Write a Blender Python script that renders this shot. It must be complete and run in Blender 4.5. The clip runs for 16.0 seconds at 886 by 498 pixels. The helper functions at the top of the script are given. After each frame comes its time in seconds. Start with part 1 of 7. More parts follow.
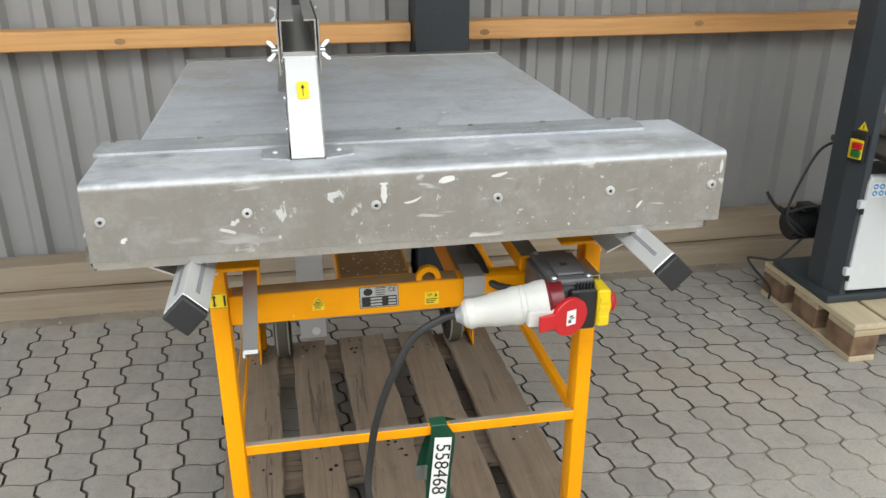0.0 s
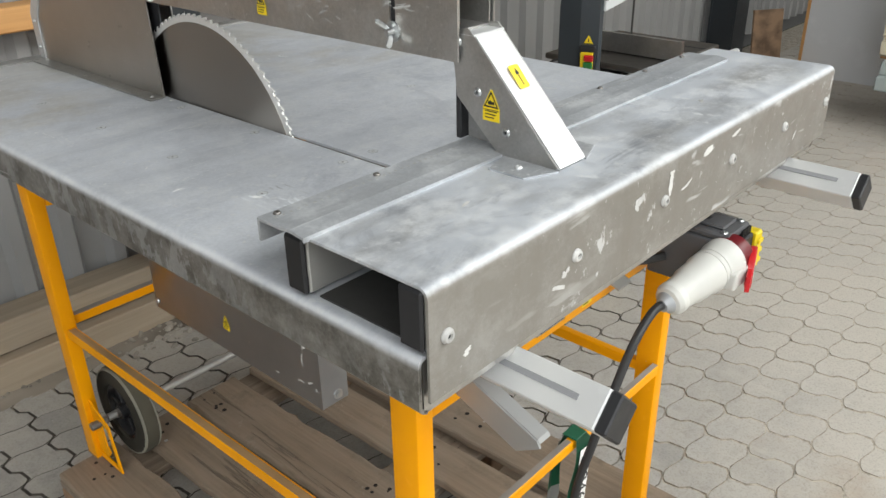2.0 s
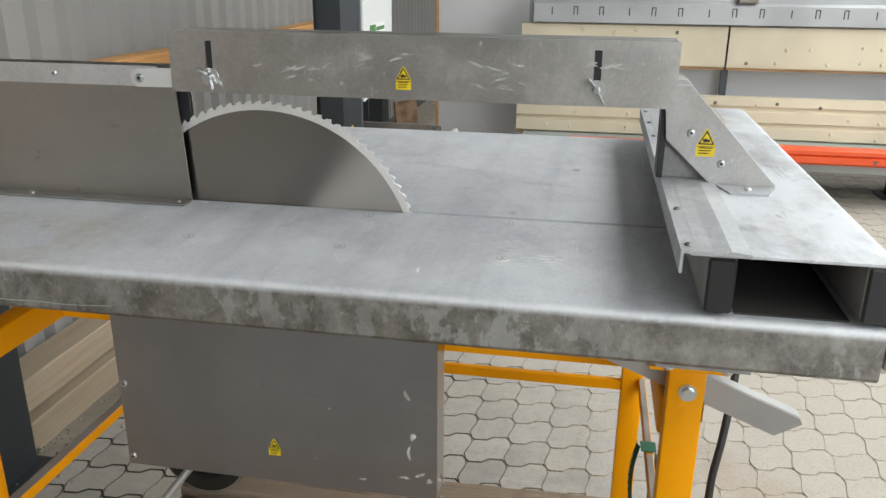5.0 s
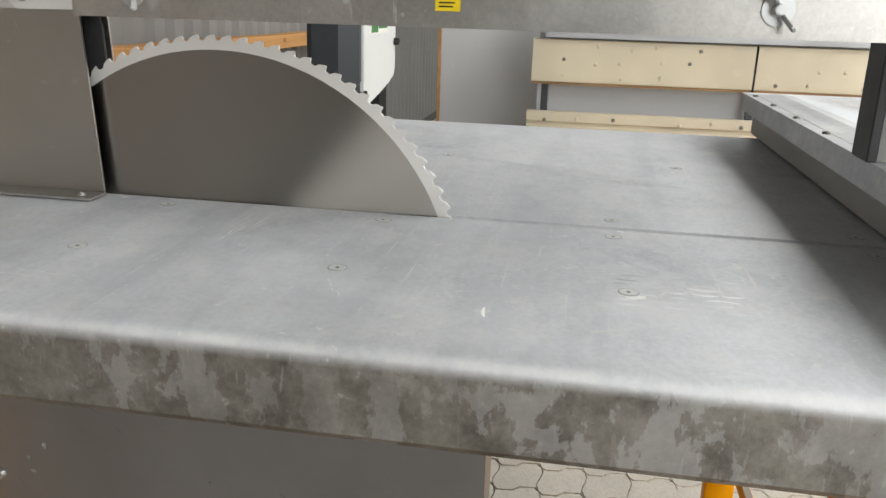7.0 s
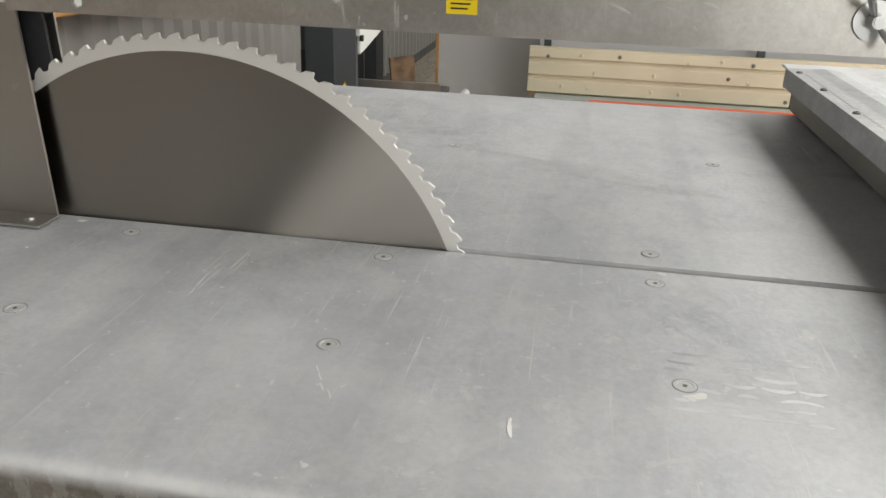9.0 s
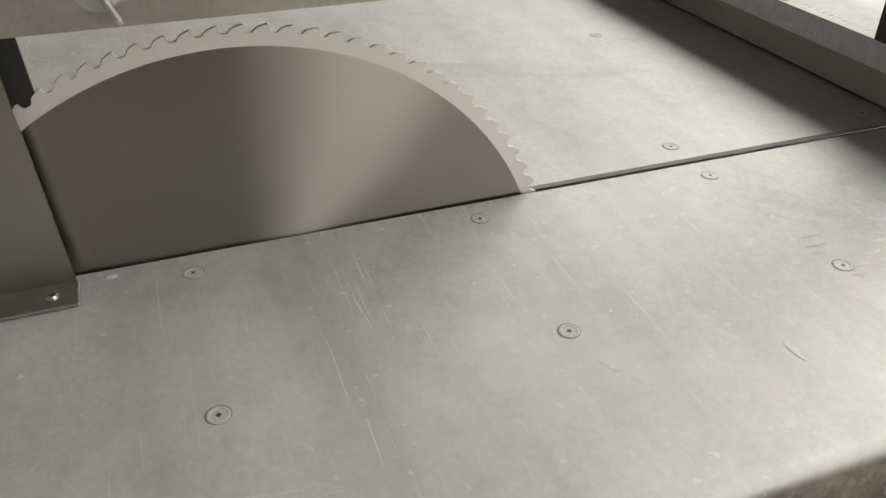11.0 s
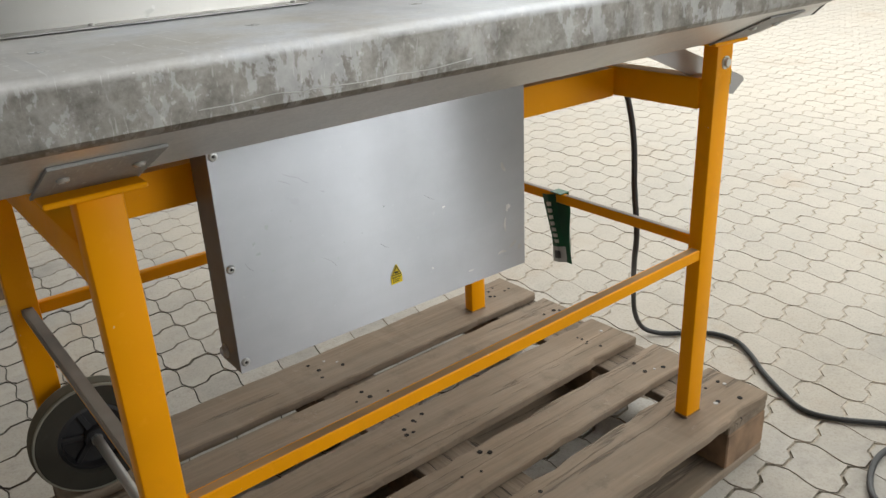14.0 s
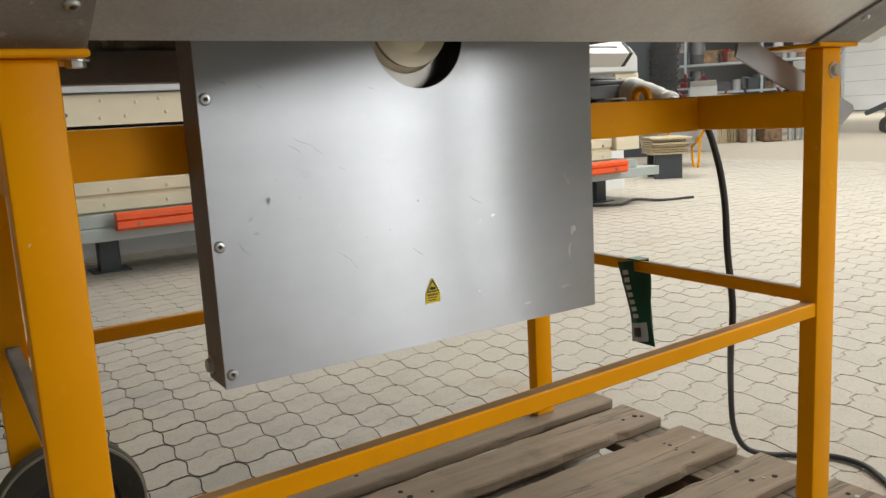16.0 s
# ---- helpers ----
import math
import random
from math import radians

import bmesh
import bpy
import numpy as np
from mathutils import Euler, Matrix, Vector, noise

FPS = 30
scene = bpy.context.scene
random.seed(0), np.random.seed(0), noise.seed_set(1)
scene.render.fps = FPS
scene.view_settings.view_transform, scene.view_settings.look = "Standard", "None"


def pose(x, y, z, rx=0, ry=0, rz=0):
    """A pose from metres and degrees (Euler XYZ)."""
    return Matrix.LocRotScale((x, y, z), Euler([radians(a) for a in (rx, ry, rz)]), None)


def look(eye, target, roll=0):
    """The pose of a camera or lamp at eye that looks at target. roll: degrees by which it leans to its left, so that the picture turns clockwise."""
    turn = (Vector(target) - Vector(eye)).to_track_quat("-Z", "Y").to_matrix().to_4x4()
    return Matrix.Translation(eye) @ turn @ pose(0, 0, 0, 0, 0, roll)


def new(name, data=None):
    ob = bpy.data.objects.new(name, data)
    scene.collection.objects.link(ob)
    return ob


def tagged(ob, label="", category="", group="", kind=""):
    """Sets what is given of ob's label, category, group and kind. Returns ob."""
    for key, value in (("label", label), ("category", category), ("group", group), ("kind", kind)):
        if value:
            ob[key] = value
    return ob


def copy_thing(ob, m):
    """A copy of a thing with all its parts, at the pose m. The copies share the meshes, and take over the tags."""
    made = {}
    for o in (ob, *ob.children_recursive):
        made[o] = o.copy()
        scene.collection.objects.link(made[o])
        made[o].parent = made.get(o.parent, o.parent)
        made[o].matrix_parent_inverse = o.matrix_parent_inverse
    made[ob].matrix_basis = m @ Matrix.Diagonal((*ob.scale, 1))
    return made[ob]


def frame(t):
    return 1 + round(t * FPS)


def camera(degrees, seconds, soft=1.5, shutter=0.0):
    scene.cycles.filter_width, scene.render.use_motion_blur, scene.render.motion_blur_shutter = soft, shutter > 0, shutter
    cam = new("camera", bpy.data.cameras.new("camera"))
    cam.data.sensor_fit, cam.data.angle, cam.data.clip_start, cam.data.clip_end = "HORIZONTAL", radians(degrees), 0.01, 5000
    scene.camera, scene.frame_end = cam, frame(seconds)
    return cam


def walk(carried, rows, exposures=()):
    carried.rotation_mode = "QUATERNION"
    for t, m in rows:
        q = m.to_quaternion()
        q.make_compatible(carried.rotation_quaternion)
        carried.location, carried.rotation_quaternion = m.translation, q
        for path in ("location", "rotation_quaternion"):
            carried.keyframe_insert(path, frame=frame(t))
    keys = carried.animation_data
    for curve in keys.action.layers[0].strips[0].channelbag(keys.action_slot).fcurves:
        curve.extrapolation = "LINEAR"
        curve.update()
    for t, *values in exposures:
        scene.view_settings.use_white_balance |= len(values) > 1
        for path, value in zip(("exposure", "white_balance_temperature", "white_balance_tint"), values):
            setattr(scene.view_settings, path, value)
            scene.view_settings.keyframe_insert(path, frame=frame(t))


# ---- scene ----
cam = camera(57.9, 16.0)
PATH = [
    (0, (0.021, -1.092, 1.438), (0.362, 0.72, 0.662), -0.0),
    (0.5, (-0.161, -0.954, 1.416), (0.439, 0.775, 0.609), -0.5),
    (1, (-0.311, -0.707, 1.421), (0.57, 0.873, 0.567), -0.4),
    (1.5, (-0.416, -0.545, 1.425), (0.671, 0.883, 0.543), -1.0),
    (2, (-0.675, -0.387, 1.416), (0.644, 0.822, 0.522), -1.0),
    (2.5, (-0.96, -0.272, 1.463), (0.514, 0.766, 0.596), -1.1),
    (3, (-1.034, -0.23, 1.472), (0.541, 0.694, 0.656), -1.0),
    (5.5, (-1.072, 0.41, 1.318), (0.81, 0.671, 0.694), 0.9),
    (6, (-0.878, 0.438, 1.262), (1.018, 0.7, 0.683), 1.0),
    (6.5, (-0.735, 0.446, 1.226), (1.162, 0.733, 0.661), 1.3),
    (7, (-0.676, 0.45, 1.218), (1.211, 0.77, 0.636), 1.7),
    (7.5, (-0.658, 0.453, 1.229), (1.215, 0.799, 0.619), 2.1),
    (8, (-0.639, 0.458, 1.238), (1.218, 0.827, 0.592), 2.3),
    (8.5, (-0.593, 0.464, 1.25), (1.243, 0.843, 0.554), 2.1),
    (11, (-0.471, 0.821, 1.341), (1.101, 0.25, 0.244), 0.1),
    (11.5, (-0.475, 0.99, 1.338), (0.926, 0.139, 0.192), -0.0),
    (12, (-0.56, 1.168, 1.359), (0.694, 0.106, 0.22), -0.4),
    (12.5, (-0.708, 1.277, 1.323), (0.56, 0.117, 0.3), -1.7),
    (13, (-0.917, 1.395, 1.243), (0.43, 0.227, 0.336), -2.6),
    (13.5, (-0.993, 1.458, 1.194), (0.416, 0.31, 0.36), -2.7),
    (14, (-0.933, 1.417, 1.131), (0.526, 0.291, 0.356), -2.8),
    (14.5, (-0.808, 1.343, 0.971), (0.702, 0.226, 0.285), -2.9),
    (15, (-0.768, 1.309, 0.88), (0.8, 0.195, 0.333), -3.2),
    (15.5, (-0.798, 1.294, 0.845), (0.828, 0.208, 0.423), -3.1),
    (16, (-0.83, 1.301, 0.838), (0.832, 0.24, 0.505), -3.1),
]
EXPOSURES = [(0.0, 0.68, 6380, 10), (1.0, 0.57, 6400, 10), (2.0, 0.7, 6500, 10), (3.0, 0.97, 6500, 10), (5.5, 0.75, 6600, 10), (7.5, 0.79, 6920, 12), (8.5, 0.72, 7050, 12), (11.0, 0.29, 7600, 12), (11.5, 0.31, 8100, 12), (12.0, 0.34, 7900, 10), (13.0, 0.48, 7250, 10), (14.0, 0.63, 6700, 10), (15.0, 0.56, 6600, 10), (16.0, 0.45, 7000, 10)]
walk(cam, [(t, look(eye, aim, roll)) for t, eye, aim, roll in PATH], EXPOSURES)

# ---------------------------------------------------------------- light
world = bpy.data.worlds.new("world")
scene.world = world
world.use_nodes = True
wnt = world.node_tree
sky = wnt.nodes.new("ShaderNodeTexSky")
sky.sky_type = "NISHITA"
sky.sun_disc = False
sky.sun_elevation, sky.sun_rotation = radians(35), radians(200)
wnt.links.new(sky.outputs[0], wnt.nodes["Background"].inputs[0])
wnt.nodes["Background"].inputs[1].default_value = 0.08


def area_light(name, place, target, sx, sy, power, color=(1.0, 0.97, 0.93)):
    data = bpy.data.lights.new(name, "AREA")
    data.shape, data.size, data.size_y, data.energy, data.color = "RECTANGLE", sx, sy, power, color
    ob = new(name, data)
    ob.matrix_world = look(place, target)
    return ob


# unseen lamps, assumed: three overhead strips, a wide and a narrow one to the west
area_light("overhead_lamp_a", (1.5, -4.3, 4.95), (1.5, -4.3, 0), 14.0, 4.5, 680, (0.95, 0.985, 0.97))
area_light("overhead_lamp_b", (6.0, -12.5, 4.95), (6.0, -12.5, 0), 24.0, 4.5, 840, (0.95, 0.985, 0.97))
area_light("overhead_lamp_c", (8.0, -26.0, 4.95), (8.0, -26.0, 0), 26.0, 4.5, 1500, (0.95, 0.985, 0.97))
area_light("west_lamp_wide", (-7.9, -2.25, 2.25), (0, -1.0, 1.0), 3.9, 4.4, 225, (0.92, 0.97, 1.0))
area_light("west_lamp_narrow", (-7.9, -4.95, 1.6), (0, -1.0, 1.0), 0.18, 2.6, 30, (0.92, 0.97, 1.0))

# ---------------------------------------------------------------- materials


class Mat:
    """A node material under construction."""

    def __init__(self, name, rough=0.5, metal=0.0, spec=0.5):
        self.m = bpy.data.materials.new(name)
        self.m.use_nodes = True
        self.t = self.m.node_tree
        self.b = self.t.nodes["Principled BSDF"]
        self.b.inputs["Roughness"].default_value = rough
        self.b.inputs["Metallic"].default_value = metal
        self.b.inputs["Specular IOR Level"].default_value = spec
        self.co = self.t.nodes.new("ShaderNodeTexCoord").outputs["Object"]

    def link(self, a, b):
        self.t.links.new(a, b)

    def put(self, key, value):
        if isinstance(value, bpy.types.NodeSocket):
            self.link(value, self.b.inputs[key])
        else:
            self.b.inputs[key].default_value = value

    def mapped(self, sx, sy, sz, turn=0.0):
        n = self.t.nodes.new("ShaderNodeMapping")
        n.inputs["Scale"].default_value = (sx, sy, sz)
        n.inputs["Rotation"].default_value = (0, 0, turn)
        self.link(self.co, n.inputs[0])
        return n.outputs[0]

    def noise(self, scale, detail=4.0, rough=0.55, vec=None, dist=0.0):
        n = self.t.nodes.new("ShaderNodeTexNoise")
        n.inputs["Scale"].default_value = scale
        n.inputs["Detail"].default_value = detail
        n.inputs["Roughness"].default_value = rough
        n.inputs["Distortion"].default_value = dist
        self.link(vec if vec is not None else self.co, n.inputs["Vector"])
        return n.outputs["Fac"]

    def ramp(self, fac, stops):
        n = self.t.nodes.new("ShaderNodeValToRGB")
        while len(n.color_ramp.elements) < len(stops):
            n.color_ramp.elements.new(0.5)
        for e, (p, c) in zip(n.color_ramp.elements, stops):
            e.position = p
            e.color = (c, c, c, 1) if isinstance(c, (int, float)) else (*c, 1)
        self.link(fac, n.inputs[0])
        return n.outputs[0]

    def mix(self, fac, a, b, kind="MIX"):
        n = self.t.nodes.new("ShaderNodeMix")
        n.data_type, n.blend_type = "RGBA", kind
        for sock, v in ((n.inputs[0], fac), (n.inputs[6], a), (n.inputs[7], b)):
            if isinstance(v, bpy.types.NodeSocket):
                self.link(v, sock)
            elif isinstance(v, (int, float)):
                sock.default_value = v if sock == n.inputs[0] else (v, v, v, 1)
            else:
                sock.default_value = (*v, 1)
        return n.outputs[2]

    def math(self, op, a, b=0.0):
        n = self.t.nodes.new("ShaderNodeMath")
        n.operation = op
        for sock, v in ((n.inputs[0], a), (n.inputs[1], b)):
            if isinstance(v, bpy.types.NodeSocket):
                self.link(v, sock)
            else:
                sock.default_value = v
        return n.outputs[0]

    def bump(self, height, strength=0.3, dist=0.002):
        n = self.t.nodes.new("ShaderNodeBump")
        n.inputs["Strength"].default_value = strength
        n.inputs["Distance"].default_value = dist
        self.link(height, n.inputs["Height"])
        self.link(n.outputs[0], self.b.inputs["Normal"])

    def random(self):
        return self.t.nodes.new("ShaderNodeObjectInfo").outputs["Random"]

    def island(self):
        return self.t.nodes.new("ShaderNodeNewGeometry").outputs["Random Per Island"]


def plain(name, color, rough=0.5, metal=0.0, grain=60.0, amount=0.12, bump=0.05, spec=0.5, chips=0.0):
    """Paint, plastic or metal with light wear at two scales."""
    m = Mat(name, rough, metal, spec)
    big, fine = m.noise(grain * 0.08, 3), m.noise(grain, 5)
    dark = tuple(c * (1 - amount) for c in color)
    light = tuple(min(1, c * (1 + amount)) for c in color)
    c = m.mix(m.ramp(big, [(0.35, 0.0), (0.65, 1.0)]), dark, light)
    c = m.mix(m.math("MULTIPLY", m.ramp(fine, [(0.62, 0.0), (0.75, 1.0)]), 0.25), c, tuple(min(1, v * 1.2 + 0.03) for v in color))
    if chips:
        c = m.mix(m.math("MULTIPLY", m.ramp(m.noise(85, 3, 0.6), [(0.735, 0.0), (0.755, 1.0)]), chips), c, (0.70, 0.62, 0.50))
        c = m.mix(m.math("MULTIPLY", m.ramp(m.noise(6, 8, 0.75), [(0.56, 0.0), (0.72, 1.0)]), chips * 0.35), c, tuple(v * 0.55 + 0.02 for v in color))
    m.put("Base Color", c)
    m.put("Roughness", m.math("ADD", m.math("MULTIPLY", fine, 0.18), rough - 0.09))
    if bump:
        m.bump(fine, bump, 0.001)
    return m.m


def worn_aluminium(name, base, rough, metal, haze=0.3, scuff=0.3, scratches=0.5, specks=0.6, splat=0.0, drips=0.0, skirt=False, crown=0.0):
    """Mill-finish sheet: cloudy oxide, dust haze, fine scratches, dark scuffs, specks and small pale splashes."""
    m = Mat(name, rough, metal)
    dust_color = (0.76, 0.76, 0.755)
    cloud = m.noise(4.5, 9, 0.66, dist=0.5)
    fine = m.noise(210, 5, 0.75)
    mid = m.noise(38, 7, 0.7)
    c = m.mix(m.ramp(cloud, [(0.32, 0.0), (0.68, 1.0)]), tuple(v * 0.84 for v in base), base)
    c = m.mix(m.math("MULTIPLY", m.ramp(fine, [(0.40, 0.0), (0.62, 1.0)]), 0.35), c, tuple(v * 0.62 for v in base))
    c = m.mix(m.math("MULTIPLY", m.ramp(mid, [(0.48, 0.0), (0.66, 1.0)]), 0.30), c, tuple(v * 0.66 for v in base))
    band = m.ramp(m.noise(6.5, 8, 0.72, m.mapped(0.7, 1.0, 1.0, 0.3), 0.6), [(0.50, 0.0), (0.64, 1.0)])
    grit = m.ramp(m.noise(55, 6, 0.8), [(0.42, 0.0), (0.58, 1.0)])
    c = m.mix(m.math("MULTIPLY", m.math("MULTIPLY", band, m.math("ADD", m.math("MULTIPLY", grit, 0.7), 0.3)), scuff), c, (base[0] * 0.34, base[1] * 0.37, base[2] * 0.42))
    if drips:
        dr = m.ramp(m.noise(26, 5, 0.6, m.mapped(1.0, 1.0, 0.10), 0.2), [(0.54, 0.0), (0.70, 1.0)])
        c = m.mix(m.math("MULTIPLY", dr, drips), c, (base[0] * 0.52, base[1] * 0.48, base[2] * 0.42))
    film = m.math("MULTIPLY", m.ramp(m.noise(13, 12, 0.82), [(0.48, 0.0), (0.61, 1.0)]), haze)
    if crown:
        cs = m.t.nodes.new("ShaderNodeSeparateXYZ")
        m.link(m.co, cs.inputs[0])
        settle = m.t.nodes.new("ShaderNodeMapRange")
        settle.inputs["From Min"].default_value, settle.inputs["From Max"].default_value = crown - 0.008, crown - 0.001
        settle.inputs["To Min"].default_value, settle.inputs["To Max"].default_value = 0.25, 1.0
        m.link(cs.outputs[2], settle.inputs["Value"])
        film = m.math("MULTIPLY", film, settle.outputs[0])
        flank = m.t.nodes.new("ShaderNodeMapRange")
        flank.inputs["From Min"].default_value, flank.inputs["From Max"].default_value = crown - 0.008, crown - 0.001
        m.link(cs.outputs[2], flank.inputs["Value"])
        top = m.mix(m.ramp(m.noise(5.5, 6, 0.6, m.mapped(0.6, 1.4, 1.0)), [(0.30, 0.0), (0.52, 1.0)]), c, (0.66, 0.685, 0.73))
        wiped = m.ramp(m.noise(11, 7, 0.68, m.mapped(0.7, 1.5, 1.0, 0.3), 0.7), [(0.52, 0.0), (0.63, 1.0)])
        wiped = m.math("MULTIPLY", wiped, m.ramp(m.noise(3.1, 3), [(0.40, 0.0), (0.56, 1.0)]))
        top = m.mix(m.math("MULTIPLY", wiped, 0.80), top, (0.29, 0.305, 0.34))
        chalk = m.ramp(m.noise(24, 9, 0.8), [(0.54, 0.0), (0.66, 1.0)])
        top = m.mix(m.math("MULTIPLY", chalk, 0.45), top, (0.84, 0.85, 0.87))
        # Weaker light on the front is put into its colour; top paler with dust.
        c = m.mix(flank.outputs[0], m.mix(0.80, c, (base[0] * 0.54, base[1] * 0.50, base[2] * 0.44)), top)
    area = m.ramp(m.noise(2.6, 4, 0.6), [(0.40, 0.15), (0.60, 1.0)])
    for turn, long, wide in ((0.25, 1.1, 34.0), (1.15, 1.4, 40.0), (-0.55, 0.9, 44.0), (1.62, 1.2, 52.0)):
        line = m.ramp(m.noise(3.0, 3, 0.55, m.mapped(long * 2.2, wide * 1.8, 12.0, turn), 0.4), [(0.672, 0.0), (0.72, 1.0)])
        film = m.math("MAXIMUM", film, m.math("MULTIPLY", m.math("MULTIPLY", line, area), scratches))
    sp = m.ramp(m.noise(120, 3, 0.5), [(0.675, 0.0), (0.705, 1.0)])
    film = m.math("MAXIMUM", film, m.math("MULTIPLY", m.math("MULTIPLY", sp, area), specks))
    if splat:
        clus = m.ramp(m.noise(8, 3, 0.5), [(0.54, 0.0), (0.58, 1.0)])
        bl = m.ramp(m.noise(58, 6, 0.66, m.mapped(1.0, 0.7, 0.6), 0.3), [(0.59, 0.0), (0.63, 1.0)])
        film = m.math("MAXIMUM", film, m.math("MULTIPLY", m.math("MULTIPLY", bl, clus), splat))
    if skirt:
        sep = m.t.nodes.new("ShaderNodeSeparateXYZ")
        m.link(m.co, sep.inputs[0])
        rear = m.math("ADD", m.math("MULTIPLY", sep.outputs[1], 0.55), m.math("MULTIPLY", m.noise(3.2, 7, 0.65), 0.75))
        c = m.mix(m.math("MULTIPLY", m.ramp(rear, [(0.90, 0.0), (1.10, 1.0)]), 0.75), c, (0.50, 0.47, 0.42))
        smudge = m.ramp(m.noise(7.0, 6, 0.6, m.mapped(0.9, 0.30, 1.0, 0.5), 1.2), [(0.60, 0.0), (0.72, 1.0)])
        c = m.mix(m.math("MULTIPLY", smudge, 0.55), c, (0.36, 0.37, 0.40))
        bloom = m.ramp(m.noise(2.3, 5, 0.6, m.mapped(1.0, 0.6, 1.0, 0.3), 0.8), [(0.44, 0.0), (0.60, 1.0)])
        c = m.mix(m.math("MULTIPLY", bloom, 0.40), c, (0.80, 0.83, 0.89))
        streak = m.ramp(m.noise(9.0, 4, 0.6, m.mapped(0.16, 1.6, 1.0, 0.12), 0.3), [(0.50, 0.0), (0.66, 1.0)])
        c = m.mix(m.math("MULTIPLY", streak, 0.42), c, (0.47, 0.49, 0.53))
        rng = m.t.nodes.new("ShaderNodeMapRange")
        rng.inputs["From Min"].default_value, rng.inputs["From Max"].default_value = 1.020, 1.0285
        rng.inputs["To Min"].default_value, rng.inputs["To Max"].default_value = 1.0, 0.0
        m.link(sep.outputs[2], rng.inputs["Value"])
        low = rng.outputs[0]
        # Upright edge: blotchy grime, with dark reflections also put into its colour.
        shaded_grime = m.mix(m.ramp(m.noise(30, 8, 0.75), [(0.35, 0.0), (0.65, 1.0)]), (0.16, 0.150, 0.135), (0.36, 0.345, 0.32))
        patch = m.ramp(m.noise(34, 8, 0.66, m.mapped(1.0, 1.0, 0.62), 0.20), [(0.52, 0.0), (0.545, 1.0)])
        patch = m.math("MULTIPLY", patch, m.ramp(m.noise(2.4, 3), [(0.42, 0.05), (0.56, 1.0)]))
        shaded_grime = m.mix(m.math("MULTIPLY", patch, 0.40), shaded_grime, (0.58, 0.595, 0.615))
        c = m.mix(low, c, shaded_grime)
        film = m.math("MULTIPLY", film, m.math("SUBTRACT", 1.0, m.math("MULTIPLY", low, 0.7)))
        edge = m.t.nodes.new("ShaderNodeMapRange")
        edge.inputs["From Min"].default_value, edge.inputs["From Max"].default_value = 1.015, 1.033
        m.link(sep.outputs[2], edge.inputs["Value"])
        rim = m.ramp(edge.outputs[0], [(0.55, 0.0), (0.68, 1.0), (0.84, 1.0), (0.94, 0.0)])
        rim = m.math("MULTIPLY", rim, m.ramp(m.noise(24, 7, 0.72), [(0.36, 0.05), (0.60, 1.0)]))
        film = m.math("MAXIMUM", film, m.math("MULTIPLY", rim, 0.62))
    m.put("Base Color", m.mix(film, c, dust_color))
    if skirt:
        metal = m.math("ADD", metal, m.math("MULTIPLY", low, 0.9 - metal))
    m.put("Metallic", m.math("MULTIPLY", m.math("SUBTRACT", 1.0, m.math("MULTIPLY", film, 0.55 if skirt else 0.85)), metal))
    m.put("Roughness", m.math("ADD", m.math("ADD", m.math("MULTIPLY", cloud, 0.14), m.math("MULTIPLY", film, 0.12 if skirt else 0.3)), rough - 0.07))
    m.bump(m.math("ADD", m.math("MULTIPLY", fine, 0.4), m.math("ADD", m.math("MULTIPLY", film, 0.7), m.math("MULTIPLY", mid, 0.4))), 0.16, 0.0010)
    return m.m


def brushed(name, base, rough, stretch, metal=1.0, aniso=0.0, spots=0.35):
    """Ground steel; the grinding marks run level."""
    m = Mat(name, rough, metal)
    line = m.noise(14, 2, 0.5, m.mapped(*stretch))
    cloud = m.noise(4, 7, 0.6)
    spot = m.ramp(m.noise(26, 3, 0.5), [(0.70, 0.0), (0.73, 1.0)])
    fleck = m.ramp(m.noise(95, 3, 0.5), [(0.69, 0.0), (0.72, 1.0)])
    c = m.mix(m.ramp(cloud, [(0.35, 0.0), (0.65, 1.0)]), tuple(v * 0.84 for v in base), base)
    c = m.mix(m.math("MULTIPLY", line, 0.3), c, tuple(v * 0.7 for v in base))
    c = m.mix(m.math("MULTIPLY", spot, spots), c, tuple(v * 0.5 for v in base))
    c = m.mix(m.math("MULTIPLY", fleck, spots), c, (0.62, 0.62, 0.62))
    m.put("Base Color", c)
    if aniso:
        m.put("Anisotropic", aniso)
        cx = m.t.nodes.new("ShaderNodeCombineXYZ")
        cx.inputs[2].default_value = 1.0
        m.link(cx.outputs[0], m.b.inputs["Tangent"])
    return m.m


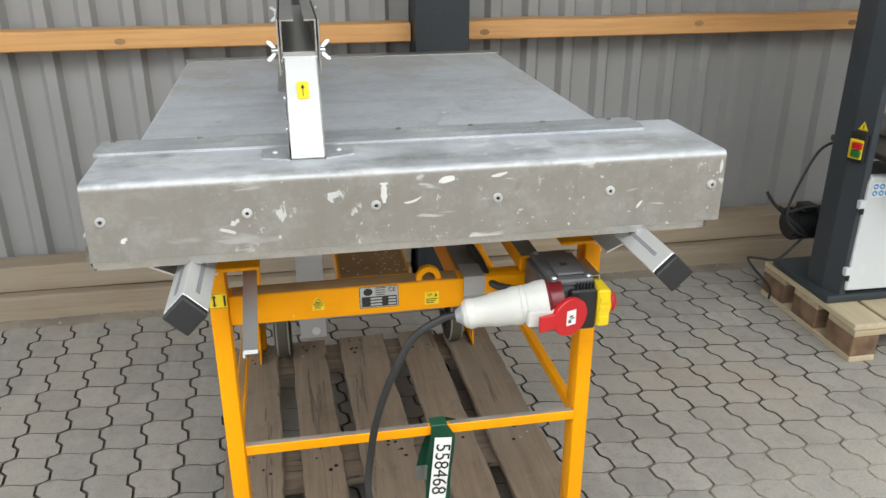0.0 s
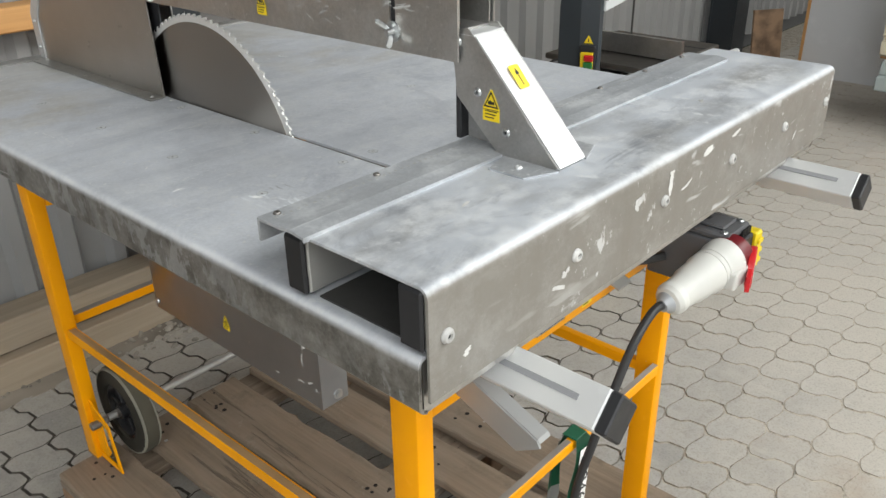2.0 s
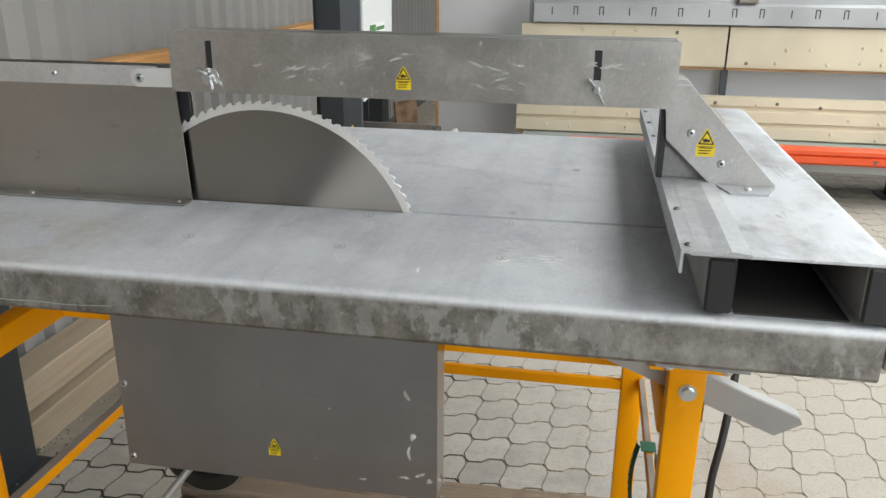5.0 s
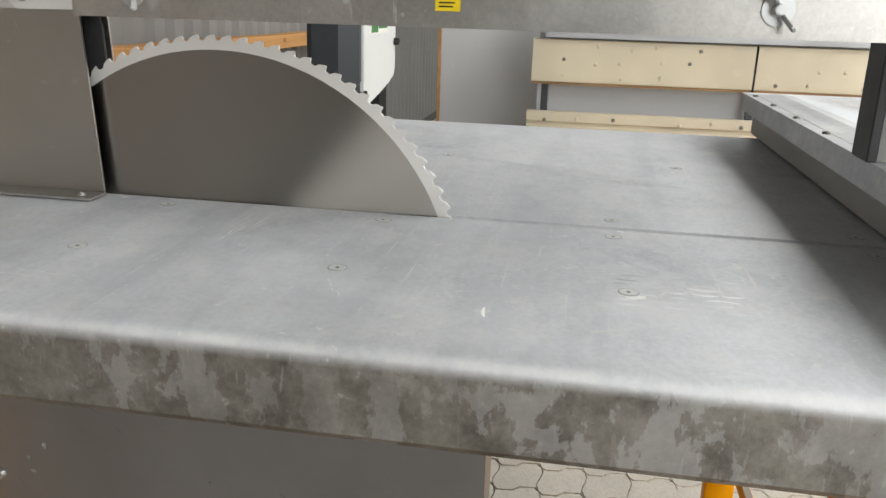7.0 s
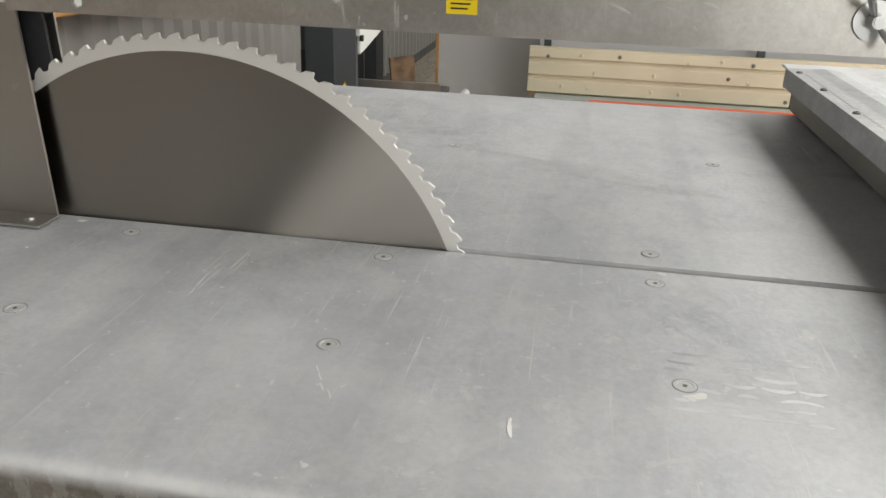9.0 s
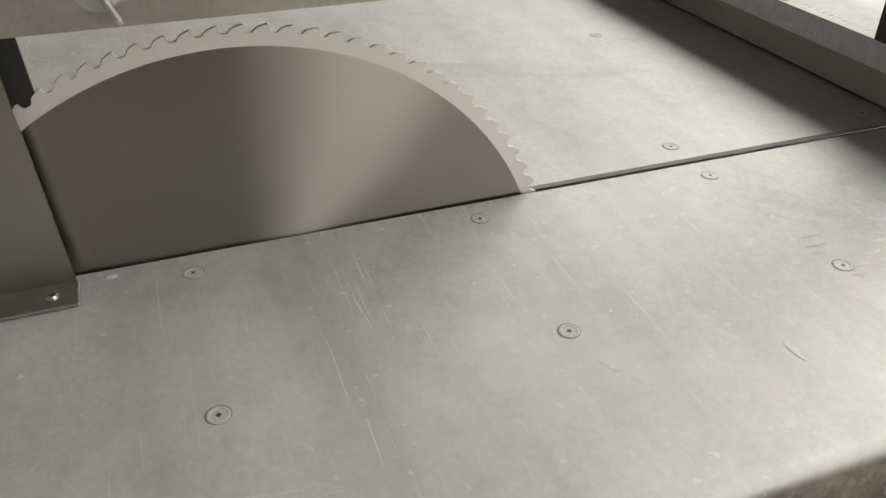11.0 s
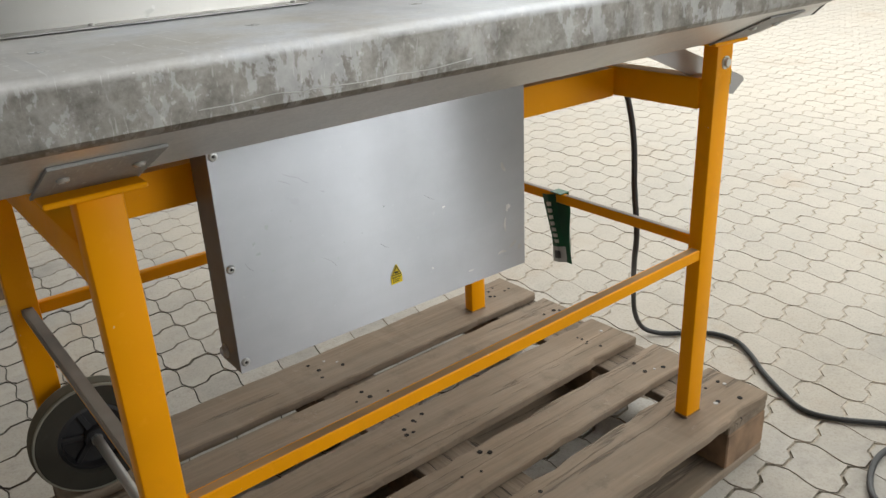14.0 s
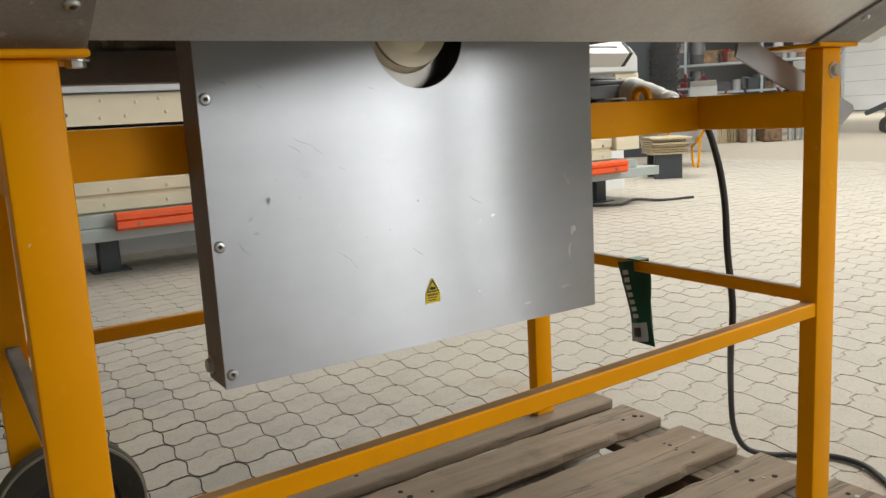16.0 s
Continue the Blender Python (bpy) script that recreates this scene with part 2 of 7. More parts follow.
def timber(name, light, dark, along, rough=0.75, wear=0.3, grey=(0.30, 0.28, 0.25), rings=26.0, cracks=0.0):
    """Sawn wood; along is the axis of its fibres."""
    m = Mat(name, rough)
    k = {"x": (0.05, 1, 1), "y": (1, 0.05, 1), "z": (1, 1, 0.05)}[along]
    shift = m.t.nodes.new("ShaderNodeVectorMath")
    shift.operation = "ADD"
    m.link(m.mapped(*k), shift.inputs[0])
    comb = m.t.nodes.new("ShaderNodeCombineXYZ")
    r = m.math("MULTIPLY", m.random(), 37.0)
    for i in range(3):
        m.link(r, comb.inputs[i])
    m.link(comb.outputs[0], shift.inputs[1])
    grain = m.noise(rings, 6, 0.6, shift.outputs[0], 0.8)
    fibre = m.noise(rings * 6, 4, 0.6, shift.outputs[0])
    stain = m.noise(5, 5, 0.6)
    c = m.mix(m.ramp(grain, [(0.3, 0.0), (0.7, 1.0)]), dark, light)
    c = m.mix(m.math("MULTIPLY", m.ramp(fibre, [(0.45, 0.0), (0.75, 1.0)]), 0.35), c, tuple(v * 0.55 for v in dark))
    c = m.mix(m.math("MULTIPLY", m.ramp(stain, [(0.35, 0.0), (0.7, 1.0)]), wear), c, grey)
    c = m.mix(0.5, c, m.mix(m.random(), tuple(v * 0.75 for v in light), tuple(min(1, v * 1.15) for v in light)), "SOFT_LIGHT")
    rise = m.math("ADD", grain, m.math("MULTIPLY", fibre, 0.5))
    if cracks:
        ck = m.ramp(m.noise(rings * 0.55, 5, 0.6, shift.outputs[0], 0.3), [(0.585, 0.0), (0.592, 1.0), (0.602, 1.0), (0.609, 0.0)])
        c = m.mix(m.math("MULTIPLY", ck, cracks), c, tuple(v * 0.25 for v in dark))
        blot = m.ramp(m.noise(11, 8, 0.75), [(0.55, 0.0), (0.70, 1.0)])
        c = m.mix(m.math("MULTIPLY", blot, 0.45), c, tuple(v * 0.45 for v in dark))
        pale = m.ramp(m.noise(16, 8, 0.8, dist=0.5), [(0.60, 0.0), (0.70, 1.0)])
        c = m.mix(m.math("MULTIPLY", pale, 0.40), c, (0.40, 0.355, 0.30))
        rise = m.math("SUBTRACT", rise, m.math("MULTIPLY", ck, 1.2))
    m.put("Base Color", c)
    m.bump(rise, 0.8 if cracks else 0.35, 0.0025 if cracks else 0.0015)
    return m.m


def paver_material(name, rnd):
    m = Mat(name, 0.88, 0.0, 0.25)
    m.co = m.t.nodes.new("ShaderNodeNewGeometry").outputs["Position"]
    big, mid, small, fine = m.noise(0.8, 5), m.noise(7, 7, 0.65), m.noise(30, 6, 0.7), m.noise(170, 4, 0.7)
    r = m.random() if rnd == "object" else m.island()
    c = m.mix(r, (0.290, 0.275, 0.256), (0.392, 0.368, 0.335))
    c = m.mix(m.math("MULTIPLY", m.ramp(mid, [(0.40, 0.0), (0.62, 1.0)]), 0.55), c, (0.412, 0.380, 0.334))
    c = m.mix(m.math("MULTIPLY", m.ramp(small, [(0.50, 0.0), (0.68, 1.0)]), 0.40), c, (0.215, 0.197, 0.172))
    c = m.mix(m.math("MULTIPLY", m.ramp(big, [(0.46, 0.0), (0.60, 1.0)]), 0.60), c, (0.445, 0.396, 0.329))
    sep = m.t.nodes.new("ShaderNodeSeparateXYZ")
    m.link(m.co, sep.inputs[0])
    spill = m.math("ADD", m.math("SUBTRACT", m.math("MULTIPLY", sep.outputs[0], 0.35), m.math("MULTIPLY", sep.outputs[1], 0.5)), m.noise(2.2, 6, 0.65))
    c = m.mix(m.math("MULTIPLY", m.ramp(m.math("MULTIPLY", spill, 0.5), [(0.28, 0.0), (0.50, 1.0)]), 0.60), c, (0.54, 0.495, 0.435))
    rust = m.ramp(m.noise(1.5, 6, 0.65), [(0.58, 0.0), (0.70, 1.0)])
    c = m.mix(m.math("MULTIPLY", rust, 0.35), c, (0.38, 0.265, 0.175))
    c = m.mix(m.math("MULTIPLY", m.ramp(fine, [(0.35, 1.0), (0.5, 0.0)]), 0.3), c, (0.15, 0.137, 0.12))
    drag = m.ramp(m.noise(9, 7, 0.7, m.mapped(1.0, 0.35, 1.0, 0.6), 0.6), [(0.52, 0.0), (0.66, 1.0)])
    c = m.mix(m.math("MULTIPLY", drag, 0.30), c, (0.500, 0.465, 0.410))
    fleck = m.ramp(m.noise(90, 2, 0.5), [(0.74, 0.0), (0.77, 1.0)])
    c = m.mix(m.math("MULTIPLY", fleck, 0.5), c, (0.52, 0.50, 0.46))
    m.put("Base Color", c)
    m.bump(m.math("ADD", fine, m.math("ADD", m.math("MULTIPLY", mid, 0.7), small)), 0.45, 0.0014)
    return m.m


M = {}
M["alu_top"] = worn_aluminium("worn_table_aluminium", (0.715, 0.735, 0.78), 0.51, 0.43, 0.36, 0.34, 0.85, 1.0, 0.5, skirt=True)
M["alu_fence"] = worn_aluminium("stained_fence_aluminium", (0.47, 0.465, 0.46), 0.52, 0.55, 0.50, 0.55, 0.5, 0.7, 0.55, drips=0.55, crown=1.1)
M["alu_plain"] = worn_aluminium("plain_aluminium", (0.53, 0.515, 0.49), 0.34, 0.96, 0.14, 0.15, 0.25, 0.35)
M["alu_ruler"] = worn_aluminium("dusty_ruler_aluminium", (0.54, 0.555, 0.58), 0.52, 0.55, 0.40, 0.30, 0.5, 0.6)
M["alu_band"] = worn_aluminium("bright_band_aluminium", (0.74, 0.745, 0.75), 0.42, 0.75, 0.25, 0.12, 0.3, 0.4)
M["bracket_alu"] = worn_aluminium("dull_bracket_aluminium", (0.33, 0.325, 0.315), 0.60, 0.45, 0.12, 0.2, 0.25, 0.3)
M["stay_zinc"] = plain("grey_zinc_angle", (0.36, 0.36, 0.355), 0.45, 0.6, 50, 0.15)
M["dust_grey"] = plain("grey_machine_dust", (0.25, 0.225, 0.195), 0.9, 0.0, 60, 0.3, 0.3)
M["alu_pale"] = plain("pale_brushed_aluminium", (0.72, 0.72, 0.715), 0.45, 0.5, 40, 0.10)
M["alu_under"] = worn_aluminium("folded_lip_aluminium", (0.72, 0.71, 0.69), 0.42, 0.7, 0.12, 0.12, 0.2, 0.3)
M["steel_panel"] = brushed("brushed_steel_panel", (0.455, 0.468, 0.495), 0.295, (1, 0.15, 3.0), 1.0, 1.0, 0.10)
M["cover_alu"] = brushed("brushed_cover_aluminium", (0.50, 0.485, 0.455), 0.36, (1, 0.15, 3.0), 1.0, 0.8, 0.35)
m = Mat("saw_blade_steel", 0.28, 1.0)
m.put("Base Color", m.mix(m.noise(3.0, 2, 0.5), (0.315, 0.294, 0.270), (0.35, 0.328, 0.302)))
m.put("Anisotropic", 1.0)
tg = m.t.nodes.new("ShaderNodeTangent")
tg.direction_type, tg.axis = "RADIAL", "X"
m.link(tg.outputs[0], m.b.inputs["Tangent"])
m.put("Anisotropic Rotation", 0.25)
M["blade"] = m.m
M["blade_rim"] = plain("ground_blade_rim", (0.70, 0.685, 0.66), 0.45, 0.45, 60, 0.08)
M["alu_screw"] = plain("dusty_sunk_screw", (0.62, 0.63, 0.64), 0.5, 0.35, 60, 0.15)
M["chrome"] = plain("zinc_plated_steel", (0.56, 0.57, 0.57), 0.34, 0.95, 80, 0.15, 0.02)
M["dull_zinc"] = plain("dull_zinc_bracket", (0.36, 0.35, 0.33), 0.5, 0.4, 50, 0.2)
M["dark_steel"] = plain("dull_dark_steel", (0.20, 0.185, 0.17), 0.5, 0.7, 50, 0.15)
M["yellow"] = plain("yellow_powder_coat", (0.84, 0.335, 0.002), 0.38, 0.0, 45, 0.06, 0.04, 0.12, 0.7)
M["black"] = plain("black_plastic", (0.016, 0.016, 0.018), 0.5, 0.0, 60, 0.3, 0.1)
M["seat_black"] = plain("glossy_black_plastic", (0.022, 0.022, 0.024), 0.25, 0.0, 40, 0.2, 0.02)
M["rubber"] = plain("black_rubber", (0.030, 0.029, 0.027), 0.75, 0.0, 70, 0.3, 0.15)
M["tyre"] = plain("dusty_tyre_rubber", (0.040, 0.037, 0.030), 0.9, 0.0, 60, 0.3, 0.25, 0.15)
M["tread"] = plain("dusty_tyre_tread", (0.080, 0.072, 0.050), 0.9, 0.0, 60, 0.35, 0.3)
M["tyre_worn"] = plain("dust_caked_tread", (0.22, 0.21, 0.17), 0.9, 0.0, 70, 0.35, 0.3)
M["cable"] = plain("cable_rubber", (0.022, 0.022, 0.023), 0.55, 0.0, 90, 0.25, 0.05)
M["grey_plastic"] = plain("dark_grey_plastic", (0.10, 0.10, 0.105), 0.38, 0.0, 50, 0.25, 0.08)
M["red_plastic"] = plain("red_plastic", (0.52, 0.012, 0.016), 0.35, 0.0, 50, 0.08, 0.03)
M["dark_red"] = plain("dark_red_plastic", (0.14, 0.010, 0.014), 0.35, 0.0, 50, 0.08, 0.03)
M["green_plastic"] = plain("green_plastic", (0.02, 0.16, 0.035), 0.4, 0.0, 50, 0.08, 0.03)
M["drum_blue"] = plain("blue_plastic_drum", (0.02, 0.06, 0.25), 0.4, 0.0, 40, 0.1, 0.03)
M["bottle_green"] = plain("dark_green_paint", (0.02, 0.11, 0.09), 0.45, 0.0, 40, 0.15, 0.03)
M["white_plastic"] = plain("dusty_white_plastic", (0.54, 0.53, 0.50), 0.45, 0.0, 30, 0.12, 0.04)
M["sign_yellow"] = plain("sticker_yellow", (0.82, 0.60, 0.01), 0.4, 0.0, 50, 0.05, 0.0)
M["ink"] = plain("printing_black", (0.012, 0.012, 0.012), 0.5, 0.0, 50, 0.1, 0.0)
M["white_ink"] = plain("printing_white", (0.78, 0.78, 0.76), 0.5, 0.0, 50, 0.05, 0.0)
M["blue_ink"] = plain("printing_blue", (0.03, 0.30, 0.65), 0.5, 0.0, 50, 0.05, 0.0)
M["groove_grey"] = plain("shaded_groove", (0.30, 0.30, 0.31), 0.6, 0.3, 50, 0.1, 0.0)
M["scratch_grey"] = plain("dark_fine_scratch", (0.22, 0.22, 0.225), 0.5, 0.5, 60, 0.2)
M["drop_grey"] = plain("dried_green_grey_drop", (0.33, 0.36, 0.35), 0.6, 0.3, 60, 0.2)
M["silver_label"] = plain("silver_label", (0.42, 0.42, 0.41), 0.4, 0.3, 50, 0.08, 0.0)
M["tag_green"] = plain("dark_green_tape", (0.015, 0.105, 0.055), 0.45, 0.0, 50, 0.1, 0.02)
M["wood_old"] = timber("weathered_pallet_wood", (0.325, 0.260, 0.196), (0.196, 0.154, 0.114), "y", 0.85, 0.60, (0.288, 0.248, 0.206), cracks=0.45)
M["wood_old_x"] = timber("weathered_bearer_wood", (0.305, 0.248, 0.192), (0.138, 0.106, 0.078), "x", 0.85, 0.5, (0.23, 0.205, 0.18), cracks=0.9)
M["wood_chip"] = plain("pressed_wood_block", (0.20, 0.125, 0.075), 0.85, 0.0, 160, 0.35, 0.5)
M["wood_new"] = timber("pale_pallet_wood", (0.62, 0.54, 0.40), (0.48, 0.40, 0.28), "y", 0.75, 0.3, (0.50, 0.45, 0.36))
M["wood_new_x"] = timber("pale_bearer_wood", (0.56, 0.48, 0.35), (0.40, 0.33, 0.23), "x", 0.75, 0.3, (0.42, 0.37, 0.29))
M["wood_girt"] = timber("pine_girt_wood", (0.66, 0.41, 0.20), (0.50, 0.28, 0.115), "x", 0.65, 0.12, (0.5, 0.36, 0.22), 14.0)
M["wood_sill"] = timber("dirty_sill_wood", (0.42, 0.35, 0.27), (0.29, 0.235, 0.175), "x", 0.8, 0.6, (0.34, 0.30, 0.25), 14.0)
M["wall_sheet"] = plain("grey_wall_sheet", (0.262, 0.256, 0.252), 0.5, 0.0, 12, 0.08, 0.03)
M["anthracite"] = plain("anthracite_steel_paint", (0.018, 0.022, 0.026), 0.45, 0.0, 25, 0.2, 0.03)
M["slate_paint"] = plain("slate_grey_machine_paint", (0.040, 0.048, 0.056), 0.4, 0.0, 25, 0.12, 0.03)
M["machine_white"] = plain("light_grey_machine_paint", (0.66, 0.68, 0.69), 0.38, 0.0, 15, 0.04, 0.02)
M["cast_iron"] = plain("cast_iron_table", (0.10, 0.09, 0.08), 0.45, 0.6, 40, 0.2, 0.05)
M["board_white"] = plain("white_partition_board", (0.66, 0.66, 0.67), 0.55, 0.0, 6, 0.05, 0.02)
M["cream"] = plain("cream_enamel_panel", (0.66, 0.59, 0.445), 0.45, 0.0, 14, 0.14, 0.05)
M["nail_hole"] = plain("dark_nail_hole", (0.012, 0.009, 0.007), 0.95, 0.0, 90, 0.3, 0.2)
M["dust_brown"] = plain("brown_sawdust", (0.33, 0.20, 0.09), 0.9, 0.0, 60, 0.3, 0.3)
M["rust_edge"] = plain("rusty_panel_edge", (0.30, 0.17, 0.075), 0.7, 0.0, 40, 0.25, 0.1)
M["galvanised"] = plain("galvanised_sheet", (0.42, 0.43, 0.445), 0.5, 0.4, 25, 0.12, 0.03)
M["green_grey"] = plain("grey_green_machine_base", (0.34, 0.38, 0.37), 0.5, 0.0, 20, 0.1, 0.04)
M["orange"] = plain("orange_red_paint", (0.78, 0.095, 0.020), 0.4, 0.0, 25, 0.08, 0.03)
M["rack_steel"] = plain("grey_rack_steel", (0.36, 0.39, 0.42), 0.45, 0.4, 30, 0.1, 0.02)
# Unseen wall and roof, kept dark to cut bounced light.
M["concrete_wall"] = plain("dark_unseen_wall", (0.09, 0.09, 0.09), 0.7, 0.0, 4, 0.06, 0.05)
M["roof"] = plain("dark_unseen_roof", (0.08, 0.08, 0.08), 0.6, 0.0, 4, 0.06, 0.02)
M["bag_violet"] = plain("grey_violet_cloth", (0.12, 0.11, 0.16), 0.7, 0.0, 30, 0.2, 0.1)
M["haze"] = plain("thin_plaster_film", (0.55, 0.545, 0.53), 0.6, 0.5, 120, 0.15, 0.2)
M["plaster"] = plain("dried_plaster", (0.54, 0.53, 0.51), 0.85, 0.0, 120, 0.25, 0.4)
M["plaster_white"] = plain("white_plaster", (0.82, 0.82, 0.81), 0.85, 0.0, 120, 0.12, 0.3)
M["smear"] = plain("scraped_plaster", (0.63, 0.645, 0.67), 0.6, 0.2, 160, 0.3, 0.2)
M["rivet_pale"] = plain("plastered_rivet", (0.50, 0.49, 0.475), 0.6, 0.2, 90, 0.2, 0.1)
# Dark colour stands in for the dim zone behind the racks.
M["dim_wall"] = plain("dark_far_wall", (0.075, 0.075, 0.078), 0.7, 0.0, 4, 0.06, 0.05)
M["gate_grey"] = plain("pale_gate_panel", (0.80, 0.81, 0.82), 0.5, 0.0, 8, 0.04, 0.02)
M["carton"] = plain("white_carton", (0.52, 0.52, 0.52), 0.6, 0.0, 12, 0.05, 0.02)
M["brass"] = plain("worn_brass_flange", (0.66, 0.58, 0.44), 0.38, 0.55, 50, 0.12, 0.03)
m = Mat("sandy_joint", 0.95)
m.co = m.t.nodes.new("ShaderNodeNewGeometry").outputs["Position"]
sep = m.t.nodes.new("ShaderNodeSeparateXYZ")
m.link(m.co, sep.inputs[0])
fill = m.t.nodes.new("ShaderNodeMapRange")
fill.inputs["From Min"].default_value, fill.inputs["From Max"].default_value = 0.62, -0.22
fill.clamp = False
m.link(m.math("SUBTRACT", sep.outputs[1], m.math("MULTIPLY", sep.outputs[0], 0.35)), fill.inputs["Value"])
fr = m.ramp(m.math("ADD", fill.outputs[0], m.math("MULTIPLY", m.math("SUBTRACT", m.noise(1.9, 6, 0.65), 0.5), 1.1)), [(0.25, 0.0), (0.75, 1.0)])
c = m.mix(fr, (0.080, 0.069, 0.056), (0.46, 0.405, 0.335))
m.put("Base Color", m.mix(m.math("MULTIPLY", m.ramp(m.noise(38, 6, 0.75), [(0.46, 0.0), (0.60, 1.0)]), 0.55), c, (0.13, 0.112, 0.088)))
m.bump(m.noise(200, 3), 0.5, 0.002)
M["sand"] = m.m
M["dirt"] = plain("trodden_dirt", (0.245, 0.21, 0.17), 0.95, 0.0, 45, 0.30, 0.9)
M["gravel"] = plain("broken_stone_edge", (0.27, 0.24, 0.20), 0.95, 0.0, 60, 0.4, 0.6)
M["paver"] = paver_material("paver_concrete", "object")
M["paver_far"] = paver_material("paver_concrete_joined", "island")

# ---------------------------------------------------------------- mesh helpers


def box(x0, x1, y0, y1, z0, z1, bevel=0.002, seg=1):
    bm = bmesh.new()
    bmesh.ops.create_cube(bm, size=1.0, matrix=Matrix.Translation(((x0 + x1) / 2, (y0 + y1) / 2, (z0 + z1) / 2)) @ Matrix.Diagonal((x1 - x0, y1 - y0, z1 - z0, 1)))
    if bevel:
        bmesh.ops.bevel(bm, geom=bm.edges[:], offset=min(bevel, 0.45 * min(x1 - x0, y1 - y0, z1 - z0)), segments=seg, affect="EDGES", profile=0.5)
    return bm


def merge(*bms):
    out = bmesh.new()
    for b in bms:
        tmp = bpy.data.meshes.new("tmp")
        b.to_mesh(tmp)
        b.free()
        out.from_mesh(tmp)
        bpy.data.meshes.remove(tmp)
    return out


def moved(bm, m):
    bmesh.ops.transform(bm, matrix=m, verts=bm.verts)
    return bm


def cyl(p, q, r0, r1=None, n=16, bevel=0.0):
    """A rod or cone from p to q."""
    p, q = Vector(p), Vector(q)
    bm = bmesh.new()
    bmesh.ops.create_cone(bm, cap_ends=True, segments=n, radius1=r0, radius2=r0 if r1 is None else r1, depth=(q - p).length)
    if bevel:
        rim = [e for e in bm.edges if abs(e.verts[0].co.z - e.verts[1].co.z) < 1e-7]
        bmesh.ops.bevel(bm, geom=rim, offset=bevel, segments=2, affect="EDGES")
    turn = (q - p).to_track_quat("Z", "Y").to_matrix().to_4x4()
    return moved(bm, Matrix.Translation((p + q) / 2) @ turn)


def lathe(profile, p, axis, n=32, caps=True):
    """Turns (radius, height) points about an axis through p."""
    bm = bmesh.new()
    rings = []
    for r, h in profile:
        rings.append([bm.verts.new((r * math.cos(2 * math.pi * i / n), r * math.sin(2 * math.pi * i / n), h)) for i in range(n)])
    for a, b in zip(rings, rings[1:]):
        for i in range(n):
            bm.faces.new((a[i], a[(i + 1) % n], b[(i + 1) % n], b[i]))
    for ring in (rings[0], rings[-1]) if caps else ():
        bm.faces.new(ring)
    bmesh.ops.remove_doubles(bm, verts=bm.verts, dist=1e-6)
    bmesh.ops.recalc_face_normals(bm, faces=bm.faces)
    turn = Vector(axis).to_track_quat("Z", "Y").to_matrix().to_4x4()
    return moved(bm, Matrix.Translation(p) @ turn)


def prism(points, axis, a0, a1, bevel=0.0):
    """A closed outline pushed along an axis; the outline runs in the two other axes."""
    bm = bmesh.new()

    def place(u, v, a):
        return {"x": (a, u, v), "y": (u, a, v), "z": (u, v, a)}[axis]

    lo = [bm.verts.new(place(u, v, a0)) for u, v in points]
    hi = [bm.verts.new(place(u, v, a1)) for u, v in points]
    n = len(points)
    bm.faces.new(lo)
    bm.faces.new(hi)
    for i in range(n):
        bm.faces.new((lo[i], lo[(i + 1) % n], hi[(i + 1) % n], hi[i]))
    bmesh.ops.recalc_face_normals(bm, faces=bm.faces)
    if bevel:
        bmesh.ops.bevel(bm, geom=bm.edges[:], offset=bevel, segments=1, affect="EDGES")
    return bm


def sheet(line, th):
    """The outline of a folded sheet along a polyline, th thick to its left."""
    n = len(line)
    off = []
    for i, (x, y) in enumerate(line):
        dirs = []
        if i > 0:
            dirs.append(Vector((x - line[i - 1][0], y - line[i - 1][1])).normalized())
        if i < n - 1:
            dirs.append(Vector((line[i + 1][0] - x, line[i + 1][1] - y)).normalized())
        normals = [Vector((-d.y, d.x)) for d in dirs]
        m = sum(normals, Vector((0, 0))).normalized()
        k = th / max(0.3, m.dot(normals[0]))
        off.append((x + m.x * k, y + m.y * k))
    return list(line) + off[::-1]


def arc(cx, cy, r, a0, a1, n=6):
    return [(cx + r * math.cos(radians(a0 + (a1 - a0) * i / n)), cy + r * math.sin(radians(a0 + (a1 - a0) * i / n))) for i in range(n + 1)]


def smooth_line(points, steps=8):
    """A rounded line through points."""
    pts = [Vector(p) for p in points]
    pts = [2 * pts[0] - pts[1], *pts, 2 * pts[-1] - pts[-2]]
    out = []
    for i in range(1, len(pts) - 2):
        a, b, c, d = pts[i - 1:i + 3]
        for s in range(steps):
            t = s / steps
            out.append(0.5 * (2 * b + (c - a) * t + (2 * a - 5 * b + 4 * c - d) * t * t + (3 * b - a - 3 * c + d) * t ** 3))
    out.append(pts[-2])
    return out


def hose(points, r, steps=8, n=10):
    """A round cable through points."""
    line = smooth_line(points, steps)
    bm = bmesh.new()
    rings, side = [], None
    for i, p in enumerate(line):
        d = (line[min(i + 1, len(line) - 1)] - line[max(i - 1, 0)]).normalized()
        if side is None:
            side = d.orthogonal().normalized()
        side = (side - d * side.dot(d)).normalized()
        up = d.cross(side)
        rings.append([bm.verts.new(p + r * (math.cos(2 * math.pi * k / n) * side + math.sin(2 * math.pi * k / n) * up)) for k in range(n)])
    for a, b in zip(rings, rings[1:]):
        for k in range(n):
            bm.faces.new((a[k], a[(k + 1) % n], b[(k + 1) % n], b[k]))
    bm.faces.new(rings[0][::-1])
    bm.faces.new(rings[-1])
    return bm


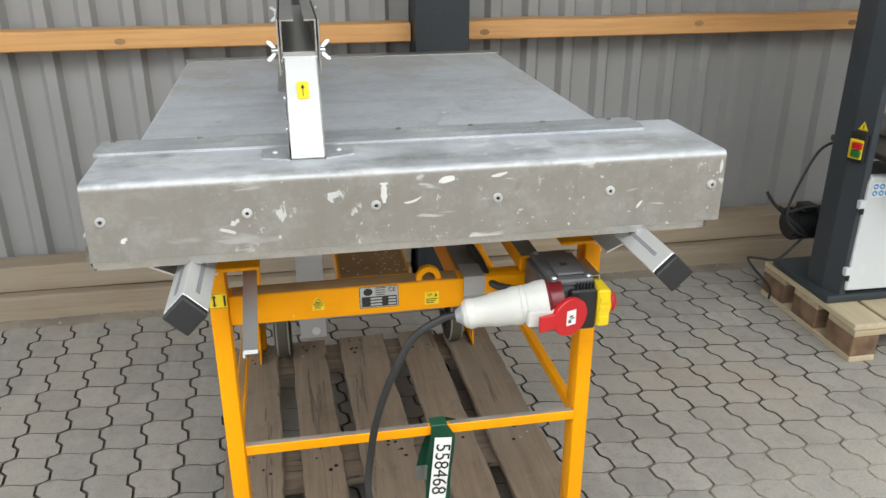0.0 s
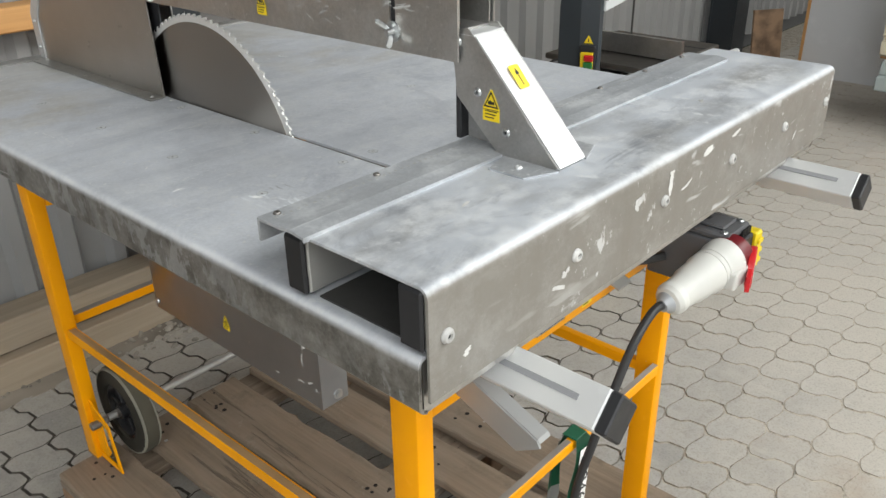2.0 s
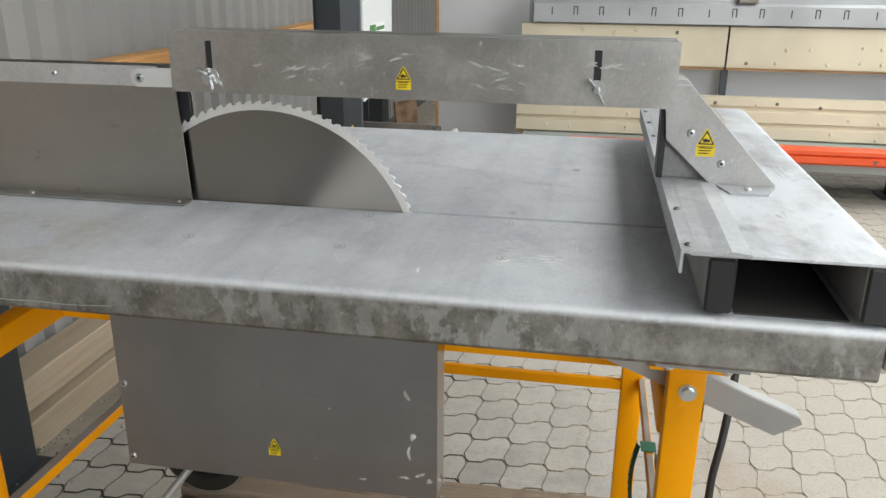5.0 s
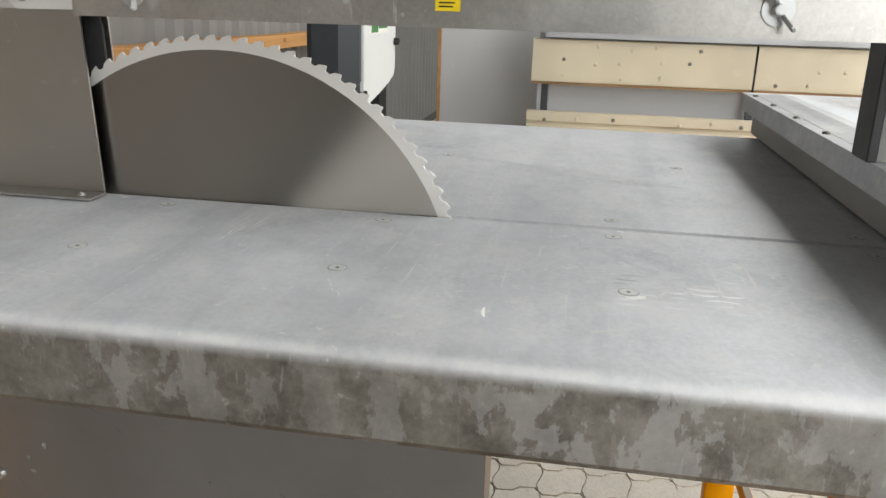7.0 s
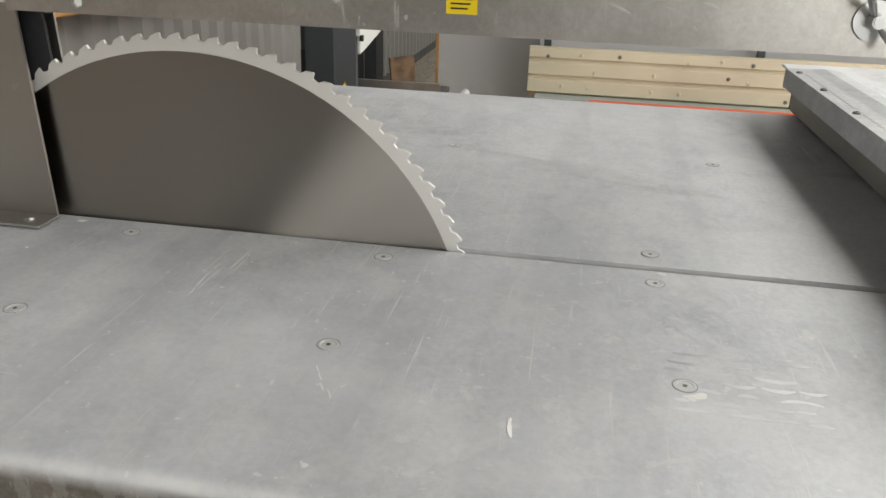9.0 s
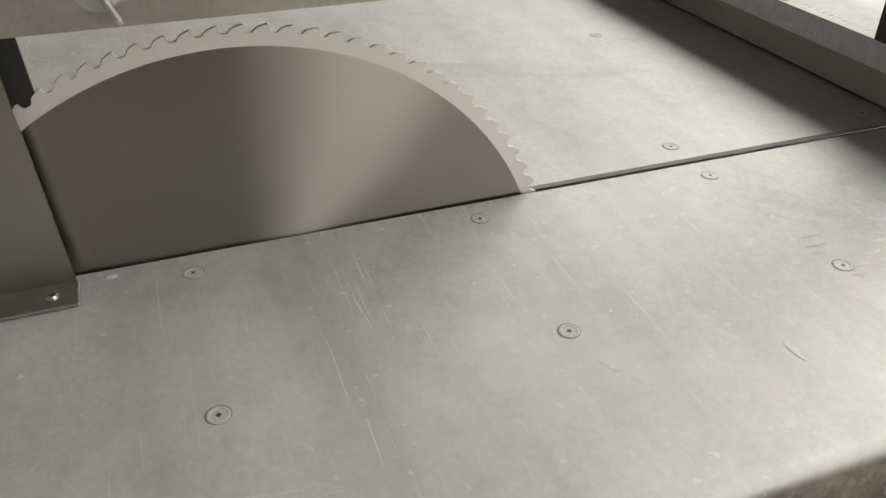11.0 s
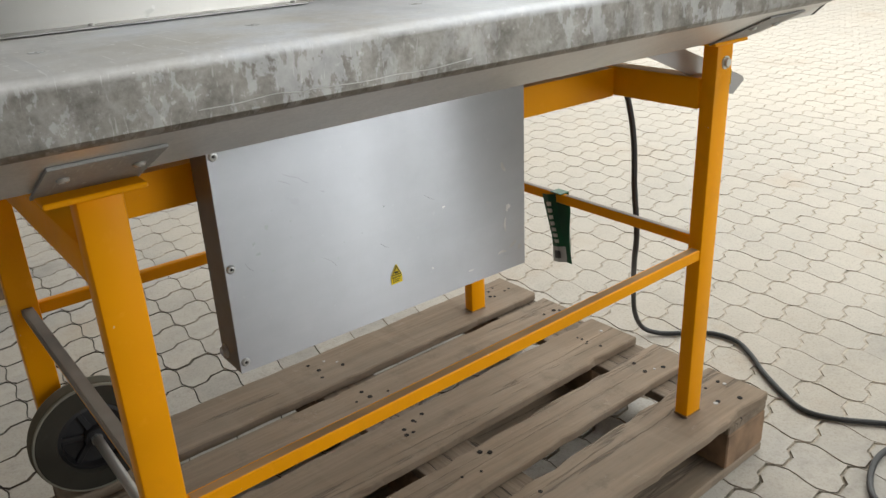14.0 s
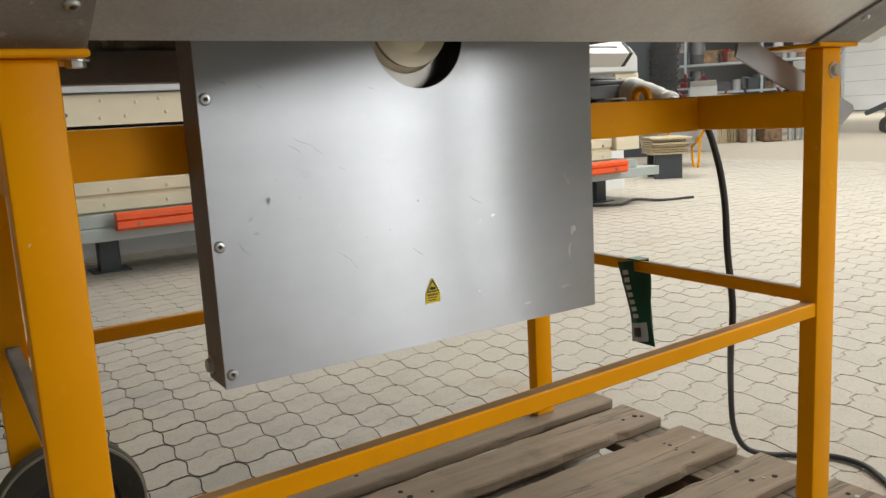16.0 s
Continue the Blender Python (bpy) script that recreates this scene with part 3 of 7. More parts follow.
def finish(name, bm, material, smooth=False):
    me = bpy.data.meshes.new(name)
    bm.normal_update()
    bm.to_mesh(me)
    bm.free()
    for m in (material if isinstance(material, (list, tuple)) else [material]):
        me.materials.append(M[m])
    if smooth:
        for p in me.polygons:
            p.use_smooth = True
        me.set_sharp_from_angle(angle=radians(27))
    return new(name, me)


def thing(name, place, label, category, group="", kind=""):
    ob = new(name)
    ob.empty_display_size = 0.1
    ob.location = place
    return tagged(ob, label, category, group, kind)


def part(name, bm, material, parent, label="", smooth=False):
    ob = finish(name, bm, material, smooth)
    ob.parent = parent
    if parent.type == "EMPTY":
        ob.matrix_parent_inverse = Matrix.Translation(-parent.location)
    return tagged(ob, label)


def single(name, bm, material, label, category, group="", kind="", smooth=False):
    return tagged(finish(name, bm, material, smooth), label, category, group, kind)


def lettering(text, size, m, material, parent, name="lettering", depth=0.0003):
    """Raised print in the built-in font, laid by the pose m (its x runs along the line, its z off the surface)."""
    cu = bpy.data.curves.new("tmp", "FONT")
    cu.body, cu.size, cu.extrude, cu.align_x, cu.align_y = text, size, depth, "CENTER", "CENTER"
    tmp = bpy.data.objects.new("tmp", cu)
    scene.collection.objects.link(tmp)
    bpy.context.view_layer.update()
    me = bpy.data.meshes.new_from_object(tmp)
    bpy.data.objects.remove(tmp)
    bpy.data.curves.remove(cu)
    me.name = name
    me.transform(m)
    me.materials.clear()
    me.materials.append(M[material])
    ob = new(name, me)
    ob.parent = parent
    if parent.type == "EMPTY":
        ob.matrix_parent_inverse = Matrix.Translation(-parent.location)
    return ob


def frame_of(origin, right, up):
    """The pose whose x is right, y is up, at origin."""
    r, u = Vector(right).normalized(), Vector(up).normalized()
    n = r.cross(u)
    return Matrix(((r.x, u.x, n.x, origin[0]), (r.y, u.y, n.y, origin[1]), (r.z, u.z, n.z, origin[2]), (0, 0, 0, 1)))


def flat(points, m, lift, th=0.0003):
    """A thin printed shape in the plane of the pose m."""
    bm = prism(points, "z", lift, lift + th)
    return moved(bm, m)


def rect(x0, x1, y0, y1):
    return [(x0, y0), (x1, y0), (x1, y1), (x0, y1)]


def splash(place, right, up, w, h, seed, turn=0.0, th=0.0002):
    """A thin dried splash in the plane of right and up: a tapered stroke, or a few smooth dabs."""
    r = random.Random(seed)
    m, dabs = frame_of(place, right, up), []
    w, h = 0.8 * w, 0.8 * h

    def put(pts, d):
        spun = [(u * math.cos(turn) - v * math.sin(turn), u * math.sin(turn) + v * math.cos(turn)) for u, v in pts]
        dabs.append(flat(spun, m, 0.5 * th + 0.3 * th * d + 0.065 * th * (seed % 11), th))

    if max(w, h) > 2.2 * min(w, h):
        long, wide, n = max(w, h), min(w, h), 9
        bend, up_side, lo_side = r.uniform(-0.12, 0.12) * long, [], []
        for k in range(n + 1):
            f = k / n
            half = 0.5 * wide * (0.16 + 0.84 * math.sin(math.pi * min(1.0, 0.08 + 0.80 * f)) ** 0.8) * r.uniform(0.75, 1.1)
            mid = bend * (f - 0.5) ** 2 * 4 - bend * 0.5
            up_side.append((long * (f - 0.5), mid + half))
            lo_side.append((long * (f - 0.5), mid - half))
        pts = lo_side + up_side[::-1]
        put(pts if w > h else [(-v, u) for u, v in pts], 0)
    else:
        for d in range(4):
            su, sv = r.uniform(0.25, 0.7), r.uniform(0.25, 0.7)
            cu, cv = r.uniform(-0.3, 0.3), r.uniform(-0.3, 0.3)
            ph, amp = [r.uniform(0, 6.3) for _ in range(3)], [r.uniform(0.08, 0.22), r.uniform(0.05, 0.15), r.uniform(0.02, 0.08)]
            pts = []
            for k in range(22):
                a = 2 * math.pi * k / 22
                q = 1 + sum(amp[j] * math.sin((j + 2) * a + ph[j]) for j in range(3))
                pts.append((w * (cu + 0.5 * su * q * math.cos(a)), h * (cv + 0.5 * sv * q * math.sin(a))))
            put(pts, d)
    return merge(*dabs)


def warning_sticker(m, w, h, parent):
    """Yellow sticker: a black-edged triangle over a bar with two lines of small print."""
    s = part("warning_sticker", flat([(-w / 2, -h / 2), (w / 2, -h / 2), (w / 2, -h * 0.08), (w * 0.45, -h * 0.02), (w * 0.06, h / 2), (-w * 0.06, h / 2), (-w * 0.45, -h * 0.02), (-w / 2, -h * 0.08)], m, 0.0003), "sign_yellow", parent, "yellow warning sticker with a black triangle")
    o = [(-w * 0.44, -h * 0.06), (w * 0.44, -h * 0.06), (0, h * 0.47)]
    i = [(-w * 0.33, -h * 0.01), (w * 0.33, -h * 0.01), (0, h * 0.37)]
    bm = bmesh.new()
    for a in range(3):
        b = (a + 1) % 3
        vs = [bm.verts.new((*q, 0.0009)) for q in (o[a], o[b], i[b], i[a])]
        bm.faces.new(vs)
    moved(bm, m)
    marks = [flat([(-w * 0.16, h * 0.03), (w * 0.02, h * 0.02), (w * 0.06, h * 0.12), (-w * 0.04, h * 0.17), (-w * 0.20, h * 0.12)], m, 0.0007), moved(cyl((w * 0.12, h * 0.08, 0.0006), (w * 0.12, h * 0.08, 0.001), w * 0.08, n=12), m)]
    for k in range(3):
        marks.append(flat(rect(-w * 0.36, w * (0.36 - 0.08 * k), -h * (0.2 + 0.1 * k), -h * (0.165 + 0.1 * k)), m, 0.0006))
    part("print", merge(bm, *marks), "ink", s)
    part("border", flat(rect(-w * 0.48, w * 0.48, -h * 0.145, -h * 0.125), m, 0.0006), "ink", s)
    return s


def screw(place, normal, r, parent, name="screw", material="chrome"):
    p, n = Vector(place), Vector(normal).normalized()
    s = part(name, lathe([(r * 0.98, 0), (r, r * 0.2), (r * 0.75, r * 0.55), (r * 0.42, r * 0.6), (r * 0.40, r * 0.25), (r * 0.01, r * 0.25)], p, n, 14), material, parent, smooth=True)
    part("socket", cyl(p + n * r * 0.24, p + n * r * 0.30, r * 0.36, n=6), "ink", s)
    return s


def hex_bolt(place, normal, r, parent):
    p, n = Vector(place), Vector(normal).normalized()
    b = part("bolt", cyl(p, p + n * r * 0.8, r, n=6, bevel=r * 0.08), "chrome", parent)
    part("washer", lathe([(r * 1.35, 0), (r * 1.35, r * 0.18), (r * 0.2, r * 0.18)], p, n, 18), "chrome", b)
    return b

# ---------------------------------------------------------------- the hall
WALL_Y = 2.03          # inner face of the ribs of the north wall


def ribbed_wall(name, x0, x1, z0, z1, y, pitch=0.16, depth=0.028, th=0.004):
    """Trapezoid wall sheeting with upright ribs."""
    line, x = [], x0
    while x < x1:
        for du, dv in ((0.0, 0.0), (0.040, 0.0), (0.058, depth), (0.138, depth)):
            line.append((x + du * pitch / 0.16, y + dv))
        x += pitch
    line.append((x, y))
    return prism(sheet(line, th), "z", z0, z1)


wall_north = single("wall_north", ribbed_wall("wall_north", -7.902, 7.9, 0.12, 5.0, WALL_Y, 0.150), "wall_sheet", "grey trapezoid sheet-metal wall with upright ribs", "wall", kind="structure")
# West wall, north backing and roof are unseen, added to close the hall.
single("wall_west", box(-8.2, -8.0, -33.0, 2.3, 0, 5.0, 0), "concrete_wall", "unseen dark wall added to close the hall", "wall", kind="structure")
single("wall_south", box(-8.2, 24.2, -33.2, -33.0, 0, 5.0, 0), "dim_wall", "plain far hall wall, darkened for the dim end", "wall", kind="structure")
single("wall_east", box(24.0, 24.2, -33.0, 2.3, 0, 5.0, 0), "dim_wall", "plain hall wall, darkened for the dim far end", "wall", kind="structure")
single("wall_north_outer", box(-8.0, 24.0, 2.10, 2.3, 0, 5.0, 0), "concrete_wall", "unseen backing added behind the sheet-metal wall", "wall", kind="structure")
single("ceiling", box(-8.2, 24.2, -33.2, 2.3, 5.0, 5.15, 0), "roof", "unseen dark roof added to close the hall", "ceiling", kind="structure")

# floor: sandy bed, pavers on it (built at the end of the file)
bed, bed_rows = bmesh.new(), []
bed_x = (-8.0, -3.0, -1.2, -0.6, -0.2, 0.2, 0.6, 1.0, 1.4, 1.9, 2.6, 4.0, 24.0)
for y in (-33.0, -8.0, -2.0, -0.9, -0.6, -0.3, 0.0, 0.3, 0.6, 0.9, 1.2, 1.5, 2.1):
    bed_rows.append([bed.verts.new((x, y, -0.0006 - 0.0085 * min(1.0, max(0.0, (y - 0.35 * x + 0.25) / 0.65)))) for x in bed_x])
for ra, rb in zip(bed_rows, bed_rows[1:]):
    for k in range(len(bed_x) - 1):
        bed.faces.new((ra[k], ra[k + 1], rb[k + 1], rb[k]))
bmesh.ops.recalc_face_normals(bed, faces=bed.faces)
bed = merge(bed, box(-8.0, 24.0, -33.0, 2.1, -0.10, -0.03, 0))
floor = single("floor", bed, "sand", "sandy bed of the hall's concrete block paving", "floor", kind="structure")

# steel columns of the wall, with base plates


def column(x0, w):
    c = thing("steel_column", (x0 + w / 2, 1.93, 0), "anthracite steel hall column against the ribbed wall", "column", "hall columns")
    part("flange", box(x0, x0 + w, 1.815, 1.827, 0.0, 5.0, 0.001), "anthracite", c)
    part("flange", box(x0, x0 + w, 1.985, 1.997, 0.0, 5.0, 0.001), "anthracite", c)
    part("web", box(x0 + w / 2 - 0.004, x0 + w / 2 + 0.004, 1.827, 1.985, 0.0, 5.0, 0), "anthracite", c)
    part("side_plate", box(x0 + 0.004, x0 + 0.012, 1.827, 1.985, 0.0, 5.0, 0), "anthracite", c)
    part("base_plate", box(x0 - 0.03, x0 + w + 0.03, 1.78, 2.0, 0.0, 0.016, 0.002), "anthracite", c)
    return c


column(0.470, 0.195)
column(4.62, 0.195)


# timber girts and sill between the columns
def timber_piece(name, x0, x1, y0, y1, z0, z1, mat, label, category, seed):
    """A long squared timber with slightly wavy edges and knots."""
    rnd = random.Random(seed)
    bm = box(x0, x1, y0, y1, z0, z1, 0.004)
    n = max(4, int((x1 - x0) / 0.25))
    for k in range(1, n):
        x = x0 + (x1 - x0) * k / n
        bmesh.ops.bisect_plane(bm, geom=bm.verts[:] + bm.edges[:] + bm.faces[:], plane_co=(x, 0, 0), plane_no=(1, 0, 0))
    off = {}
    for v in bm.verts:
        key = (round(v.co.x, 2), v.co.z > (z0 + z1) / 2)
        off.setdefault(key, (rnd.uniform(-0.002, 0.002), rnd.uniform(-0.003, 0.003)))
        v.co.y += off[key][0]
        if v.co.z > z0 + 0.01:
            v.co.z += off[key][1]
    return single(name, bm, mat, label, category, kind="structure")


g1 = timber_piece("girt", -4.0, 0.468, 1.93, 2.026, 0.992, 1.060, "wood_girt", "pine wall girt nailed across the ribbed sheeting", "girt", 1)
g2 = timber_piece("girt", 0.668, 4.61, 1.93, 2.026, 0.992, 1.060, "wood_girt", "pine wall girt nailed across the ribbed sheeting", "girt", 2)
for g, spots in ((g1, (-0.56, -1.3, -2.4, 0.1)), (g2, (0.75, 1.62, 2.3, 3.2))):
    for k, x in enumerate(spots):
        kn = finish("knot", moved(cyl((0, 0, 0), (0, 0.002, 0), 0.013, n=12), Matrix.Translation((x, 1.9285, 1.02 + 0.012 * (k % 2)))  @ Matrix.Diagonal((1.5, 1, 0.85, 1))), "rust_edge")
        kn.parent = g
timber_piece("sill", -4.0, 0.45, 1.865, 2.024, -0.005, 0.098, "wood_sill", "dirty squared sill timber along the foot of the wall", "sill", 3)
timber_piece("sill", -4.0, 0.455, 1.905, 2.024, 0.104, 0.205, "wood_sill", "upper sill timber under the wall sheeting", "sill", 4)
timber_piece("sill", 0.69, 4.6, 1.865, 2.024, -0.005, 0.098, "wood_sill", "dirty squared sill timber along the foot of the wall", "sill", 5)
timber_piece("sill", 0.68, 4.6, 1.905, 2.024, 0.104, 0.205, "wood_sill", "upper sill timber under the wall sheeting", "sill", 6)

# crumbled mortar and stones where the paving meets the sill
rnd = random.Random(11)
bm = bmesh.new()
for k in range(260):
    x = rnd.uniform(-2.2, 3.2)
    r = rnd.uniform(0.003, 0.009)
    m = Matrix.Translation((x, 1.862 - abs(rnd.gauss(0, 0.012)), r * 0.3)) @ Euler((rnd.random() * 6, rnd.random() * 6, 0)).to_matrix().to_4x4() @ Matrix.Diagonal((r, r * 0.8, r * 0.6, 1))
    bmesh.ops.create_icosphere(bm, subdivisions=1, radius=1.0, matrix=m)
for k in range(160):
    x, y = rnd.gauss(0.56, 0.16), rnd.gauss(1.79, 0.04)
    r = rnd.uniform(0.004, 0.016)
    m = Matrix.Translation((x, y, r * 0.3)) @ Euler((rnd.random() * 6, rnd.random() * 6, 0)).to_matrix().to_4x4() @ Matrix.Diagonal((r, r * 0.8, r * 0.5, 1))
    bmesh.ops.create_icosphere(bm, subdivisions=1, radius=1.0, matrix=m)
single("rubble", bm, "gravel", "crumbled stone along the paving's edge", "rubble", kind="stuff")

# strip of trodden dirt between the paving and the sill
bm, rows = bmesh.new(), []
for k in range(221):
    x = -2.4 + 6.6 * k / 220
    rows.append([bm.verts.new((x, y + 0.012 * noise.noise((x * 5, y * 9, 0)), z + 0.006 * noise.noise((x * 9, y * 30, 2)) + 0.003 * noise.noise((x * 40, y * 60, 5)))) for y, z in ((1.765, -0.012), (1.795, -0.0015), (1.825, 0.001), (1.850, 0.003), (1.872, 0.004))])
for ra, rb in zip(rows, rows[1:]):
    for k in range(4):
        bm.faces.new((ra[k], rb[k], rb[k + 1], ra[k + 1]))
single("dirt_strip", bm, "dirt", "trodden dirt between the paving and the sill", "dirt", kind="stuff", smooth=True)

# white partition board with a wooden edge post
part_wall = thing("partition_board", (4.98, -1.5, 0), "white partition board with a wooden edge post", "partition", kind="structure")
part("board", box(4.955, 5.005, -4.6, 1.46, 0.0, 3.2, 0.002), "board_white", part_wall)
part("edge_post", box(4.955, 4.985, 1.462, 1.482, 0.0, 3.2, 0.004), "wood_girt", part_wall)

board = single("chipboard", moved(box(-0.11, 0.11, -0.009, 0.009, 0.0, 0.42, 0.001), pose(4.86, 1.66, 0.0005, -8, 0, -35)), "wood_chip", "brown chipboard offcut leaning by the partition", "board")
block = single("timber_block", box(4.80, 4.93, 1.40, 1.60, 0.002, 0.07, 0.004), "wood_girt", "short pine block on the floor beside the partition", "timber")

# ---------------------------------------------------------------- pallet under the saw
FOOT = 0.150           # top of that pallet


def pallet(x0, y0, boards, length, mats, label, group, cracked=False, top=0.144, turn=0.0):
    """Wooden pallet: top boards along y, bearers along x, blocks and base boards."""
    wood, wood_x = mats
    w = max(b for _, b in boards)
    p = thing("pallet", (x0 + w / 2, y0 + length / 2, 0), label, "pallet", group)
    rnd = random.Random(len(boards) + int(10 * x0))
    swing = Matrix.Translation((x0, y0, 0)) @ Matrix.Rotation(radians(turn), 4, "Z") @ Matrix.Translation((-x0, -y0, 0))

    def piece(name, bm, material, parent):
        return part(name, moved(bm, swing), material, parent)

    rows = (y0, y0 + (length - 0.145) / 2, y0 + length - 0.145)
    cols = (x0, x0 + (w - 0.1) / 2, x0 + w - 0.1)
    for a, b in boards:
        bm = box(x0 + a, x0 + b, y0 + rnd.uniform(-0.004, 0.006), y0 + length + rnd.uniform(-0.006, 0.004), top - 0.022, top + rnd.uniform(-0.0005, 0.0005), 0.003)
        if cracked:
            for k in range(1, 34):
                bmesh.ops.bisect_plane(bm, geom=bm.verts[:] + bm.edges[:] + bm.faces[:], plane_co=(0, y0 + length * (k + rnd.uniform(-0.3, 0.3)) / 34, 0), plane_no=(0, 1, 0))
            off = {}
            for v in bm.verts:
                key = (round(v.co.y, 2), v.co.x > x0 + (a + b) / 2)
                off.setdefault(key, (rnd.gauss(0, 0.0012), rnd.gauss(0, 0.0008), rnd.uniform(0.002, 0.007) if rnd.random() < 0.13 else 0.0))
                v.co.x += off[key][0] + (-off[key][2] if key[1] else off[key][2]) * (1.0 if v.co.z > top - 0.004 else 0.35)
                if v.co.z > top - 0.004:
                    v.co.z += min(0.0, off[key][1])
        bd = piece("board", bm, wood, p)
        nails = []
        for y in rows:
            for k in range(6 if b - a > 0.12 else 4):
                nx, ny = x0 + a + (b - a) * (0.2 + 0.6 * rnd.random()), y + 0.02 + 0.105 * rnd.random()
                nails.append((nx, ny))
        for nx, ny in nails:
            r = rnd.uniform(0.0032, 0.0066)
            # Most are black discs drawn for the dark inside of nail holes.
            piece("nail", cyl((nx, ny, top - 0.0015), (nx, ny, top + 0.0003), r, r * 0.9, 8), "nail_hole" if rnd.random() < 0.85 else "dull_zinc", bd)
    for y in rows:
        piece("bearer", box(x0 + 0.001, x0 + w - 0.001, y, y + 0.145, top - 0.044, top - 0.0225, 0.002), wood_x, p)
        for x in cols:
            piece("block", box(x, x + 0.1, y, y + 0.145, 0.0225, top - 0.0445, 0.003), "wood_chip", p)
    for x in cols:
        piece("base_board", box(x, x + 0.1, y0, y0 + length, 0.0, 0.022, 0.003), wood, p)
    return p


pallet(-0.199, -0.012, [(0, 0.146), (0.193, 0.297), (0.343, 0.486), (0.539, 0.652), (0.687, 0.831)], 1.245, ("wood_old", "wood_old_x"), "grey weathered wooden pallet under the table saw", "pallets", True, FOOT, 1.5)
pallet(1.842, 1.008, [(0, 0.125), (0.140, 0.265), (0.335, 0.445), (0.455, 0.565), (0.655, 0.8)], 0.56, ("wood_new", "wood_new_x"), "pale new wooden pallet under the bandsaw", "pallets")

# ---------------------------------------------------------------- the table saw
TOP = 1.032
saw = thing("table_saw", (0.19, 0.70, FOOT), "yellow-framed construction table saw with an aluminium top, standing on a pallet", "table saw")

# top: two folded sheets with the blade slot between them
edge_l = [(0.024, TOP), (-0.265, TOP), *arc(-0.278 + 0.009, TOP - 0.009, 0.009, 90, 180), (-0.278, 1.019), (-0.278, 0.980), (-0.278, 0.978), (-0.274, 0.973), (-0.268, 0.970)]
edge_r = [(0.034, TOP), (0.645, TOP), *arc(0.658 - 0.009, TOP - 0.009, 0.009, 90, 0), (0.658, 1.019), (0.658, 0.980), (0.658, 0.978), (0.654, 0.973), (0.648, 0.970)]
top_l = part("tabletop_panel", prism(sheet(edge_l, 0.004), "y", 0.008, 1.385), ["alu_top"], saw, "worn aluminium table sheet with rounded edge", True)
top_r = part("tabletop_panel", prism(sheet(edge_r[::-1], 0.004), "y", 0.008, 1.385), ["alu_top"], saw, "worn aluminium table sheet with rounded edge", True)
part("folded_lip", prism(sheet([(-0.270, 0.971), (-0.142, 0.909)], 0.003), "y", 0.075, 1.385), "alu_under", saw, "inward fold under the table edge")
part("folded_lip", prism(sheet([(0.522, 0.909), (0.650, 0.971)], 0.003), "y", 0.075, 1.385), "alu_under", saw, "inward fold under the table edge")
part("rear_strip", prism(sheet([(1.372, TOP + 0.004), (1.388, TOP + 0.008), (1.396, TOP + 0.004), (1.396, 0.975)], -0.004), "x", -0.279, 0.659), "alu_plain", saw, "bright folded rear edge")
part("front_skirt", box(-0.272, 0.652, 0.008, 0.011, 0.972, TOP - 0.005, 0), "alu_plain", saw)
part("slot_bed", box(0.022, 0.036, 0.04, 1.37, 1.018, 1.0265, 0), "dark_steel", saw)
for x, ys, pan in ((0.001, (0.205, 0.417, 0.620, 0.828), top_l), (-0.140, (0.41, 0.619, 0.828, 1.04, 1.25), top_l), (0.058, (0.205, 0.417, 1.04), top_r), (0.345, (0.332, 0.62, 1.0), top_r)):
    for y in ys:
        s = part("sunk_screw", lathe([(0.0068, 0), (0.0066, 0.0004), (0.0050, 0.0005), (0.0046, 0.0002), (0.002, 0.0002)], (x, y, TOP + 0.0001), (0, 0, 1), 16), "alu_screw", pan, smooth=True)
        # Flat dark ring draws the shaded gap round the screw.
        part("countersink", lathe([(0.0067, 0.0002), (0.0073, 0.0002), (0.0073, 0.0), (0.0067, 0.0)], (x + 0.0003, y, TOP + 0.0001), (0, 0, 1), 20, False), "groove_grey", s, "dark gap round the screw")
        part("socket", cyl((x, y, TOP + 0.0002), (x, y, TOP + 0.0005), 0.0016, n=6), "dark_steel", s)

# plaster lumps and scrapes on the table sheet
r0 = random.Random(21)
for x, y, w, h, turn in ((0.015, 0.880, 0.010, 0.014, 0.3), (-0.047, 0.886, 0.005, 0.004, 0), (-0.071, 0.930, 0.006, 0.005, 0.4), (-0.218, 0.882, 0.005, 0.010, 0.2), (0.020, 0.409, 0.010, 0.016, 0.5), (-0.150, 0.405, 0.012, 0.020, 0.2), (-0.202, 0.503, 0.022, 0.003, 0.1)):
    part("plaster_splash", splash((x, y, TOP + 0.0001), (1, 0, 0), (0, 1, 0), w, h, int(900 * (y + 1)), turn, 0.0001), "plaster_white", top_l, "dried white plaster splash")
for k in range(7):
    y = 0.422 - r0.uniform(0, 0.006)
    while y > 0.345:
        h = r0.uniform(0.012, 0.030)
        part("plaster_smear", splash((-0.165 + 0.0105 * k + r0.uniform(-0.001, 0.001), y - h / 2, TOP + 0.00004), (1, 0, 0), (0, 1, 0), r0.uniform(0.0035, 0.0065), h, 300 + k, r0.uniform(-0.04, 0.04), 0.00004), "smear", top_l, "thin pale plaster smear")
        y -= h + r0.uniform(-0.004, 0.008)
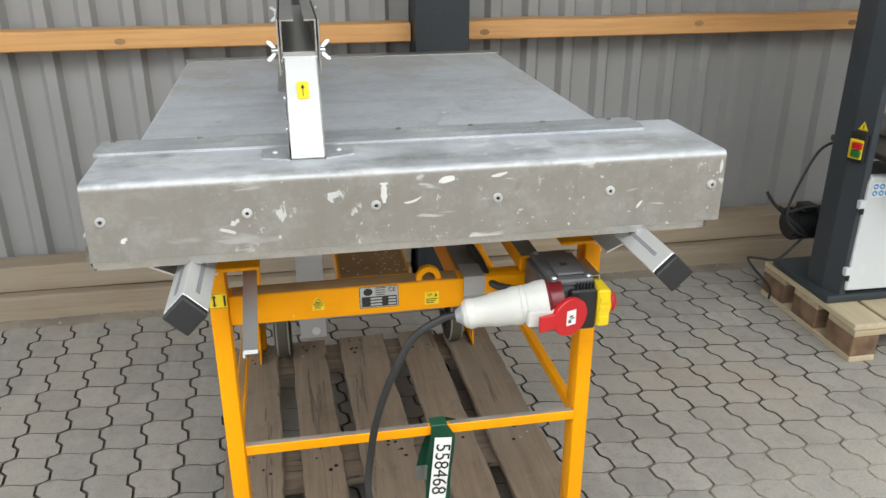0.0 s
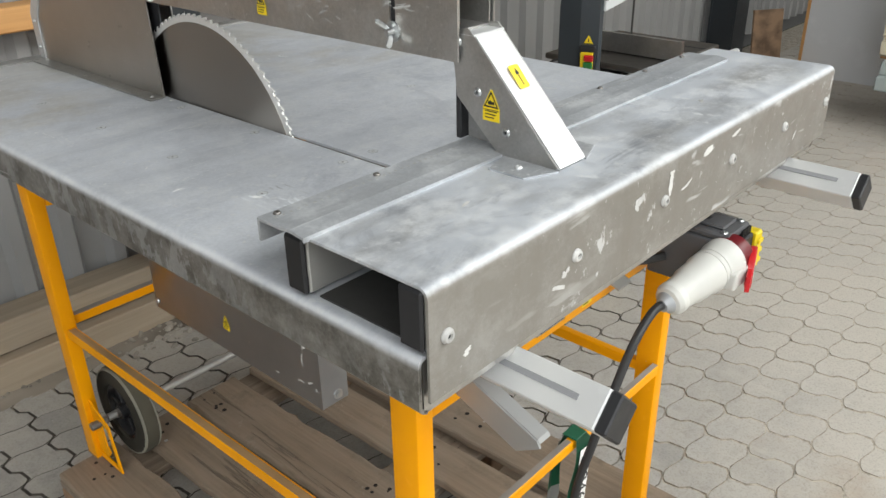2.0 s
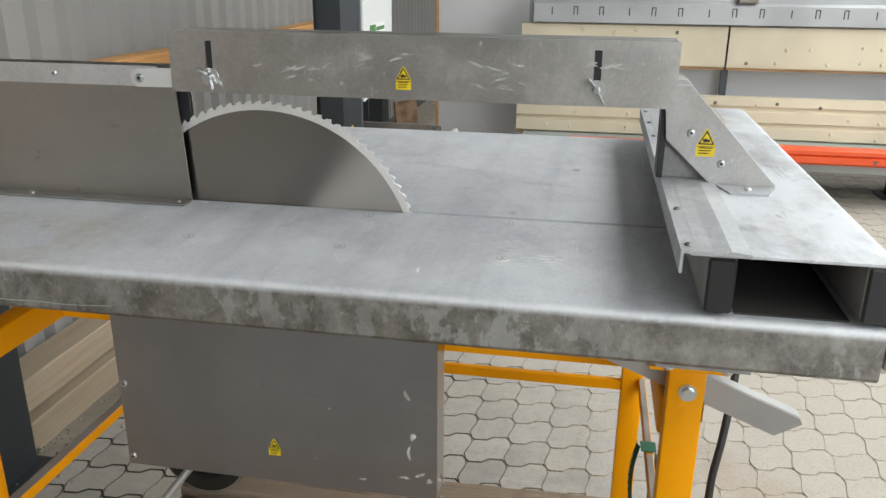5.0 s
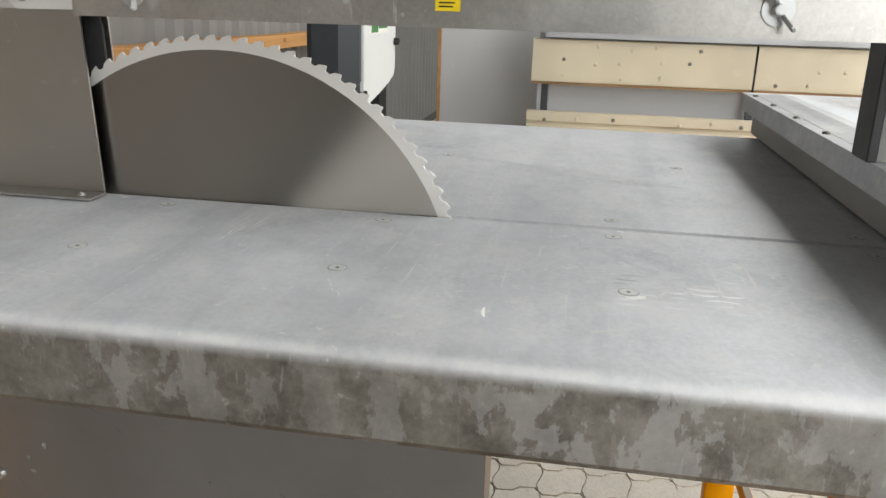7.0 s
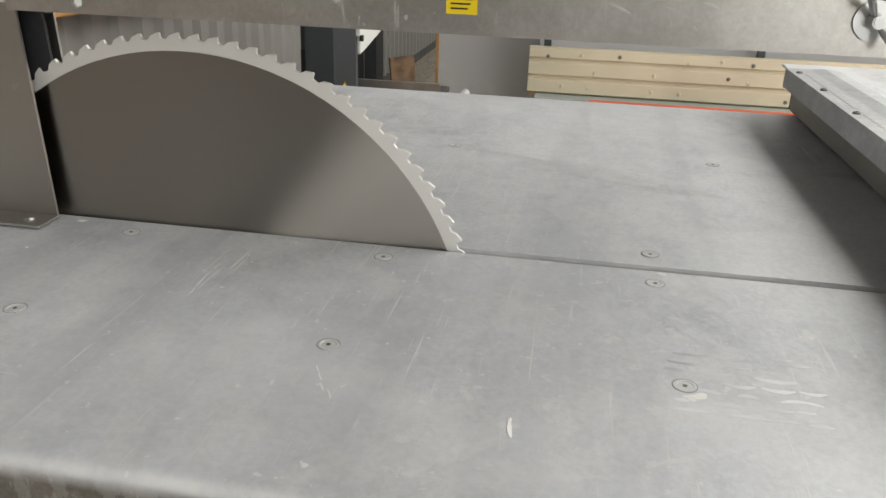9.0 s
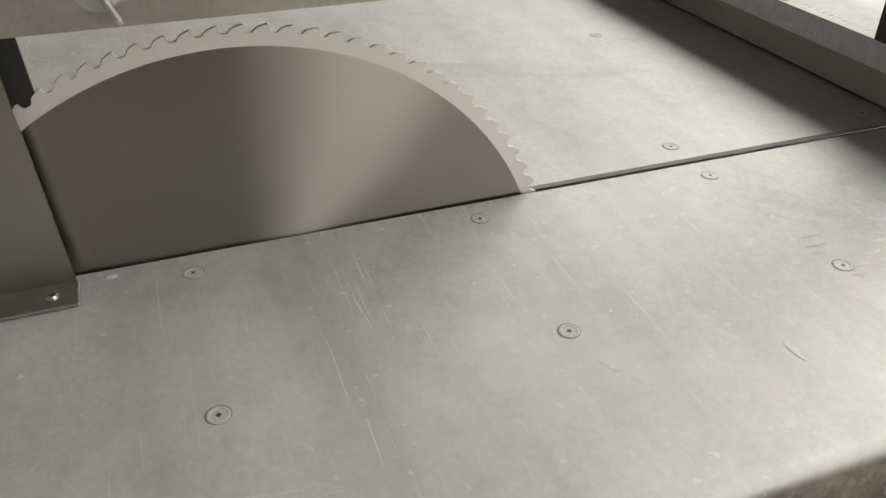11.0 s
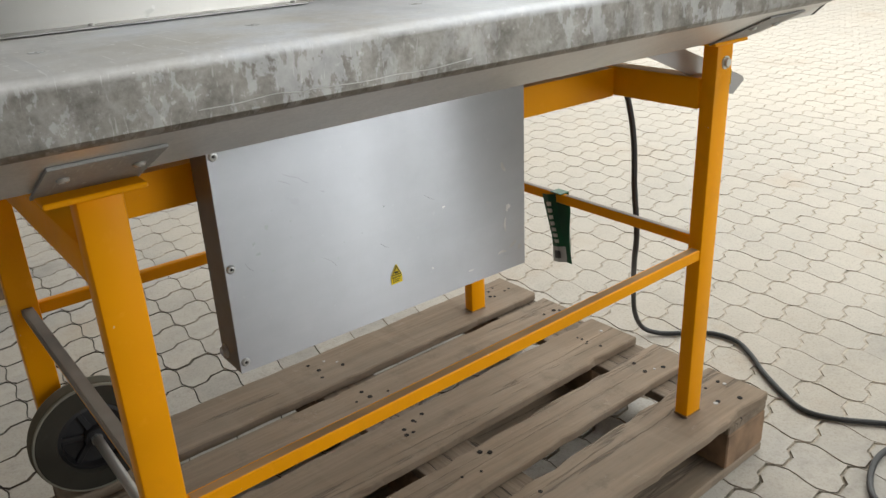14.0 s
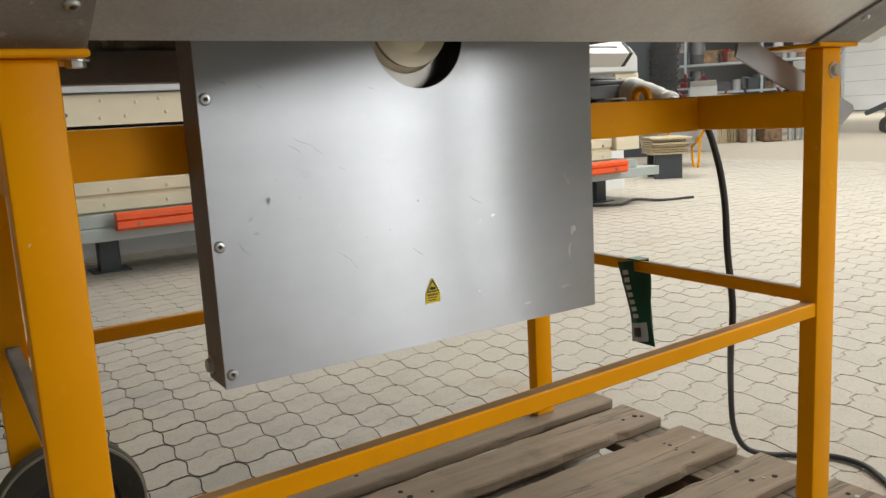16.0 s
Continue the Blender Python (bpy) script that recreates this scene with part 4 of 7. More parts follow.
for x0, y0, x1, y1 in ((-0.037, 0.733, -0.099, 0.732), (-0.209, 0.890, -0.211, 0.764), (-0.200, 0.84, -0.206, 0.78), (-0.16, 0.62, -0.20, 0.60)):
    d = Vector((x1 - x0, y1 - y0, 0))
    for k in range(4):
        p = Vector((x0, y0, TOP + 0.0001)) + d * (0.15 + 0.23 * k) + Vector((r0.uniform(-0.002, 0.002), r0.uniform(-0.002, 0.002), 0))
        part("scratch", splash(p, d, Vector((-d.y, d.x, 0)), d.length * r0.uniform(0.18, 0.3), 0.0009, 500 + k, r0.uniform(-0.06, 0.06), 0.00004), "plaster_white", top_l, "pale scratch")

SKIRT_LINE = [(1.165, 0.986), (1.129, 0.986), (1.091, 0.988), (1.062, 0.985), (1.052, 0.9862), (1.0, 0.984), (0.960, 0.985), (0.918, 0.984), (0.861, 0.987)]
part("pale_line", hose([(-0.2786, y, z) for y, z in SKIRT_LINE], 0.0005, 6, 6), "haze", top_l, "thin wavy pale line on the edge")
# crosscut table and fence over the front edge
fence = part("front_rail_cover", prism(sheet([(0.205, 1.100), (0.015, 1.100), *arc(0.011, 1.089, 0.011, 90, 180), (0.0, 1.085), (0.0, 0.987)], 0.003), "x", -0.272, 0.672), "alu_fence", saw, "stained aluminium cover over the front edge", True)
part("end_plate", box(0.6655, 0.668, 0.038, 0.156, 1.034, 1.096, 0.0005), "alu_plain", fence)
part("end_lip", box(0.6705, 0.674, 0.003, 0.02, 0.99, 1.09, 0.001), "alu_fence", fence)
ruler = part("ruler_strip", prism([(0.146, 1.0982), (0.148, 1.1010), (0.166, 1.1030), (0.182, 1.1015), (0.2125, 1.1015), (0.2125, 1.080), (0.2155, 1.080), (0.2155, 1.1045), (0.184, 1.1045), (0.166, 1.1060), (0.146, 1.1035)][::-1], "x", -0.280, 0.600), "alu_ruler", saw, "pale aluminium ruler strip with a folded lip")
ticks = [box(x, x + (0.002 if k % 5 else 0.004), 0.199, 0.2025, 1.1044, 1.1048, 0) for k, x in enumerate(np.arange(-0.27, 0.58, 0.0095).tolist())]
part("scale", merge(*ticks), "silver_label", ruler)
# Added black sheet stands in for the shade under the cover.
part("dark_liner", box(-0.262, 0.660, 0.040, 0.153, 1.0322, 1.0340, 0), "rubber", saw, "black sheet added for the shade under the front cover")
for x in (-0.262, -0.13, 0.05, 0.19, 0.313, 0.44, 0.56):
    screw((x, 0.207, 1.1045), (0, 0, 1), 0.0042, ruler, "rivet", "dark_steel")
for y0, y1 in ((0.158, 0.186), (0.006, 0.034)):
    # Tubes take the darker zinc for the shade inside the cover.
    tube = part("square_tube", box(-0.268, 0.664, y0, y1, 1.036, 1.0955, 0.002), "dull_zinc", saw)
    part("end_cap", box(-0.274, -0.268, y0, y1, 1.036, 1.0955, 0.0025), "black", tube, "black plastic end cap")
    part("end_cap", box(0.664, 0.669, y0, y1, 1.036, 1.0955, 0.0025), "black", tube, "black plastic end cap")
SPLASHES = [(0.14, 1.0638, 0.012, 0.036, 0), (0.232, 1.0795, 0.03, 0.013, 0.2), (0.311, 1.0826, 0.03, 0.007, 0.2), (0.067, 1.0631, 0.03, 0.024, 0.6), (-0.083, 1.0217, 0.028, 0.008, -0.3), (-0.071, 1.0346, 0.022, 0.01, 0.3), (0.182, 1.0505, 0.032, 0.005, 0.3), (0.535, 1.0218, 0.006, 0.018, -0.6), (0.365, 1.0125, 0.006, 0.007, 0), (0.213, 1.0075, 0.005, 0.005, 0), (0.34, 1.0202, 0.005, 0.007, 0), (-0.011, 1.0074, 0.008, 0.007, 0), (-0.226, 1.017, 0.02, 0.01, 0.2), (0.665, 1.0759, 0.006, 0.026, 0), (0.14, 1.0787, 0.014, 0.006, 0), (0.585, 0.9872, 0.01, 0.006, 0)]
for k, (x, z, w, h, turn) in enumerate(SPLASHES):
    part("plaster_splash", splash((x, -0.0001, z), (1, 0, 0), (0, 0, 1), w, h, 40 + k, turn), "plaster", fence, "dried white plaster splash")
for k, (x, y, w, h) in enumerate(((0.36, 0.075, 0.016, 0.010), (0.10, 0.10, 0.010, 0.006), (0.245, 0.05, 0.008, 0.006), (-0.12, 0.09, 0.020, 0.006), (0.52, 0.06, 0.012, 0.005), (0.61, 0.10, 0.014, 0.005))):
    part("plaster_splash", splash((x, y, 1.1001), (1, 0, 0), (0, 1, 0), w, h, 80 + k, 0.3), "plaster", fence, "dried white plaster splash")
for x in (-0.250, -0.054, 0.128, 0.309, 0.485, 0.652):
    screw((x, 0.0, 1.047), (0, -1, 0), 0.0076, fence, "rivet", "rivet_pale")

# guard post on the cover: folded sloping front, cheeks with feet
side = [(0.222, 1.236), (0.196, 1.238), (0.070, 1.104), (0.078, 1.100), (0.150, 1.100), (0.214, 1.160)]
post = part("guard_post", prism(side, "x", 0.010, 0.0095), "alu_plain", saw, "folded aluminium guard post")
part("cheek", prism(side, "x", 0.0605, 0.063), "alu_plain", post)
front = [(0.206, 1.229), (0.190, 1.2315), (0.0685, 1.1035)]
part("sloping_face", prism(sheet(front, 0.0025), "x", 0.0126, 0.0604), "alu_pale", post, "pale sloping front face")
# Recessed plate takes a darker aluminium for its shade.
part("inner_plate", prism([(0.214, 1.105), (0.214, 1.160), (0.150, 1.104)], "x", 0.030, 0.032), "bracket_alu", post)
part("rear_bar", box(0.016, 0.056, 0.214, 0.222, 1.106, 1.205, 0.001), "black", post, "black bar at the back of the post")
part("top_plate", box(0.0095, 0.0635, 0.188, 0.226, 1.2295, 1.2322, 0.0008), "alu_pale", post)
for x0, x1 in ((-0.032, 0.010), (0.063, 0.106)):
    xa, xb = (x0, x1) if x0 < 0 else (x1, x0)
    part("foot", prism([(xb, 0.1445), (xa, 0.132), (xa, 0.085), (xb, 0.068)], "z", 1.1002, 1.1022), "alu_ruler", post)
    screw(((xa + xb) / 2, 0.107, 1.1022), (0, 0, 1), 0.0045, post, "rivet", "alu_pale")
for y, z in ((0.183, 1.169), (0.141, 1.130), (0.212, 1.222)):
    screw((0.010, y, z), (-1, 0, 0), 0.0055, post, "rivet", "chrome")
warning_sticker(frame_of((0.0098, 0.163, 1.157), (0, -1, 0), (0, 0, 1)), 0.024, 0.036, post)
slope = Vector((0, 0.1275, 0.145)).normalized()
am = frame_of((0.0365, 0.1465, 1.1870), (1, 0, 0), slope)
arrow = part("arrow_sticker", flat([(-0.009, -0.013), (-0.007, -0.015), (0.007, -0.015), (0.009, -0.013), (0.009, 0.013), (0.007, 0.015), (-0.007, 0.015), (-0.009, 0.013)], am, 0.001), "sign_yellow", post, "yellow sticker with a black arrow")
part("arrow", merge(flat(rect(-0.0006, 0.0006, -0.011, 0.004), am, 0.0014), flat([(-0.0032, 0.003), (0.0032, 0.003), (0, 0.0105)], am, 0.0014)), "ink", arrow)

# blade guard beam: lipped channel with two slotted side plates
beam_profile = sheet([(0.030, 1.2845), (0.008, 1.2845), (0.008, 1.2325), (0.064, 1.2325), (0.064, 1.2845), (0.046, 1.2845)], 0.0025)
guard = part("guard_channel", prism(beam_profile, "y", 0.210, 0.906), "alu_plain", saw, "open aluminium channel over the blade")


def slotted_plate(x0, x1, z0, y0, y1, slots, z1):
    """Side plate with upright slots, built of strips round them."""
    pieces, y = [], y0
    for s in slots:
        pieces.append(box(x0, x1, y, s - 0.0048, z0, z1, 0))
        pieces.append(box(x0, x1, s - 0.0048, s + 0.0048, z0, 1.222, 0))
        pieces.append(box(x0, x1, s - 0.0048, s + 0.0048, 1.272, z1, 0))
        y = s + 0.0048
    pieces.append(box(x0, x1, y, y1, z0, z1, 0))
    bm = merge(*pieces)
    bmesh.ops.remove_doubles(bm, verts=bm.verts, dist=1e-5)
    return bm


plate_l = part("guard_side", slotted_plate(0.0030, 0.0055, 1.200, 0.207, 0.908, (0.309, 0.848), 1.285), "alu_plain", guard, "slotted side plate with smeared dust")
plate_r = part("guard_side", slotted_plate(0.0665, 0.0690, 1.205, 0.207, 0.908, (0.309, 0.848), 1.285), "alu_plain", guard, "slotted side plate")


# Black strips behind the slots stand in for their dark inside.
for y in (0.309, 0.848):
    for x0, pl in ((0.0057, plate_l), (0.0643, plate_r)):
        part("slot_shade", box(x0, x0 + 0.002, y - 0.0075, y + 0.0075, 1.231, 1.276, 0), "black", pl, "black strip standing in for the slot's dark inside")


def wing_bolt(y, z, sign, x):
    n = Vector((sign, 0, 0))
    b = part("wing_bolt", cyl((x, y, z), Vector((x, y, z)) + n * 0.012, 0.0055, 0.004, 14, 0.0008), "chrome", guard, smooth=True)
    part("washer", lathe([(0.0125, 0), (0.0125, 0.0018), (0.004, 0.0018)], (x, y, z), n, 22), "chrome", b)
    for a in (1, -1):
        wing = [(0.003, 0.0), (0.010, 0.003), (0.018, 0.010), (0.019, 0.016), (0.015, 0.018), (0.009, 0.012), (0.003, 0.006)]
        bm = prism([(a * u, v) for u, v in wing][::a], "z", -0.0013, 0.0013, 0.0006)
        m = Matrix.Translation(Vector((x, y, z)) + n * 0.003) @ Matrix(((0, n.x, 0, 0), (math.cos(1.0), 0, math.sin(1.0), 0), (math.sin(1.0), 0, -math.cos(1.0), 0), (0, 0, 0, 1)))
        part("wing", moved(bm, m), "chrome", b)
    return b


for y in (0.309, 0.848):
    wing_bolt(y, 1.222, -1, 0.0030)
    wing_bolt(y, 1.222, 1, 0.0690)
r0 = random.Random(77)
for k in range(34):
    y, z = r0.choice(((0.66, 1.245), (0.62, 1.250), (0.57, 1.255), (0.42, 1.232), (0.30, 1.255), (0.73, 1.235)))
    part("plaster_smear", splash((0.0029, y + r0.gauss(0, 0.022), z + r0.gauss(0, 0.009)), (0, -1, 0), (0, 0, 1), r0.uniform(0.008, 0.026), r0.uniform(0.0012, 0.004), 700 + k, r0.uniform(-0.5, 0.5)), "haze", plate_l, "faint pale smear")
warning_sticker(frame_of((0.0028, 0.567, 1.229), (0, -1, 0), (0, 0, 1)), 0.021, 0.031, guard)

# rear blade cover: cheeks, top band, flanged foot
cover = part("blade_cover", prism([(0.901, 1.0335), (0.911, 1.232), (1.315, 1.232), (1.384, 1.125), (1.384, 1.0335)], "x", 0.0135, 0.016), "cover_alu", saw, "upright aluminium cover behind the blade")
part("far_cheek", prism([(0.901, 1.0335), (0.911, 1.232), (1.315, 1.232), (1.384, 1.125), (1.384, 1.0335)], "x", 0.058, 0.0605), "alu_plain", cover)
part("rear_fold", prism([(1.315, 1.232), (1.384, 1.125), (1.384, 1.0335), (1.3815, 1.0335), (1.3815, 1.1245), (1.3135, 1.2295)], "x", 0.016, 0.058), "alu_band", cover)
part("flange", box(-0.0140, 0.0135, 0.899, 1.386, 1.0332, 1.0355, 0.0006), "alu_plain", cover, "flat riveted foot flange")
part("top_band", prism([(0.935, 1.2045), (0.935, 1.2335), (1.316, 1.2335), (1.386, 1.126), (1.386, 1.036), (1.360, 1.036), (1.360, 1.117), (1.302, 1.2045)], "x", 0.0105, 0.0133), "alu_band", cover, "riveted upper and rear band")
for y in (0.915, 1.16, 1.37):
    screw((-0.002, y, 1.0355), (0, 0, 1), 0.0042, cover, "rivet", "alu_plain")
for y, z in ((1.10, 1.219), (1.27, 1.219), (1.322, 1.198), (1.373, 1.112), (1.373, 1.060)):
    screw((0.0105, y, z), (-1, 0, 0), 0.0045, cover, "rivet", "chrome")
strap = part("strap", prism([(0.903, 1.205), (0.903, 1.232), (0.966, 1.230), (0.974, 1.224), (0.974, 1.211), (0.966, 1.204)], "x", 0.0065, 0.0095), "alu_pale", cover, "pale joining strap")
screw((0.0065, 0.960, 1.217), (-1, 0, 0), 0.0065, strap)

# riving knife and saw blade
part("riving_knife", prism([(0.885, 0.95), (0.897, 1.19), (0.905, 1.226), (0.935, 1.226), (0.940, 0.95)], "x", 0.0275, 0.0305), "black", saw, "black riving knife behind the blade")
BY, BZ, BR = 0.785, 0.947, 0.240
teeth, outline = 96, []
for k in range(teeth):
    a = 2 * math.pi * k / teeth
    for r, da in ((BR - 0.0048, 0.0), (BR - 0.0052, 0.017), (BR - 0.002, 0.030), (BR, 0.055), (BR - 0.0003, 0.0595), (BR - 0.0035, 0.0615)):
        outline.append((BY + r * math.cos(a + da), BZ + r * math.sin(a + da)))
blade = part("saw_blade", prism(outline, "x", 0.0272, 0.0306), "blade_rim", saw, "large circular saw blade with pale teeth")
part("blade_body", lathe([(0.2265, -0.0024), (0.2265, 0.0024), (0.02, 0.0024)], (0.0289, BY, BZ), (1, 0, 0), 96), "blade", blade, smooth=True)
part("blade_flange", lathe([(0.052, -0.02), (0.052, 0.012), (0.02, 0.012)], (0.0289, BY + 0.004, BZ), (-1, 0, 0), 40), "brass", blade, smooth=True)

# legs, rails and beams of welded square tube
legs = {}
for key, x, y, p0y, p1y, px in (("fl", -0.141, 0.150, 0.126, 0.222, -0.152), ("fr", 0.518, 0.163, 0.132, 0.228, 0.462), ("rl", -0.148, 1.203, 1.182, 1.280, -0.162), ("rr", 0.518, 1.203, 1.182, 1.280, 0.462)):
    head = 0.903 if y < 1 else 0.895
    leg = part("leg", box(x, x + 0.030, y, y + 0.046, FOOT + 0.0002, head, 0.0035, 2), "yellow", saw, smooth=True)
    legs[key] = leg
    part("foot_cap", box(x - 0.0004, x + 0.0304, y - 0.0004, y + 0.0464, FOOT + 0.0001, FOOT + 0.004, 0), "rust_edge", leg, "rusty foot edge")
    part("head_plate", box(px, px + 0.100, p0y, p1y, head, head + 0.006, 0.0015), "yellow", leg)
    s = 1 if x < 0 else -1
    cx = (-0.142, 0.522)[x > 0]
    lip, out = Vector((-s * 0.900, 0.436)), Vector((-s * 0.436, -0.900))
    p0 = Vector((cx + s * 0.002, 0.908)) - lip * ((0.903 - head) * 2)
    slant = [p0 + out * 0.0006, p0 + lip * 0.118 + out * 0.0006, p0 + lip * 0.118 + out * 0.0036, p0 + out * 0.0036]
    br = part("corner_bracket", prism([tuple(p) for p in slant], "y", p0y - 0.002, p1y + 0.003), "bracket_alu", leg, "dark grey bracket on the table's folded lip")
    for yy in (p0y + 0.014, p1y - 0.016):
        pc = p0 + lip * 0.072 + out * 0.0036
        screw((pc.x, yy, pc.y), (-s * 0.436, 0, -0.9), 0.006, br)
    hex_bolt((x + 0.015, y - 0.014, head), (0, 0, -1), 0.008, leg)
hex_bolt((-0.141, 0.171, 0.870), (-1, 0, 0), 0.0085, legs["fl"])
hex_bolt((0.548, 0.186, 0.870), (1, 0, 0), 0.0085, legs["fr"])

part("cross_beam", box(-0.111, 0.518, 0.158, 0.200, 0.788, 0.843, 0.004, 2), "yellow", saw, smooth=True)
part("cross_beam", box(-0.118, 0.518, 1.203, 1.243, 0.784, 0.831, 0.004, 2), "yellow", saw, smooth=True)
wide = part("motor_rail", prism(sheet([(0.078, 0.787), (0.078, 0.841), (0.205, 0.841), (0.205, 0.787)], -0.004), "y", 0.201, 1.202), "yellow", saw, "wide yellow channel strewn with sawdust")
part("sawdust", box(0.082, 0.201, 0.205, 0.47, 0.841, 0.8418, 0), "dust_brown", wide, "brown sawdust film")
r0 = random.Random(8)
flakes = [moved(box(-0.5, 0.5, -0.5, 0.5, 0, 0.0006, 0), pose(r0.uniform(0.086, 0.197), r0.uniform(0.208, 0.46), 0.842, 0, 0, r0.uniform(0, 90)) @ Matrix.Diagonal((r0.uniform(0.0012, 0.005), r0.uniform(0.001, 0.002), 1, 1))) for k in range(90)]
part("chips", merge(*flakes), "white_ink", wide, "pale plaster and wood chips")
rail_c = part("long_rail", prism(sheet([(0.288, 0.790), (0.288, 0.839), (0.345, 0.839), (0.345, 0.790)], -0.004), "y", 0.201, 1.202), "yellow", saw, "yellow channel with a dusty top")
part("dust", box(0.291, 0.339, 0.205, 1.198, 0.8392, 0.8398, 0), "dust_grey", rail_c, "grey dust film")
rail_d = part("long_rail", box(0.398, 0.438, 0.168, 0.640, 0.8435, 0.872, 0.003), "yellow", saw, "yellow square tube on the cross beams")
part("dust", box(0.401, 0.435, 0.172, 0.636, 0.8720, 0.8726, 0), "dust_grey", rail_d, "grey dust film")
for z in (0.830, 0.845):
    part("rod", cyl((0.418, 0.641, z), (0.418, 1.202, z), 0.0025, n=10), "black", saw, "thin black rod", True)
part("dust", box(-0.105, 0.284, 0.162, 0.196, 0.8430, 0.8436, 0), "dust_brown", saw, "brown dust film")
rail = part("lower_rail", box(-0.111, 0.518, 0.160, 0.174, 0.5175, 0.5385, 0.002), "yellow", saw)
part("dust", box(-0.110, 0.228, 0.1615, 0.1725, 0.5383, 0.5391, 0.0002), "dust_grey", rail, "grey dust on top")
part("dust", box(0.270, 0.517, 0.1615, 0.1725, 0.5383, 0.5391, 0.0002), "dust_grey", rail, "grey dust on top")
rail = part("lower_rail", box(-0.118, 0.518, 1.214, 1.232, 0.502, 0.524, 0.002), "yellow", saw)
# Dust on top; its turned-down strip darkens the shaded rear side.
part("dust", prism([(1.2145, 0.5236), (1.2335, 0.5236), (1.2335, 0.512), (1.2324, 0.512), (1.2322, 0.5225), (1.2315, 0.5246), (1.2145, 0.5246)][::-1], "x", -0.117, 0.517), "dust_grey", rail, "grey dust on top, with a side strip for shade")
side_rail = box(-0.138, -0.118, 0.189, 1.204, 0.503, 0.525, 0.002)
for v in side_rail.verts:
    v.co.z -= 0.021 * (v.co.y - 0.189)
    v.co.x -= 0.004 * (v.co.y - 0.189)
rail = part("lower_rail", side_rail, "yellow", saw)
film_l = box(-0.136, -0.122, 0.198, 1.196, 0.5248, 0.5255, 0.0002)
for v in film_l.verts:
    v.co.z -= 0.021 * (v.co.y - 0.189)
    v.co.x -= 0.004 * (v.co.y - 0.189)
part("dust", film_l, "dust_brown", rail, "brown dust on top")
part("lower_rail", box(0.523, 0.541, 0.208, 1.204, 0.503, 0.525, 0.002), "yellow", saw)

# things on the front beam: rating plate, stickers, lifting ring, clip
pm = frame_of((0.143, 0.158, 0.822), (1, 0, 0), (0, 0, 1))
plate = part("rating_plate", flat(rect(-0.034, 0.034, -0.020, 0.020), pm, 0.0005, 0.001), "silver_label", saw, "silver rating plate with black fields")
marks = [flat(rect(-0.0335, 0.0335, 0.0192, 0.0198), pm, 0.0016), flat(rect(-0.0335, 0.0335, -0.0198, -0.0192), pm, 0.0016), flat(rect(-0.0338, -0.0330, -0.0198, 0.0198), pm, 0.0016), flat(rect(0.0330, 0.0338, -0.0198, 0.0198), pm, 0.0016)]
marks.append(flat([(-0.019 + 0.008 * math.cos(a), 0.0105 + 0.007 * math.sin(a)) for a in np.linspace(0, 2 * math.pi, 17)[:-1].tolist()], pm, 0.0016))
for k in range(4):
    marks.append(flat(rect(-0.006, 0.012 - 0.002 * (k % 2), 0.0165 - 0.0042 * k, 0.0180 - 0.0042 * k), pm, 0.0016))
marks.append(flat(rect(-0.030, 0.031, -0.0175, 0.0015), pm, 0.0016))
part("print", merge(*marks), "ink", plate)
fields = []
for r in range(3):
    fields += [flat(rect(-0.015, 0.005, -0.0155 + 0.0057 * r, -0.0122 + 0.0057 * r), pm, 0.0020), flat(rect(0.016, 0.0295, -0.0155 + 0.0057 * r, -0.0122 + 0.0057 * r), pm, 0.0020)]
part("fields", merge(*fields), "silver_label", plate)
lettering("CE", 0.011, frame_of((0.1655, 0.1562, 0.8345), (1, 0, 0), (0, 0, 1)), "ink", plate)
warning_sticker(frame_of((0.038, 0.1575, 0.818), (1, 0, 0), (0, 0, 1)), 0.020, 0.024, saw)
lm = frame_of((0.236, 0.1575, 0.811), (1, 0, 0), (0, 0, 1))
lift = part("lift_sticker", flat(rect(-0.0125, 0.0125, -0.012, 0.012), lm, 0.0004), "sign_yellow", saw, "yellow lifting-point sticker")
part("print", merge(*[flat(rect(-0.010, 0.010 - 0.003 * k, -0.002 - 0.0035 * k, -0.0005 - 0.0035 * k), lm, 0.0008) for k in range(3)], flat([(0.005, 0.003), (0.0085, 0.003), (0.0095, 0.006), (0.0075, 0.0065), (0.0075, 0.010), (0.0060, 0.010), (0.0060, 0.0065)], lm, 0.0008)), "ink", lift)
lettering("Lift", 0.0072, frame_of((0.2325, 0.1568, 0.8178), (1, 0, 0), (0, 0, 1)), "ink", lift)
ring = lathe([(0.0115, -0.005), (0.0115, 0.005), (0.0135, 0.0065), (0.020, 0.0065), (0.0222, 0.005), (0.0222, -0.005), (0.020, -0.0065), (0.0135, -0.0065)], (0.232, 0.170, 0.846), (0, 1, 0), 32)
ring.faces.ensure_lookup_table()
bmesh.ops.delete(ring, geom=[f for f in ring.faces if len(f.verts) > 8], context="FACES")
vs = list(ring.verts)
for i in range(32):
    ring.faces.new((vs[i], vs[(i + 1) % 32], vs[7 * 32 + (i + 1) % 32], vs[7 * 32 + i]))
bmesh.ops.recalc_face_normals(ring, faces=ring.faces)
part("lifting_ring", ring, "yellow", saw, "yellow welded lifting ring", True)
clip = part("hook_bracket", prism(sheet([(0.205, 0.847), (0.152, 0.847), (0.152, 0.812), (0.137, 0.805)], -0.003), "x", 0.292, 0.330), "dull_zinc", saw, "dull steel hook bracket over the beam")
screw((0.303, 0.152, 0.830), (0, -1, 0), 0.0045, clip)
